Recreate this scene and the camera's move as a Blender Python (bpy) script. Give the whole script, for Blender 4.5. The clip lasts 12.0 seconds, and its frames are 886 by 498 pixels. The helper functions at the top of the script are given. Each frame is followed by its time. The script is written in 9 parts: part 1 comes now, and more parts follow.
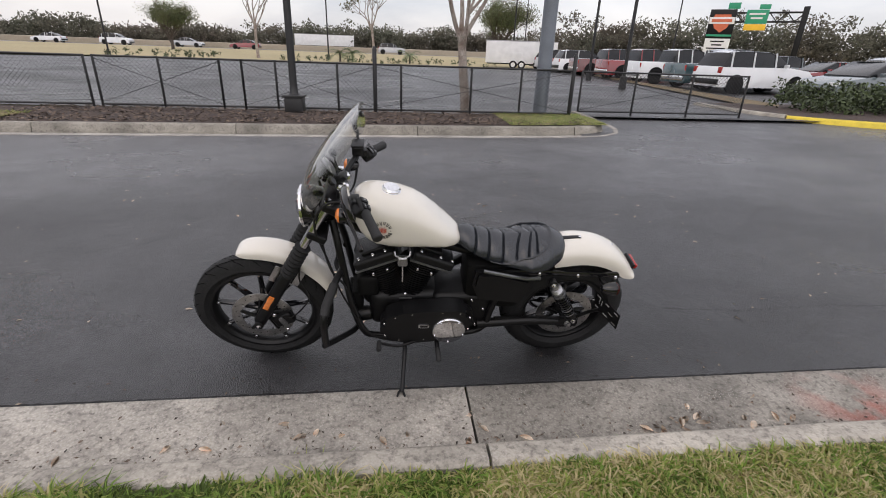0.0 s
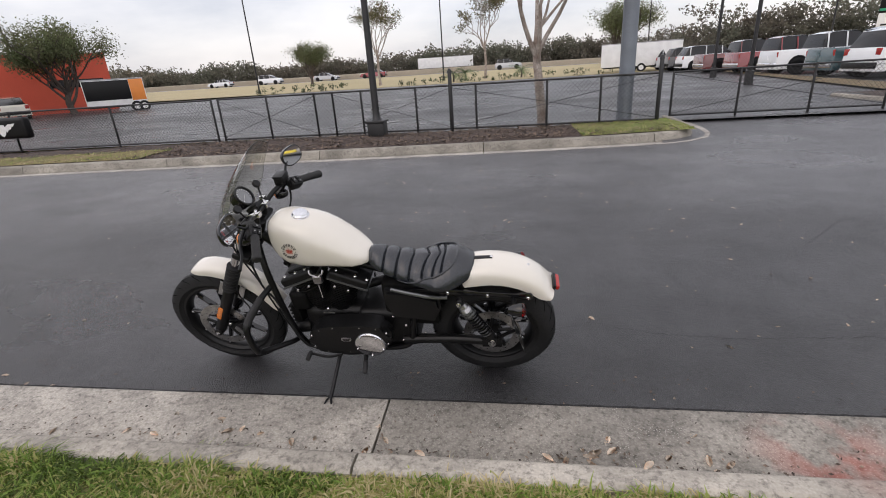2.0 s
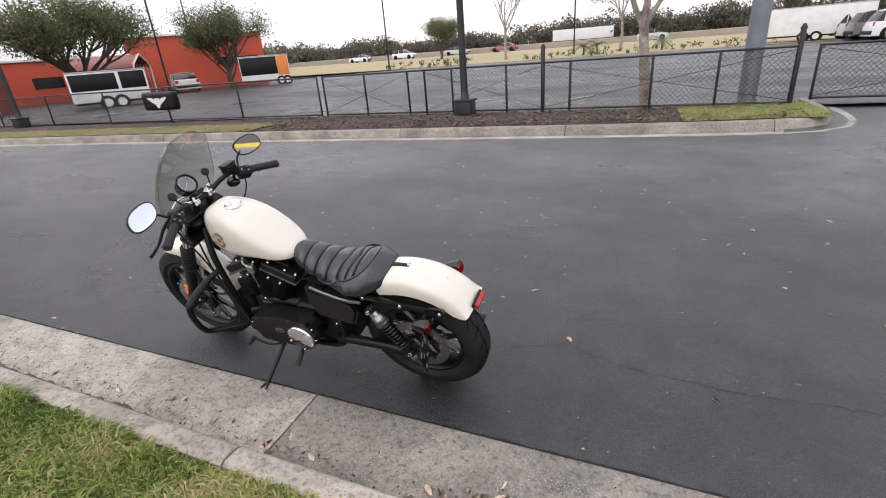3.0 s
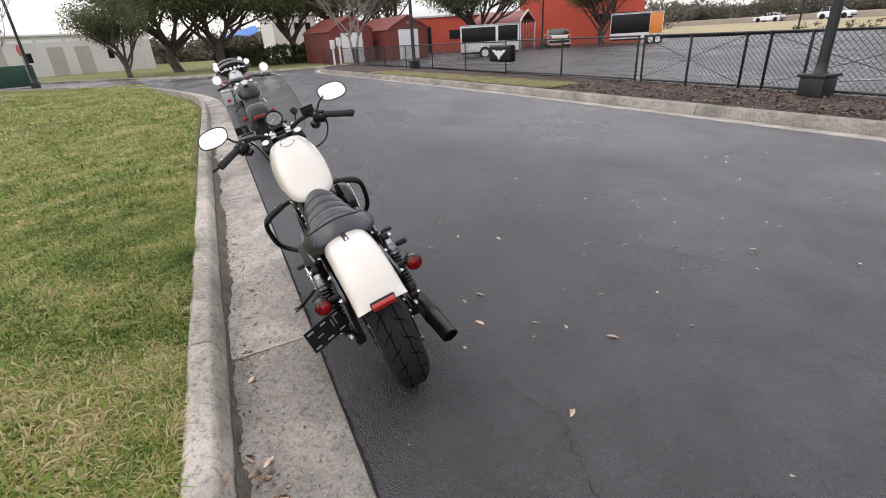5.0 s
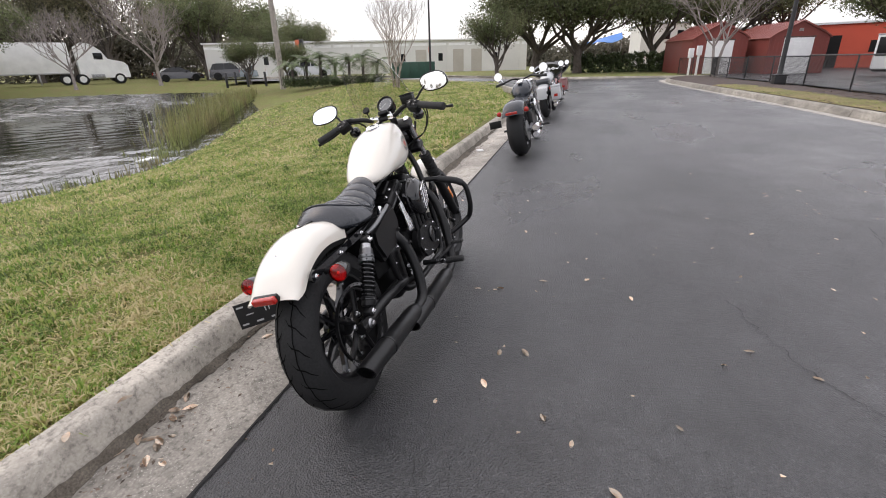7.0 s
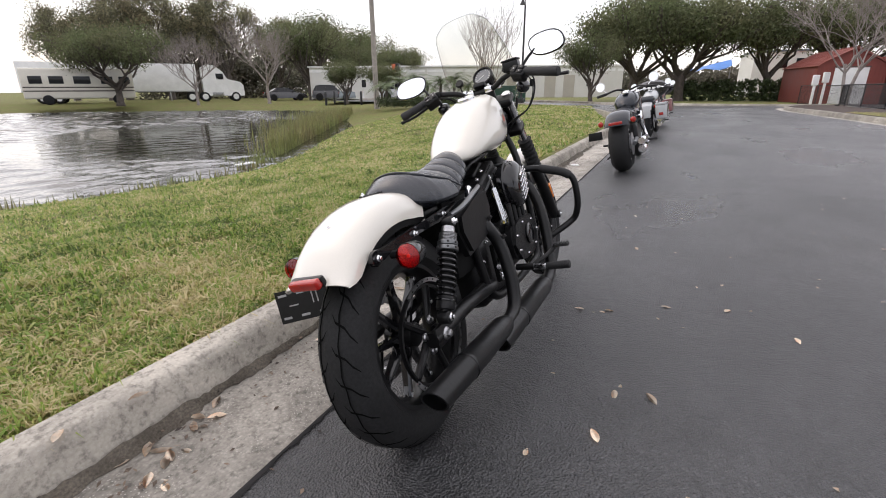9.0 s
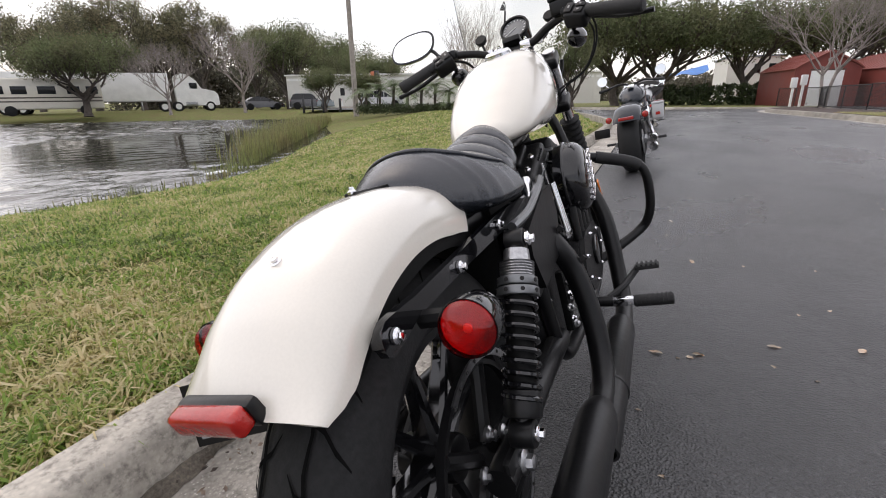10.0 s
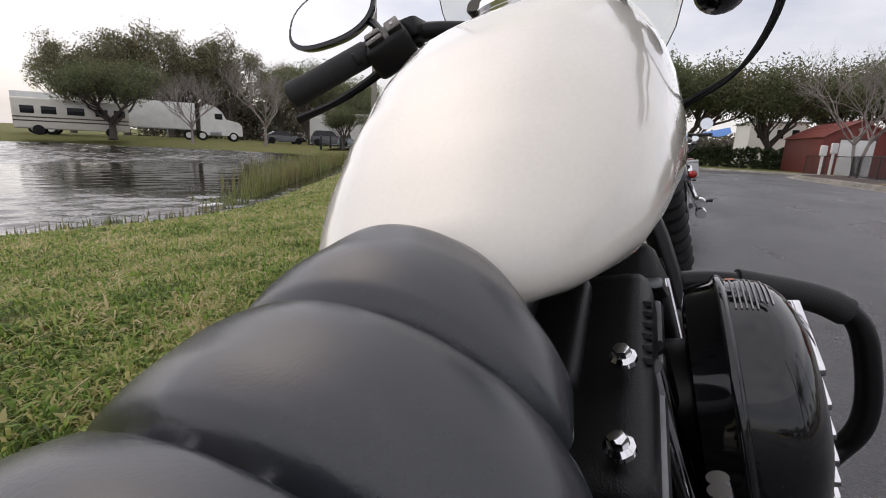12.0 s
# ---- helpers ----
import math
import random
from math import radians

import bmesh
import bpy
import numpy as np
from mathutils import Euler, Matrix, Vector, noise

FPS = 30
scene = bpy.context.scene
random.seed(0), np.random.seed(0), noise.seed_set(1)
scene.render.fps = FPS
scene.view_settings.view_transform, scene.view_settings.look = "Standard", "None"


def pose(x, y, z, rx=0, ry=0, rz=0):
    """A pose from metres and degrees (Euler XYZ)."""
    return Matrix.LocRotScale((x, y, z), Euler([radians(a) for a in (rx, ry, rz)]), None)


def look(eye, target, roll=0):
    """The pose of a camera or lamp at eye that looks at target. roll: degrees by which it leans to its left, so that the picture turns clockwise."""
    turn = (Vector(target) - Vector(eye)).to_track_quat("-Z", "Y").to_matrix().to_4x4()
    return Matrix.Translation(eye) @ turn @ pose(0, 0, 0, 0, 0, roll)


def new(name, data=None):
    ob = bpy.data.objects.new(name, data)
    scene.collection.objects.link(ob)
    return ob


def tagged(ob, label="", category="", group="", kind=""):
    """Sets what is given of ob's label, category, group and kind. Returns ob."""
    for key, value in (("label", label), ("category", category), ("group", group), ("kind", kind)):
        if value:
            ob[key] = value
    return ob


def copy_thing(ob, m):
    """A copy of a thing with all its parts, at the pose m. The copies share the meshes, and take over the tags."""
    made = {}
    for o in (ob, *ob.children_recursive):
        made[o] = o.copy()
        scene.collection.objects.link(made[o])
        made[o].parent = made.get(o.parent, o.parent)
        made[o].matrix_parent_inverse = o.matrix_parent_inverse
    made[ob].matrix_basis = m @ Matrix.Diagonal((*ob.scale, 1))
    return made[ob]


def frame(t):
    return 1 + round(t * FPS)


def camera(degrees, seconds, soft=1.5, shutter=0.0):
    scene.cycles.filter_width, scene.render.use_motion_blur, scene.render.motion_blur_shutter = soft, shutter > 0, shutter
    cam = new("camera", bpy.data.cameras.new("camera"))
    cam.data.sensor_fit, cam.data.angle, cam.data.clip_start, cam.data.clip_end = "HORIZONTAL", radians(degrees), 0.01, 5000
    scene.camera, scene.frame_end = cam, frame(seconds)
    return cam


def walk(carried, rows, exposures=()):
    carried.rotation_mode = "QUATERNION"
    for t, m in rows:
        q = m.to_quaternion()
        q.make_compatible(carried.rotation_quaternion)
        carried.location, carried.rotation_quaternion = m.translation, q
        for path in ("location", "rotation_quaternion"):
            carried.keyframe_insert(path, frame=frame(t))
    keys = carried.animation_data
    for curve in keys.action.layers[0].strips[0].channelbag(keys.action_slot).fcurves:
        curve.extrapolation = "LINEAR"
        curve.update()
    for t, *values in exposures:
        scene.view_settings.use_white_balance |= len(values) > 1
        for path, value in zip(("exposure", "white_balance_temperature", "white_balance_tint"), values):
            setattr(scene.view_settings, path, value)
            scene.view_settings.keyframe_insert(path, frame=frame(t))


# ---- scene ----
cam = camera(86.6, 12.0, soft=1.0)

PATH = [
    (0, (-0.359, -1.858, 1.534), (-0.133, -0.028, 0.759), 2.1),
    (0.5, (-0.373, -2.018, 1.554), (-0.194, -0.159, 0.839), 1.1),
    (1, (-0.17, -2.098, 1.556), (-0.077, -0.222, 0.868), -1.2),
    (1.5, (0.219, -2.112, 1.567), (0.138, -0.234, 0.882), -2.5),
    (2, (0.64, -1.934, 1.59), (0.351, -0.089, 0.874), -3.8),
    (2.5, (1.081, -1.738, 1.583), (0.589, 0.051, 0.833), -4.2),
    (3, (1.472, -1.503, 1.594), (0.704, 0.174, 0.821), -4.6),
    (3.5, (1.826, -1.181, 1.606), (0.753, 0.309, 0.814), -5.5),
    (3.7, (1.95, -1.05, 1.587), (0.745, 0.329, 0.784), -5.8),
    (5.3, (2.31, 0.025, 1.429), (0.574, 0.601, 0.618), -3.3),
    (5.5, (2.288, 0.189, 1.412), (0.512, 0.646, 0.614), -3.5),
    (6, (2.133, 0.579, 1.414), (0.292, 0.694, 0.641), -3.1),
    (6.5, (1.994, 0.919, 1.365), (0.164, 0.649, 0.604), -2.8),
    (7, (2.02, 1.131, 1.315), (0.233, 0.627, 0.571), -1.4),
    (7.5, (2.021, 1.258, 1.297), (0.283, 0.586, 0.571), 0.5),
    (7.7, (2.014, 1.27, 1.29), (0.292, 0.55, 0.571), 1.1),
    (9.3, (1.489, 0.788, 0.958), (-0.221, -0.032, 0.325), -0.5),
    (9.5, (1.376, 0.693, 0.916), (-0.344, -0.113, 0.291), -0.5),
    (10, (1.102, 0.527, 0.869), (-0.647, -0.226, 0.258), -0.8),
    (10.5, (0.837, 0.425, 0.864), (-0.913, -0.34, 0.27), -0.3),
    (11, (0.618, 0.345, 0.877), (-1.137, -0.423, 0.304), 0.5),
    (11.5, (0.395, 0.284, 0.837), (-1.387, -0.453, 0.306), 2.1),
    (12, (0.167, 0.26, 0.844), (-1.604, -0.559, 0.405), 2.8),
]
walk(cam, [(t, look(eye, target, roll)) for t, eye, target, roll in PATH], exposures=[(0, -0.18, 6500, 14), (0.5, -0.34, 6500, 14), (1.5, -0.36, 6500, 14), (2.0, -0.14, 6500, 14), (2.5, 0.06, 6500, 14), (3.5, 0.26, 6500, 14), (5.5, 0.16, 6500, 14), (7.5, 0.33, 6500, 14), (9.5, 0.17, 6500, 14), (10.5, -0.04, 6500, 14), (11.0, -0.22, 6500, 14), (11.5, 0.0, 6500, 14), (12.0, -0.30, 6500, 14)])

# ---- overcast daylight ----
world = bpy.data.worlds.new("overcast_sky")
scene.world = world
world.use_nodes = True
wn, wl = world.node_tree.nodes, world.node_tree.links
wn.clear()
w_out = wn.new("ShaderNodeOutputWorld")
w_add = wn.new("ShaderNodeAddShader")
w_sky = wn.new("ShaderNodeTexSky")
w_sky.sky_type = "NISHITA"
w_sky.sun_disc = False
w_sky.sun_elevation, w_sky.sun_rotation = radians(48), radians(200)
w_sky.air_density, w_sky.dust_density = 1.0, 3.0
w_bg = wn.new("ShaderNodeBackground")
w_bg.inputs["Strength"].default_value = 0.06
w_cloud = wn.new("ShaderNodeBackground")
w_cloud.inputs["Strength"].default_value = 0.85
w_co = wn.new("ShaderNodeTexCoord")
w_map = wn.new("ShaderNodeMapping")
w_map.inputs["Scale"].default_value = (1.2, 1.2, 3.6)
w_noise = wn.new("ShaderNodeTexNoise")
w_noise.inputs["Scale"].default_value = 2.2
w_noise.inputs["Detail"].default_value = 7
w_noise.inputs["Roughness"].default_value = 0.55
w_ramp = wn.new("ShaderNodeValToRGB")
w_ramp.color_ramp.elements[0].position = 0.34
w_ramp.color_ramp.elements[0].color = (0.73, 0.735, 0.775, 1)
w_ramp.color_ramp.elements[1].position = 0.62
w_ramp.color_ramp.elements[1].color = (1.09, 1.06, 1.04, 1)
wl.new(w_co.outputs["Generated"], w_map.inputs["Vector"])
wl.new(w_map.outputs["Vector"], w_noise.inputs["Vector"])
wl.new(w_noise.outputs["Fac"], w_ramp.inputs["Fac"])
wl.new(w_ramp.outputs["Color"], w_cloud.inputs["Color"])
wl.new(w_sky.outputs["Color"], w_bg.inputs["Color"])
wl.new(w_bg.outputs[0], w_add.inputs[0])
wl.new(w_cloud.outputs[0], w_add.inputs[1])
wl.new(w_add.outputs[0], w_out.inputs["Surface"])

sun = new("sun", bpy.data.lights.new("sun", "SUN"))
sun.data.energy = 1.2
sun.data.angle = radians(170)
sun.data.color = (1.0, 0.97, 0.93)
sun.matrix_world = look((0, 0, 30), (6, 9, 0))
scene.view_settings.exposure = 0.0

# ---- materials ----
def shade(name, base, rough=0.5, metal=0.0, vary=0.15, scale=8.0, grain=60.0, bump=0.0, bump_scale=None, coat=0.0, second=None, island=0.0, each=0.0, stain=0.0, spec=0.5):
    """A procedural surface: base colour with broad and fine variation, relief and clear coat."""
    m = bpy.data.materials.new(name)
    m.use_nodes = True
    n, l = m.node_tree.nodes, m.node_tree.links
    b = n["Principled BSDF"]
    co = n.new("ShaderNodeTexCoord")
    broad = n.new("ShaderNodeTexNoise")
    broad.inputs["Scale"].default_value = scale
    broad.inputs["Detail"].default_value = 6
    fine = n.new("ShaderNodeTexNoise")
    fine.inputs["Scale"].default_value = grain
    fine.inputs["Detail"].default_value = 3
    l.new(co.outputs["Object"], broad.inputs["Vector"])
    l.new(co.outputs["Object"], fine.inputs["Vector"])
    ramp = n.new("ShaderNodeValToRGB")
    ramp.color_ramp.elements[0].position, ramp.color_ramp.elements[1].position = 0.33, 0.67
    lo = second or [c * (1 - vary) for c in base]
    hi = base if second else [min(1, c * (1 + vary)) for c in base]
    ramp.color_ramp.elements[0].color, ramp.color_ramp.elements[1].color = (*lo, 1), (*hi, 1)
    l.new(broad.outputs["Fac"], ramp.inputs["Fac"])
    grainmix = n.new("ShaderNodeHueSaturation")
    l.new(ramp.outputs["Color"], grainmix.inputs["Color"])
    val = n.new("ShaderNodeMapRange")
    val.inputs["From Min"].default_value, val.inputs["From Max"].default_value = 0.3, 0.7
    val.inputs["To Min"].default_value, val.inputs["To Max"].default_value = 1 - vary, 1 + vary
    l.new(fine.outputs["Fac"], val.inputs["Value"])
    value = val.outputs["Result"]
    for amount, node, sock in ((island, "ShaderNodeNewGeometry", "Random Per Island"), (each, "ShaderNodeObjectInfo", "Random")):
        if amount:
            src = n.new(node)
            mr = n.new("ShaderNodeMapRange")
            mr.inputs["To Min"].default_value, mr.inputs["To Max"].default_value = 1 - amount, 1 + amount
            l.new(src.outputs[sock], mr.inputs["Value"])
            mul = n.new("ShaderNodeMath")
            mul.operation = "MULTIPLY"
            l.new(value, mul.inputs[0])
            l.new(mr.outputs["Result"], mul.inputs[1])
            value = mul.outputs[0]
    l.new(value, grainmix.inputs["Value"])
    l.new(grainmix.outputs["Color"], b.inputs["Base Color"])
    b.inputs["Metallic"].default_value = metal
    b.inputs["Specular IOR Level"].default_value = spec
    b.inputs["Coat Weight"].default_value = coat
    b.inputs["Coat Roughness"].default_value = 0.04
    rr = n.new("ShaderNodeMapRange")
    rr.inputs["To Min"].default_value, rr.inputs["To Max"].default_value = max(0.02, rough * 0.8), min(1, rough * 1.2)
    l.new(broad.outputs["Fac"], rr.inputs["Value"])
    l.new(rr.outputs["Result"], b.inputs["Roughness"])
    if bump:
        bn = n.new("ShaderNodeTexNoise")
        bn.inputs["Scale"].default_value = bump_scale or grain
        bn.inputs["Detail"].default_value = 4
        l.new(co.outputs["Object"], bn.inputs["Vector"])
        bp = n.new("ShaderNodeBump")
        bp.inputs["Strength"].default_value = bump
        bp.inputs["Distance"].default_value = 0.01
        l.new(bn.outputs["Fac"], bp.inputs["Height"])
        l.new(bp.outputs["Normal"], b.inputs["Normal"])
    return m


def glass(name, tint, rough=0.02, clear=0.5, fall=4.0):
    """A thin pane: part mirror by its angle, part clear tinted."""
    m = bpy.data.materials.new(name)
    m.use_nodes = True
    n, l = m.node_tree.nodes, m.node_tree.links
    n.clear()
    out = n.new("ShaderNodeOutputMaterial")
    mix = n.new("ShaderNodeMixShader")
    tr = n.new("ShaderNodeBsdfTransparent")
    tr.inputs["Color"].default_value = (*tint, 1)
    gl = n.new("ShaderNodeBsdfGlossy")
    gl.inputs["Roughness"].default_value = rough
    lw = n.new("ShaderNodeLayerWeight")
    lw.inputs["Blend"].default_value = 0.5
    pw = n.new("ShaderNodeMath")
    pw.operation = "POWER"
    pw.inputs[1].default_value = fall
    fr = n.new("ShaderNodeMapRange")
    fr.inputs["To Min"].default_value, fr.inputs["To Max"].default_value = 0.05, 0.5 + clear
    l.new(lw.outputs["Facing"], pw.inputs[0])
    l.new(pw.outputs[0], fr.inputs["Value"])
    l.new(fr.outputs["Result"], mix.inputs["Fac"])
    l.new(tr.outputs[0], mix.inputs[1])
    l.new(gl.outputs[0], mix.inputs[2])
    l.new(mix.outputs[0], out.inputs["Surface"])
    return m


def asphalt_surface(name, base, streak, lane=0.0):
    """Worn sealed asphalt: stones, broad worn and damp patches, tyre sheen."""
    m = shade(name, base, 0.5, 0, 0.12, 0.55, 260.0, spec=0.6)
    n, l = m.node_tree.nodes, m.node_tree.links
    b = n["Principled BSDF"]
    co = [x for x in n if x.type == "TEX_COORD"][0]
    mapn = n.new("ShaderNodeMapping")
    mapn.inputs["Scale"].default_value = (0.30, 0.55, 1)
    l.new(co.outputs["Object"], mapn.inputs["Vector"])
    st = n.new("ShaderNodeTexNoise")
    st.inputs["Scale"].default_value, st.inputs["Detail"].default_value = 1.1, 5
    l.new(mapn.outputs["Vector"], st.inputs["Vector"])
    mr = n.new("ShaderNodeMapRange")
    mr.inputs["From Min"].default_value, mr.inputs["From Max"].default_value = 0.35, 0.7
    mr.inputs["To Min"].default_value, mr.inputs["To Max"].default_value = 0.85, 1.0 + streak
    l.new(st.outputs["Fac"], mr.inputs["Value"])
    hs = [x for x in n if x.type == "HUE_SAT"][0]
    old = hs.inputs["Value"].links[0].from_socket
    # scuffed, dusty and patched areas at the size of a footprint and of a thumb
    for scale, lo_v, hi_v, det, lo_f, hi_f in ((3.4, 0.80, 1.30, 6, 0.36, 0.66), (42.0, 0.80, 1.22, 3, 0.36, 0.66), (17.0, 1.0, 0.42, 7, 0.655, 0.71)):
        nz = n.new("ShaderNodeTexNoise")
        nz.inputs["Scale"].default_value, nz.inputs["Detail"].default_value, nz.inputs["Roughness"].default_value = scale, det, 0.62
        l.new(co.outputs["Object"], nz.inputs["Vector"])
        mrn = n.new("ShaderNodeMapRange")
        mrn.inputs["From Min"].default_value, mrn.inputs["From Max"].default_value = lo_f, hi_f
        mrn.inputs["To Min"].default_value, mrn.inputs["To Max"].default_value = lo_v, hi_v
        l.new(nz.outputs["Fac"], mrn.inputs["Value"])
        mm = n.new("ShaderNodeMath")
        mm.operation = "MULTIPLY"
        l.new(old, mm.inputs[0])
        l.new(mrn.outputs["Result"], mm.inputs[1])
        old = mm.outputs[0]
    if lane:
        xyz = n.new("ShaderNodeSeparateXYZ")
        l.new(co.outputs["Object"], xyz.inputs[0])
        rag = n.new("ShaderNodeTexNoise")
        rag.inputs["Scale"].default_value, rag.inputs["Detail"].default_value = 0.45, 5
        l.new(mapn.outputs["Vector"], rag.inputs["Vector"])
        sway = n.new("ShaderNodeMath")
        sway.operation = "MULTIPLY_ADD"
        sway.inputs[1].default_value = 5.0
        l.new(rag.outputs["Fac"], sway.inputs[0])
        l.new(xyz.outputs["Y"], sway.inputs[2])
        pale_lane = n.new("ShaderNodeMapRange")
        pale_lane.inputs["From Min"].default_value, pale_lane.inputs["From Max"].default_value = 4.2, 7.2
        pale_lane.inputs["To Min"].default_value, pale_lane.inputs["To Max"].default_value = 0.74, 0.74 + lane
        l.new(sway.outputs[0], pale_lane.inputs["Value"])
        worn_lane = n.new("ShaderNodeMath")
        worn_lane.operation = "MULTIPLY"
        l.new(old, worn_lane.inputs[0])
        l.new(pale_lane.outputs["Result"], worn_lane.inputs[1])
        old = worn_lane.outputs[0]
    mul = n.new("ShaderNodeMath")
    mul.operation = "MULTIPLY"
    l.new(old, mul.inputs[0])
    l.new(mr.outputs["Result"], mul.inputs[1])
    sp = n.new("ShaderNodeTexVoronoi")
    sp.inputs["Scale"].default_value = 140
    l.new(co.outputs["Object"], sp.inputs["Vector"])
    mr2 = n.new("ShaderNodeMapRange")
    mr2.inputs["From Min"].default_value, mr2.inputs["From Max"].default_value = 0.0, 0.6
    mr2.inputs["To Min"].default_value, mr2.inputs["To Max"].default_value = 1.35, 0.7
    l.new(sp.outputs["Distance"], mr2.inputs["Value"])
    mul2 = n.new("ShaderNodeMath")
    mul2.operation = "MULTIPLY"
    l.new(mul.outputs[0], mul2.inputs[0])
    l.new(mr2.outputs["Result"], mul2.inputs[1])
    # hairline crackle in worn areas and pale single grains
    ck = n.new("ShaderNodeTexVoronoi")
    ck.feature = "DISTANCE_TO_EDGE"
    ck.inputs["Scale"].default_value = 7.0
    wob = n.new("ShaderNodeTexNoise")
    wob.inputs["Scale"].default_value, wob.inputs["Detail"].default_value = 9.0, 4
    l.new(co.outputs["Object"], wob.inputs["Vector"])
    shift = n.new("ShaderNodeMixRGB")
    shift.blend_type = "ADD"
    shift.inputs["Fac"].default_value = 0.16
    l.new(co.outputs["Object"], shift.inputs["Color1"])
    l.new(wob.outputs["Color"], shift.inputs["Color2"])
    l.new(shift.outputs["Color"], ck.inputs["Vector"])
    line = n.new("ShaderNodeMapRange")
    line.inputs["From Min"].default_value, line.inputs["From Max"].default_value = 0.006, 0.026
    line.inputs["To Min"].default_value, line.inputs["To Max"].default_value = 0.45, 1.0
    l.new(ck.outputs["Distance"], line.inputs["Value"])
    where = n.new("ShaderNodeTexNoise")
    where.inputs["Scale"].default_value, where.inputs["Detail"].default_value = 2.6, 4
    l.new(co.outputs["Object"], where.inputs["Vector"])
    some = n.new("ShaderNodeMapRange")
    some.inputs["From Min"].default_value, some.inputs["From Max"].default_value = 0.50, 0.58
    l.new(where.outputs["Fac"], some.inputs["Value"])
    only = n.new("ShaderNodeMix")
    only.inputs[2].default_value = 1.0
    l.new(some.outputs["Result"], only.inputs[0])
    l.new(line.outputs["Result"], only.inputs[3])
    gr = n.new("ShaderNodeTexVoronoi")
    gr.inputs["Scale"].default_value = 190
    l.new(co.outputs["Object"], gr.inputs["Vector"])
    bit = n.new("ShaderNodeSeparateColor")
    l.new(gr.outputs["Color"], bit.inputs[0])
    pale = n.new("ShaderNodeMapRange")
    pale.inputs["From Min"].default_value, pale.inputs["From Max"].default_value = 0.90, 0.98
    pale.inputs["To Min"].default_value, pale.inputs["To Max"].default_value = 1.0, 2.1
    l.new(bit.outputs[0], pale.inputs["Value"])
    mul3, mul4 = n.new("ShaderNodeMath"), n.new("ShaderNodeMath")
    mul3.operation = mul4.operation = "MULTIPLY"
    l.new(mul2.outputs[0], mul3.inputs[0])
    l.new(only.outputs[0], mul3.inputs[1])
    l.new(mul3.outputs[0], mul4.inputs[0])
    l.new(pale.outputs["Result"], mul4.inputs[1])
    l.new(mul4.outputs[0], hs.inputs["Value"])
    bp = n.new("ShaderNodeBump")
    bp.inputs["Strength"].default_value, bp.inputs["Distance"].default_value = 0.6, 0.008
    mixh = n.new("ShaderNodeMath")
    mixh.operation = "MULTIPLY_ADD"
    mixh.inputs[1].default_value = 2.2
    l.new(nz.outputs["Fac"], mixh.inputs[0])
    l.new(sp.outputs["Distance"], mixh.inputs[2])
    l.new(mixh.outputs[0], bp.inputs["Height"])
    l.new(bp.outputs["Normal"], b.inputs["Normal"])
    rr = n.new("ShaderNodeMapRange")
    rr.inputs["From Min"].default_value, rr.inputs["From Max"].default_value = 0.35, 0.7
    rr.inputs["To Min"].default_value, rr.inputs["To Max"].default_value = 0.44, 0.22
    l.new(st.outputs["Fac"], rr.inputs["Value"])
    l.new(rr.outputs["Result"], b.inputs["Roughness"])
    return m


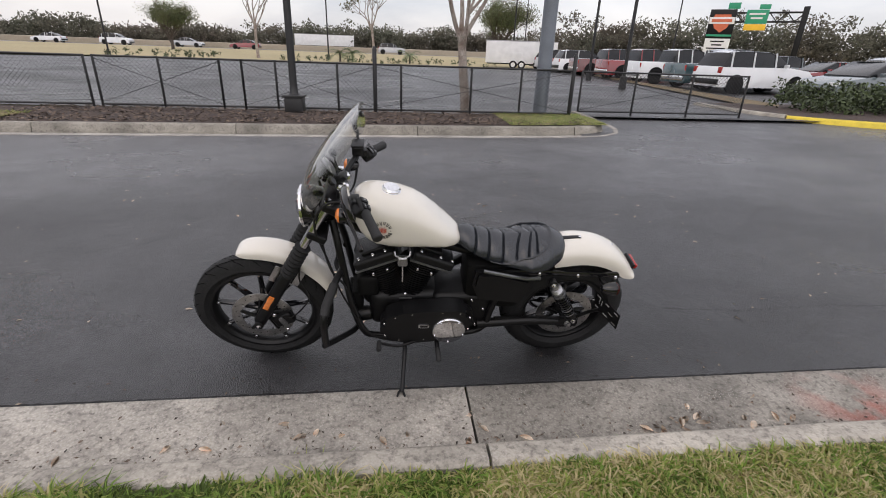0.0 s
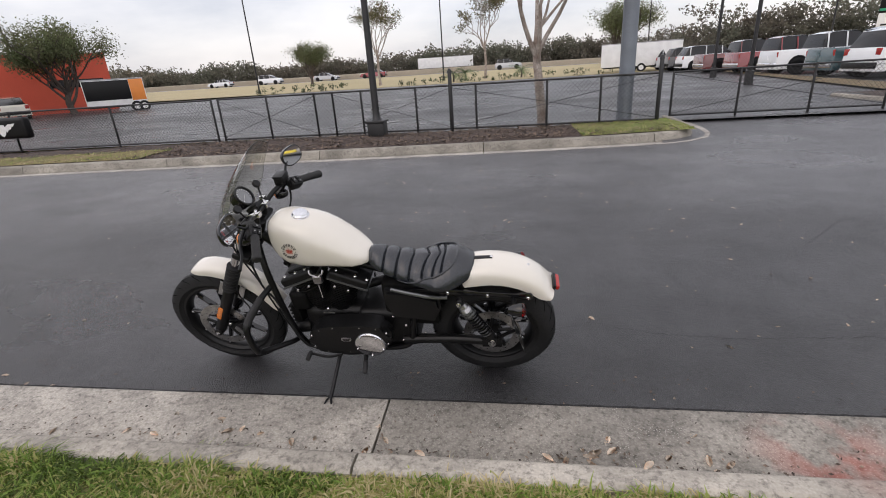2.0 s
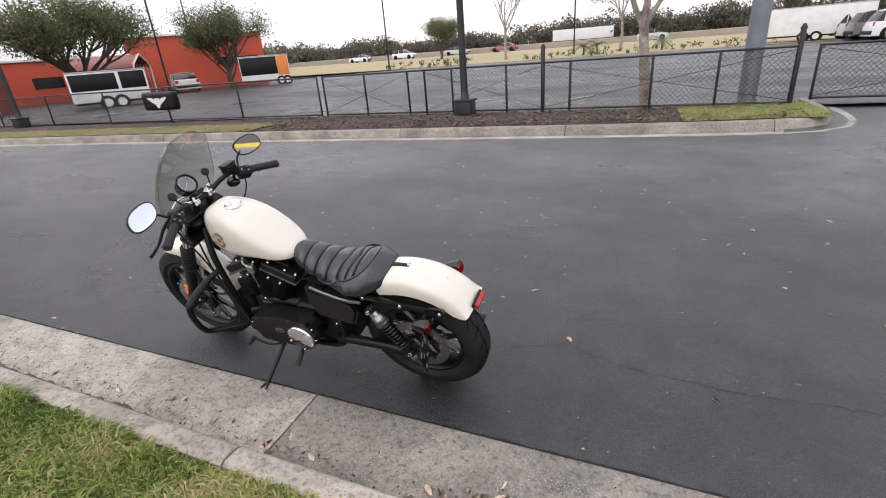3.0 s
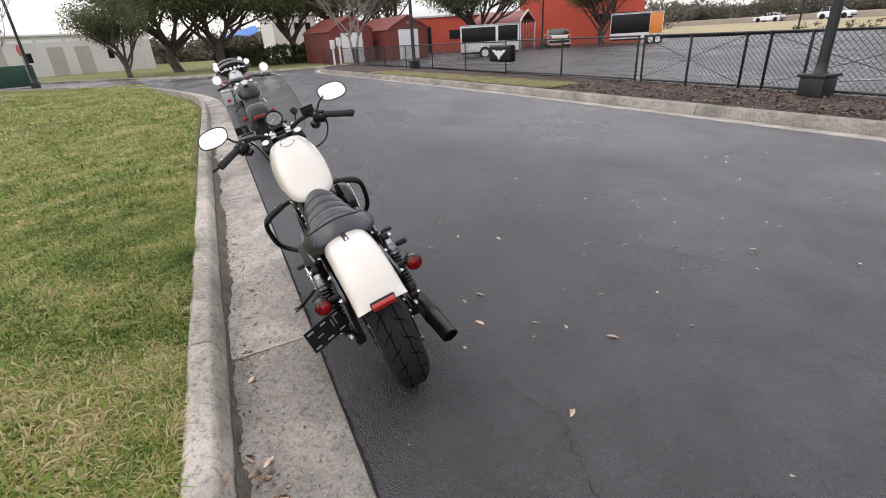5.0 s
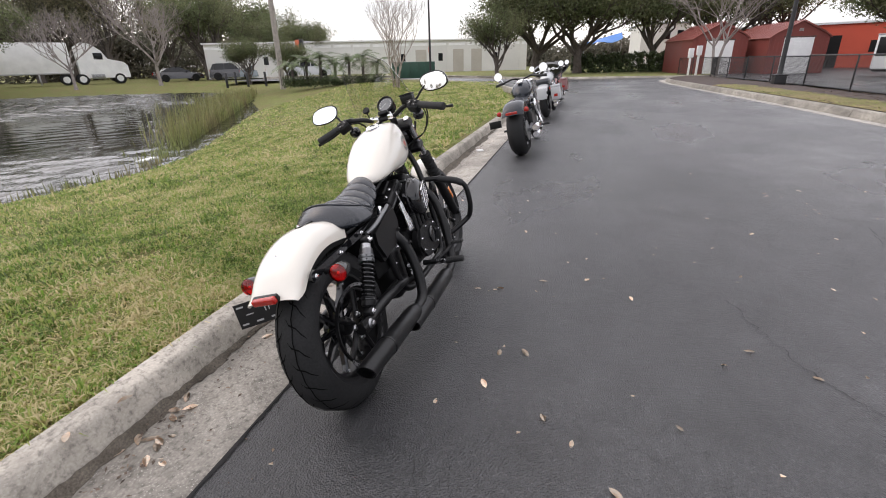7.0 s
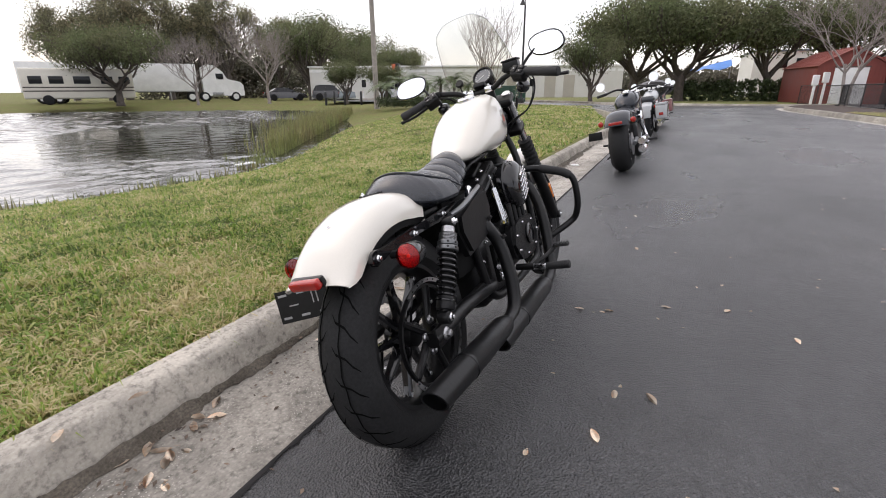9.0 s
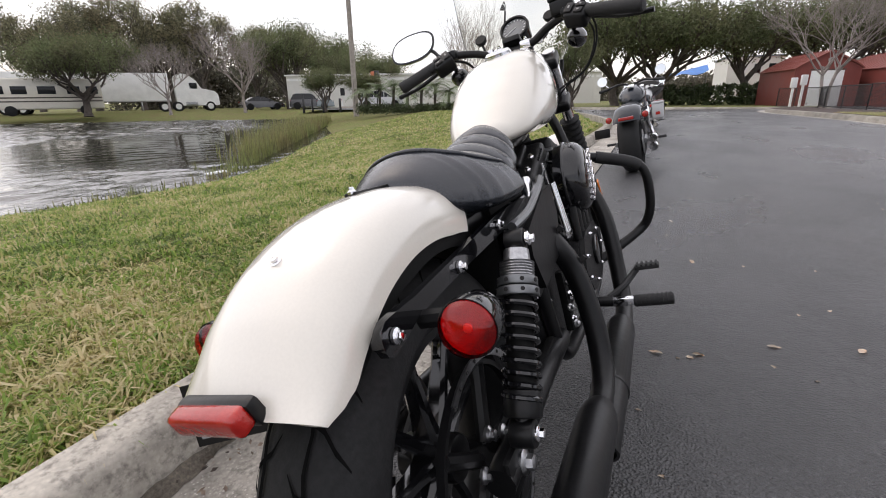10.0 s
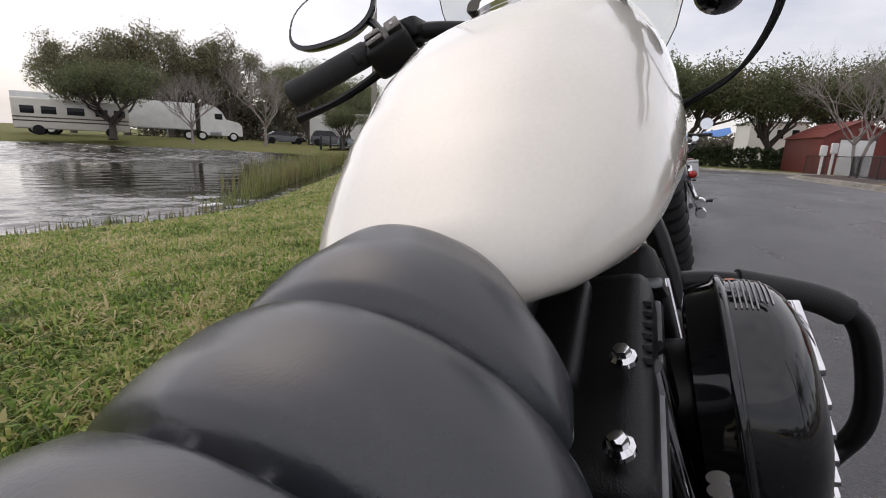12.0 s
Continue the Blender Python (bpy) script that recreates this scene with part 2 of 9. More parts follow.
def concrete_surface(name, base, stones=0.8):
    """Weathered concrete with exposed aggregate, dark stains and pits."""
    m = shade(name, base, 0.85, 0, 0.1, 1.9, 90.0, second=[c * 0.58 for c in base], spec=0.3, each=0.10)
    n, l = m.node_tree.nodes, m.node_tree.links
    b = n["Principled BSDF"]
    co = [x for x in n if x.type == "TEX_COORD"][0]
    hs = [x for x in n if x.type == "HUE_SAT"][0]
    v = n.new("ShaderNodeTexVoronoi")
    v.inputs["Scale"].default_value = 75
    l.new(co.outputs["Object"], v.inputs["Vector"])
    mr = n.new("ShaderNodeMapRange")
    mr.inputs["From Min"].default_value, mr.inputs["From Max"].default_value = 0.0, 0.55
    mr.inputs["To Min"].default_value, mr.inputs["To Max"].default_value = (1.16, 0.86) if stones > 0.5 else (1.08, 0.93)
    l.new(v.outputs["Distance"], mr.inputs["Value"])
    mul = n.new("ShaderNodeMath")
    mul.operation = "MULTIPLY"
    l.new(hs.inputs["Value"].links[0].from_socket, mul.inputs[0])
    l.new(mr.outputs["Result"], mul.inputs[1])
    l.new(mul.outputs[0], hs.inputs["Value"])
    bp = n.new("ShaderNodeBump")
    bp.inputs["Strength"].default_value, bp.inputs["Distance"].default_value = 0.35 if stones > 0.5 else 0.16, 0.006
    l.new(v.outputs["Distance"], bp.inputs["Height"])
    l.new(bp.outputs["Normal"], b.inputs["Normal"])
    # grey-black weathering in drawn-out blotches and small specks
    chain = mul.outputs[0]
    for sc, scale, det, f0, f1, low in (((0.8, 1.2, 1.2), 7.0, 8, 0.34, 0.54, 0.74), ((1, 1, 1), 38.0, 5, 0.33, 0.50, 0.55)):
        mpn = n.new("ShaderNodeMapping")
        mpn.inputs["Scale"].default_value = sc
        l.new(co.outputs["Object"], mpn.inputs["Vector"])
        nz = n.new("ShaderNodeTexNoise")
        nz.inputs["Scale"].default_value, nz.inputs["Detail"].default_value, nz.inputs["Roughness"].default_value = scale, det, 0.65
        l.new(mpn.outputs["Vector"], nz.inputs["Vector"])
        mrn = n.new("ShaderNodeMapRange")
        mrn.inputs["From Min"].default_value, mrn.inputs["From Max"].default_value = f0, f1
        mrn.inputs["To Min"].default_value, mrn.inputs["To Max"].default_value = low, 1.06
        l.new(nz.outputs["Fac"], mrn.inputs["Value"])
        mm = n.new("ShaderNodeMath")
        mm.operation = "MULTIPLY"
        l.new(chain, mm.inputs[0])
        l.new(mrn.outputs["Result"], mm.inputs[1])
        chain = mm.outputs[0]
    l.new(chain, hs.inputs["Value"])
    # pale aggregate stones showing in worn areas
    st = n.new("ShaderNodeTexVoronoi")
    st.inputs["Scale"].default_value = 95
    l.new(co.outputs["Object"], st.inputs["Vector"])
    pick = n.new("ShaderNodeMapRange")
    pick.inputs["From Min"].default_value, pick.inputs["From Max"].default_value = 0.26, 0.20
    l.new(st.outputs["Distance"], pick.inputs["Value"])
    area = n.new("ShaderNodeTexNoise")
    area.inputs["Scale"].default_value, area.inputs["Detail"].default_value = 5, 5
    l.new(co.outputs["Object"], area.inputs["Vector"])
    worn = n.new("ShaderNodeMapRange")
    worn.inputs["From Min"].default_value, worn.inputs["From Max"].default_value = 0.47, 0.60
    l.new(area.outputs["Fac"], worn.inputs["Value"])
    both = n.new("ShaderNodeMath")
    both.operation = "MULTIPLY"
    l.new(pick.outputs["Result"], both.inputs[0])
    l.new(worn.outputs["Result"], both.inputs[1])
    amount = n.new("ShaderNodeMath")
    amount.operation = "MULTIPLY"
    amount.inputs[1].default_value = stones
    l.new(both.outputs[0], amount.inputs[0])
    mix = n.new("ShaderNodeMixRGB")
    mix.inputs["Color2"].default_value = (0.50, 0.47, 0.43, 1)
    l.new(amount.outputs[0], mix.inputs["Fac"])
    l.new(hs.outputs["Color"], mix.inputs["Color1"])
    # faded red marking paint on one stretch
    where = n.new("ShaderNodeVectorMath")
    where.operation = "DISTANCE"
    where.inputs[1].default_value = (1.95, -0.30, 0.0)
    l.new(co.outputs["Object"], where.inputs[0])
    near = n.new("ShaderNodeMapRange")
    near.inputs["From Min"].default_value, near.inputs["From Max"].default_value = 0.38, 0.05
    l.new(where.outputs["Value"], near.inputs["Value"])
    patch = n.new("ShaderNodeMath")
    patch.operation = "MULTIPLY"
    l.new(near.outputs["Result"], patch.inputs[0])
    l.new(worn.outputs["Result"], patch.inputs[1])
    half = n.new("ShaderNodeMath")
    half.operation = "MULTIPLY"
    half.inputs[1].default_value = 0.55
    l.new(patch.outputs[0], half.inputs[0])
    red = n.new("ShaderNodeMixRGB")
    red.inputs["Color2"].default_value = (0.42, 0.12, 0.09, 1)
    l.new(half.outputs[0], red.inputs["Fac"])
    l.new(mix.outputs["Color"], red.inputs["Color1"])
    l.new(red.outputs["Color"], b.inputs["Base Color"])
    return m


def grass_surface(name):
    """Blades from dark green over yellow-green to straw, in drifts of each."""
    m = bpy.data.materials.new(name)
    m.use_nodes = True
    n, l = m.node_tree.nodes, m.node_tree.links
    b = n["Principled BSDF"]
    geo = n.new("ShaderNodeNewGeometry")
    co = n.new("ShaderNodeTexCoord")
    fac = None
    for scale, weight in ((0.55, 0.6), (2.6, 1.15)):
        nz = n.new("ShaderNodeTexNoise")
        nz.inputs["Scale"].default_value, nz.inputs["Detail"].default_value = scale, 4
        l.new(co.outputs["Object"], nz.inputs["Vector"])
        sub = n.new("ShaderNodeMath")
        sub.operation = "SUBTRACT"
        sub.inputs[1].default_value = 0.5
        l.new(nz.outputs["Fac"], sub.inputs[0])
        add = n.new("ShaderNodeMath")
        add.operation = "MULTIPLY_ADD"
        add.inputs[1].default_value = weight * 1.5
        l.new(sub.outputs[0], add.inputs[0])
        l.new(fac or geo.outputs["Random Per Island"], add.inputs[2])
        fac = add.outputs[0]
    ramp = n.new("ShaderNodeValToRGB")
    e = ramp.color_ramp.elements
    e[0].position, e[0].color = 0.0, (0.085, 0.125, 0.025, 1)
    e[1].position, e[1].color = 1.0, (0.62, 0.53, 0.31, 1)
    for p, c in ((0.22, (0.165, 0.275, 0.046)), (0.42, (0.265, 0.37, 0.078)), (0.62, (0.385, 0.40, 0.13)), (0.80, (0.47, 0.41, 0.19))):
        k = e.new(p)
        k.color = (*c, 1)
    l.new(fac, ramp.inputs["Fac"])
    l.new(ramp.outputs["Color"], b.inputs["Base Color"])
    b.inputs["Roughness"].default_value = 0.5
    b.inputs["Specular IOR Level"].default_value = 0.3
    return m


M = {}
M["asphalt"] = asphalt_surface("road_asphalt", (0.0395, 0.0393, 0.0418), 0.75, 1.0)
M["lot"] = asphalt_surface("lot_asphalt", (0.050, 0.050, 0.0525), 0.3)
M["lot"].node_tree.nodes["Principled BSDF"].inputs["Specular IOR Level"].default_value = 0.3
M["concrete"] = concrete_surface("gutter_concrete", (0.54, 0.50, 0.44))
M["worn_gutter"] = concrete_surface("worn_gutter_concrete", (0.30, 0.278, 0.243), 0.7)
M["old_kerb"] = concrete_surface("old_brown_kerb", (0.35, 0.325, 0.28), 0.4)
M["old_gutter"] = concrete_surface("old_gutter", (0.48, 0.45, 0.41), 0.35)
M["kerb"] = concrete_surface("kerb_concrete", (0.46, 0.423, 0.366), 0.35)
M["turf"] = shade("turf", (0.15, 0.185, 0.06), 0.9, 0, 0.35, 0.9, 28, 0.8, 30, second=(0.215, 0.19, 0.09), spec=0.1)
M["blade"] = grass_surface("grass_blade")
M["thatch"] = shade("lawn_thatch", (0.150, 0.172, 0.060), 0.95, 0, 0.4, 1.3, 45, 0.9, 60, second=(0.165, 0.145, 0.068), spec=0.05)
M["worn_turf"] = shade("worn_turf", (0.15, 0.15, 0.06), 0.95, 0, 0.3, 1.5, 40, 0.8, 30, second=(0.21, 0.165, 0.09), spec=0.1)
M["mulch"] = shade("bark_mulch", (0.075, 0.05, 0.04), 0.95, 0, 0.4, 4, 60, 1.0, 35, second=(0.035, 0.025, 0.022))
M["chip"] = shade("bark_chip", (0.17, 0.125, 0.092), 0.9, 0, 0.3, 14, 60, island=0.85, second=(0.055, 0.038, 0.03))
M["black"] = shade("satin_black", (0.0055, 0.0055, 0.006), 0.34, 0, 0.15, 12, 80, 0.04, spec=0.28)
M["gloss"] = shade("gloss_black", (0.006, 0.006, 0.007), 0.08, 0, 0.1, 12, 80, coat=0.4, spec=0.4)
M["wrinkle"] = shade("wrinkle_black", (0.005, 0.005, 0.0055), 0.42, 0.0, 0.15, 20, 500, 0.15, 700, spec=0.28)
M["dark"] = shade("dull_black", (0.006, 0.006, 0.006), 0.6, 0, 0.2, 12, 80, spec=0.12)
M["gunmetal"] = shade("grey_anodised_metal", (0.16, 0.165, 0.17), 0.32, 0.8, 0.1, 20, 90)
M["groove"] = shade("tread_groove", (0.007, 0.007, 0.007), 1.0, 0, 0.1, 20, 60, spec=0.0)
M["rubber"] = shade("tyre_rubber", (0.014, 0.014, 0.0145), 0.7, 0, 0.25, 10, 120, 0.12, 300, spec=0.25)
M["grip"] = shade("grip_rubber", (0.012, 0.012, 0.0125), 0.7, 0, 0.2, 20, 200, 0.2, 400)
M["leather"] = shade("black_vinyl", (0.016, 0.0188, 0.0245), 0.26, 0, 0.12, 6, 300, 0.05, 900, spec=0.68)
M["cream"] = shade("cream_white_paint", (0.65, 0.615, 0.55), 0.24, 0, 0.02, 3, 300, coat=1.0)
M["chrome"] = shade("chrome", (0.72, 0.72, 0.74), 0.08, 1.0, 0.05, 15, 90)
M["steel"] = shade("brushed_steel", (0.42, 0.42, 0.43), 0.3, 1.0, 0.15, 20, 160)
M["disc"] = shade("brake_disc_steel", (0.44, 0.43, 0.42), 0.35, 1.0, 0.2, 30, 160)
M["mirror"] = shade("mirror_glass", (0.92, 0.93, 0.94), 0.02, 1.0, 0.01, 3, 30)
M["red_lens"] = shade("red_lens", (0.34, 0.012, 0.008), 0.12, 0, 0.1, 20, 90, 0.15, 160, coat=0.25)
M["amber"] = shade("amber_lens", (0.72, 0.20, 0.03), 0.15, 0, 0.1, 20, 90, 0.1, 200, coat=0.8)
M["gauge"] = shade("gauge_face", (0.14, 0.145, 0.155), 0.3, 0, 0.08, 20, 90, coat=1.0)
M["label_grey"] = shade("grey_label_print", (0.30, 0.30, 0.30), 0.5, 0, 0.1, 20, 90)
M["white"] = shade("white_paint", (0.78, 0.78, 0.77), 0.5, 0, 0.06, 2, 60)
M["print_white"] = shade("white_print", (0.75, 0.75, 0.74), 0.6, 0, 0.05, 20, 90)
M["print_black"] = shade("black_print", (0.02, 0.02, 0.02), 0.4, 0, 0.1, 20, 90)
M["print_red"] = shade("red_print", (0.42, 0.06, 0.035), 0.45, 0, 0.15, 20, 90)
M["fence"] = shade("black_fence_coat", (0.015, 0.015, 0.016), 0.45, 0, 0.2, 6, 60)
M["bark_pale"] = shade("pale_bark", (0.40, 0.36, 0.32), 0.9, 0, 0.25, 5, 40, 0.6, 25, second=(0.20, 0.15, 0.12))
M["bark"] = shade("dark_bark", (0.085, 0.07, 0.06), 0.95, 0, 0.3, 6, 40, 0.8, 30)
M["twig"] = shade("grey_twigs", (0.27, 0.235, 0.215), 0.9, 0, 0.2, 6, 40)
M["oak_leaf"] = shade("oak_leaves", (0.135, 0.168, 0.078), 0.6, 0, 0.2, 0.5, 40, island=0.42, second=(0.15, 0.15, 0.08), spec=0.3)
M["dry_leaf"] = shade("thin_dry_leaves", (0.15, 0.12, 0.05), 0.7, 0, 0.25, 2, 40, island=0.5, second=(0.10, 0.11, 0.05))
M["tall_leaf"] = shade("tall_tree_leaves", (0.19, 0.195, 0.12), 0.6, 0, 0.2, 0.3, 40, island=0.6, second=(0.195, 0.165, 0.10), spec=0.3)
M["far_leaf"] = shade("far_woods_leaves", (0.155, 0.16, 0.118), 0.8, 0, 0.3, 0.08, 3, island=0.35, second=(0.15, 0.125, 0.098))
M["palm"] = shade("palm_fronds", (0.10, 0.14, 0.05), 0.55, 0, 0.2, 3, 40, island=0.3)
M["hedge"] = shade("hedge_leaves", (0.05, 0.07, 0.025), 0.6, 0, 0.2, 3, 40, island=0.5)
M["reed"] = shade("reeds", (0.20, 0.24, 0.07), 0.6, 0, 0.2, 0.7, 30, island=0.4, second=(0.22, 0.18, 0.08))
M["grey_pole"] = shade("blue_grey_pole_paint", (0.16, 0.18, 0.21), 0.5, 0, 0.12, 3, 60)
M["wood_pole"] = shade("weathered_pole_wood", (0.30, 0.27, 0.24), 0.9, 0, 0.2, 5, 40)
M["orange_wall"] = shade("orange_red_wall", (0.62, 0.10, 0.055), 0.7, 0, 0.06, 0.5, 20)
M["shed_red"] = shade("barn_red_siding", (0.20, 0.045, 0.035), 0.6, 0, 0.08, 2, 40)
M["shed_roof"] = shade("red_metal_roof", (0.24, 0.065, 0.05), 0.45, 0, 0.08, 2, 40)
M["white_wall"] = shade("white_rendered_wall", (0.62, 0.61, 0.58), 0.8, 0, 0.06, 0.4, 20)
M["window"] = shade("dark_window_glass", (0.012, 0.013, 0.015), 0.12, 0, 0.1, 2, 20, spec=0.35)
M["tan"] = shade("tan_concrete_barrier", (0.50, 0.43, 0.33), 0.85, 0, 0.08, 0.2, 5)
M["yellow"] = shade("yellow_kerb_paint", (0.72, 0.55, 0.05), 0.6, 0, 0.12, 4, 50)
M["blue_tarp"] = shade("blue_tarpaulin", (0.03, 0.20, 0.62), 0.5, 0, 0.12, 3, 40)
M["orange_paint"] = shade("orange_trailer_panel", (0.75, 0.25, 0.05), 0.4, 0, 0.05, 2, 40)
M["green_paint"] = shade("green_container_paint", (0.018, 0.062, 0.04), 0.5, 0, 0.12, 2, 40)
M["road_sign_green"] = shade("green_road_sign", (0.02, 0.28, 0.15), 0.5, 0, 0.05, 2, 40)
M["sign_yellow"] = shade("yellow_road_sign", (0.80, 0.48, 0.03), 0.5, 0, 0.05, 2, 40)
M["sign_orange"] = shade("sign_orange", (0.60, 0.14, 0.06), 0.5, 0, 0.08, 2, 40)
M["leaf_tan"] = shade("fallen_leaf", (0.52, 0.29, 0.15), 0.7, 0, 0.2, 30, 90, each=0.45, second=(0.66, 0.60, 0.50))
M["crack"] = shade("open_crack", (0.012, 0.011, 0.011), 0.95, 0, 0.3, 20, 60)
M["shield"] = glass("smoked_windshield", (0.86, 0.86, 0.81), 0.03, 0.5, 2.4)
M["shield_rim"] = shade("dark_pane_edge", (0.06, 0.06, 0.055), 0.3, 0, 0.1, 20, 90)
M["red_glass"] = glass("red_lens_plastic", (0.96, 0.035, 0.045), 0.03, 0.0, 4.5)
M["clear"] = glass("clear_lens", (0.9, 0.9, 0.92), 0.02, 0.5)
CAR = {}
for nm, col in (("white", (0.72, 0.73, 0.74)), ("silver", (0.42, 0.43, 0.44)), ("red", (0.22, 0.02, 0.025)), ("black", (0.012, 0.012, 0.014)), ("grey", (0.13, 0.16, 0.17)), ("teal", (0.03, 0.07, 0.08)), ("cream", (0.68, 0.64, 0.55)), ("maroon", (0.13, 0.03, 0.03))):
    CAR[nm] = shade("car_paint_" + nm, col, 0.25, 0, 0.03, 2, 60, coat=0.9)


def let_through(name, share):
    """Leaves pass part of the daylight."""
    m = M[name]
    n, l = m.node_tree.nodes, m.node_tree.links
    b = n["Principled BSDF"]
    out = [x for x in n if x.type == "OUTPUT_MATERIAL"][0]
    tr = n.new("ShaderNodeBsdfTranslucent")
    l.new(b.inputs["Base Color"].links[0].from_socket, tr.inputs["Color"])
    mx = n.new("ShaderNodeMixShader")
    mx.inputs["Fac"].default_value = share
    l.new(b.outputs[0], mx.inputs[1])
    l.new(tr.outputs[0], mx.inputs[2])
    l.new(mx.outputs[0], out.inputs["Surface"])


for nm in ("oak_leaf", "tall_leaf", "dry_leaf", "far_leaf", "blade"):
    let_through(nm, 0.5)


# ---- building helpers ----
def finish(bm, name, material, sharp=38):
    """A mesh from a bmesh, smooth but for its hard edges."""
    me = bpy.data.meshes.new(name)
    bmesh.ops.recalc_face_normals(bm, faces=bm.faces[:])
    bm.to_mesh(me)
    bm.free()
    me.materials.append(material)
    if len(me.polygons):
        me.polygons.foreach_set("use_smooth", [True] * len(me.polygons))
        me.set_sharp_from_angle(angle=radians(sharp))
    return me


def part(name, bm, material, parent, label="", sharp=38):
    ob = new(name, finish(bm, name, material, sharp))
    ob.parent = parent
    return tagged(ob, label)


def thing(name, bm, material, label, category, group="", kind="", sharp=38):
    return tagged(new(name, finish(bm, name, material, sharp)), label, category, group, kind)


def base_of(name, m, label, category, group="", kind=""):
    ob = new(name)
    ob.empty_display_size = 0.1
    ob.matrix_world = m
    return tagged(ob, label, category, group, kind)


def sheet(name, verts, faces, material, sharp=30):
    """A mesh straight from arrays, for large counts."""
    me = bpy.data.meshes.new(name)
    me.from_pydata(verts, [], faces)
    me.materials.append(material)
    me.polygons.foreach_set("use_smooth", [True] * len(me.polygons))
    me.set_sharp_from_angle(angle=radians(sharp))
    return me


def rings(bm, loops, closed=True, cap=True, wrap=False):
    """Skins a row of vertex loops."""
    vs = [[bm.verts.new(p) for p in loop] for loop in loops]
    n = len(vs[0])
    pairs = list(zip(vs, vs[1:])) + ([(vs[-1], vs[0])] if wrap else [])
    for a, b in pairs:
        for i in range(n if closed else n - 1):
            j = (i + 1) % n
            try:
                bm.faces.new((a[i], a[j], b[j], b[i]))
            except ValueError:
                pass
    if cap and closed and not wrap:
        bm.faces.new(vs[0][::-1])
        bm.faces.new(vs[-1])
    return bm


def box(size, at=(0, 0, 0), bevel=0.0, bm=None, turn=None, seg=2):
    """A box with rounded edges, its centre at a place."""
    own = bmesh.new()
    bmesh.ops.create_cube(own, size=1)
    bmesh.ops.scale(own, vec=size, verts=own.verts)
    if bevel:
        bmesh.ops.bevel(own, geom=own.edges[:], offset=min(bevel, min(size) * 0.45), segments=seg, affect="EDGES", profile=0.6)
    m = Matrix.Translation(at) @ (turn.to_4x4() if turn else Matrix())
    bmesh.ops.transform(own, matrix=m, verts=own.verts)
    return join(bm, own)


def join(bm, own):
    if bm is None:
        return own
    keep = {}
    for v in own.verts:
        keep[v] = bm.verts.new(v.co)
    for f in own.faces:
        bm.faces.new([keep[v] for v in f.verts])
    own.free()
    return bm


def axes(d):
    d = Vector(d).normalized()
    a = d.cross((0, 0, 1))
    if a.length < 1e-3:
        a = d.cross((0, 1, 0))
    a.normalize()
    return d, a, a.cross(d)


def lathe(profile, at, axis, seg=24, bm=None, cap=True):
    """Turns (along, radius) rows about an axis through a place."""
    d, a, b = axes(axis)
    at = Vector(at)
    loops = []
    for z, r in profile:
        loops.append([at + d * z + (a * math.cos(k) + b * math.sin(k)) * max(r, 1e-4) for k in (2 * math.pi * i / seg for i in range(seg))])
    own = bmesh.new()
    rings(own, loops, cap=cap)
    return join(bm, own)


def rod(p, q, r, r2=None, seg=10, bm=None, edge=0.0):
    """A straight round bar, with softened ends."""
    p, q = Vector(p), Vector(q)
    h = (q - p).length
    r2 = r if r2 is None else r2
    e = min(edge, h * 0.3, r * 0.6)
    prof = [(0, r), (h, r2)] if not e else [(0, r - e), (e * 0.3, r - e * 0.3), (e, r), (h - e, r2), (h - e * 0.3, r2 - e * 0.3), (h, r2 - e)]
    return lathe(prof, p, q - p, seg, bm)


def smooth_line(points, steps=6):
    """A soft curve through points."""
    ps = [Vector(p) for p in points]
    ps = [ps[0] * 2 - ps[1]] + ps + [ps[-1] * 2 - ps[-2]]
    out = []
    for i in range(1, len(ps) - 2):
        a, b, c, d = ps[i - 1:i + 3]
        for k in range(steps):
            t = k / steps
            out.append(0.5 * ((2 * b) + (c - a) * t + (2 * a - 5 * b + 4 * c - d) * t * t + (3 * b - a - 3 * c + d) * t ** 3))
    return out + [ps[-2]]


def tube(points, radius, seg=10, bm=None, steps=6, radii=None):
    """A bent pipe along points; radii may taper it."""
    line = smooth_line(points, steps) if steps > 1 and len(points) > 2 else [Vector(p) for p in points]
    n = len(line)
    d0 = (line[1] - line[0]).normalized()
    _, a, b = axes(d0)
    loops = []
    for i, p in enumerate(line):
        d = (line[min(i + 1, n - 1)] - line[max(i - 1, 0)]).normalized()
        a = (a - d * a.dot(d)).normalized()
        b = d.cross(a)
        r = radius
        if radii:
            f = i / (n - 1) * (len(radii) - 1)
            k = min(int(f), len(radii) - 2)
            r = radii[k] + (radii[k + 1] - radii[k]) * (f - k)
        loops.append([p + (a * math.cos(t) + b * math.sin(t)) * r for t in (2 * math.pi * j / seg for j in range(seg))])
    own = bmesh.new()
    rings(own, loops)
    return join(bm, own)


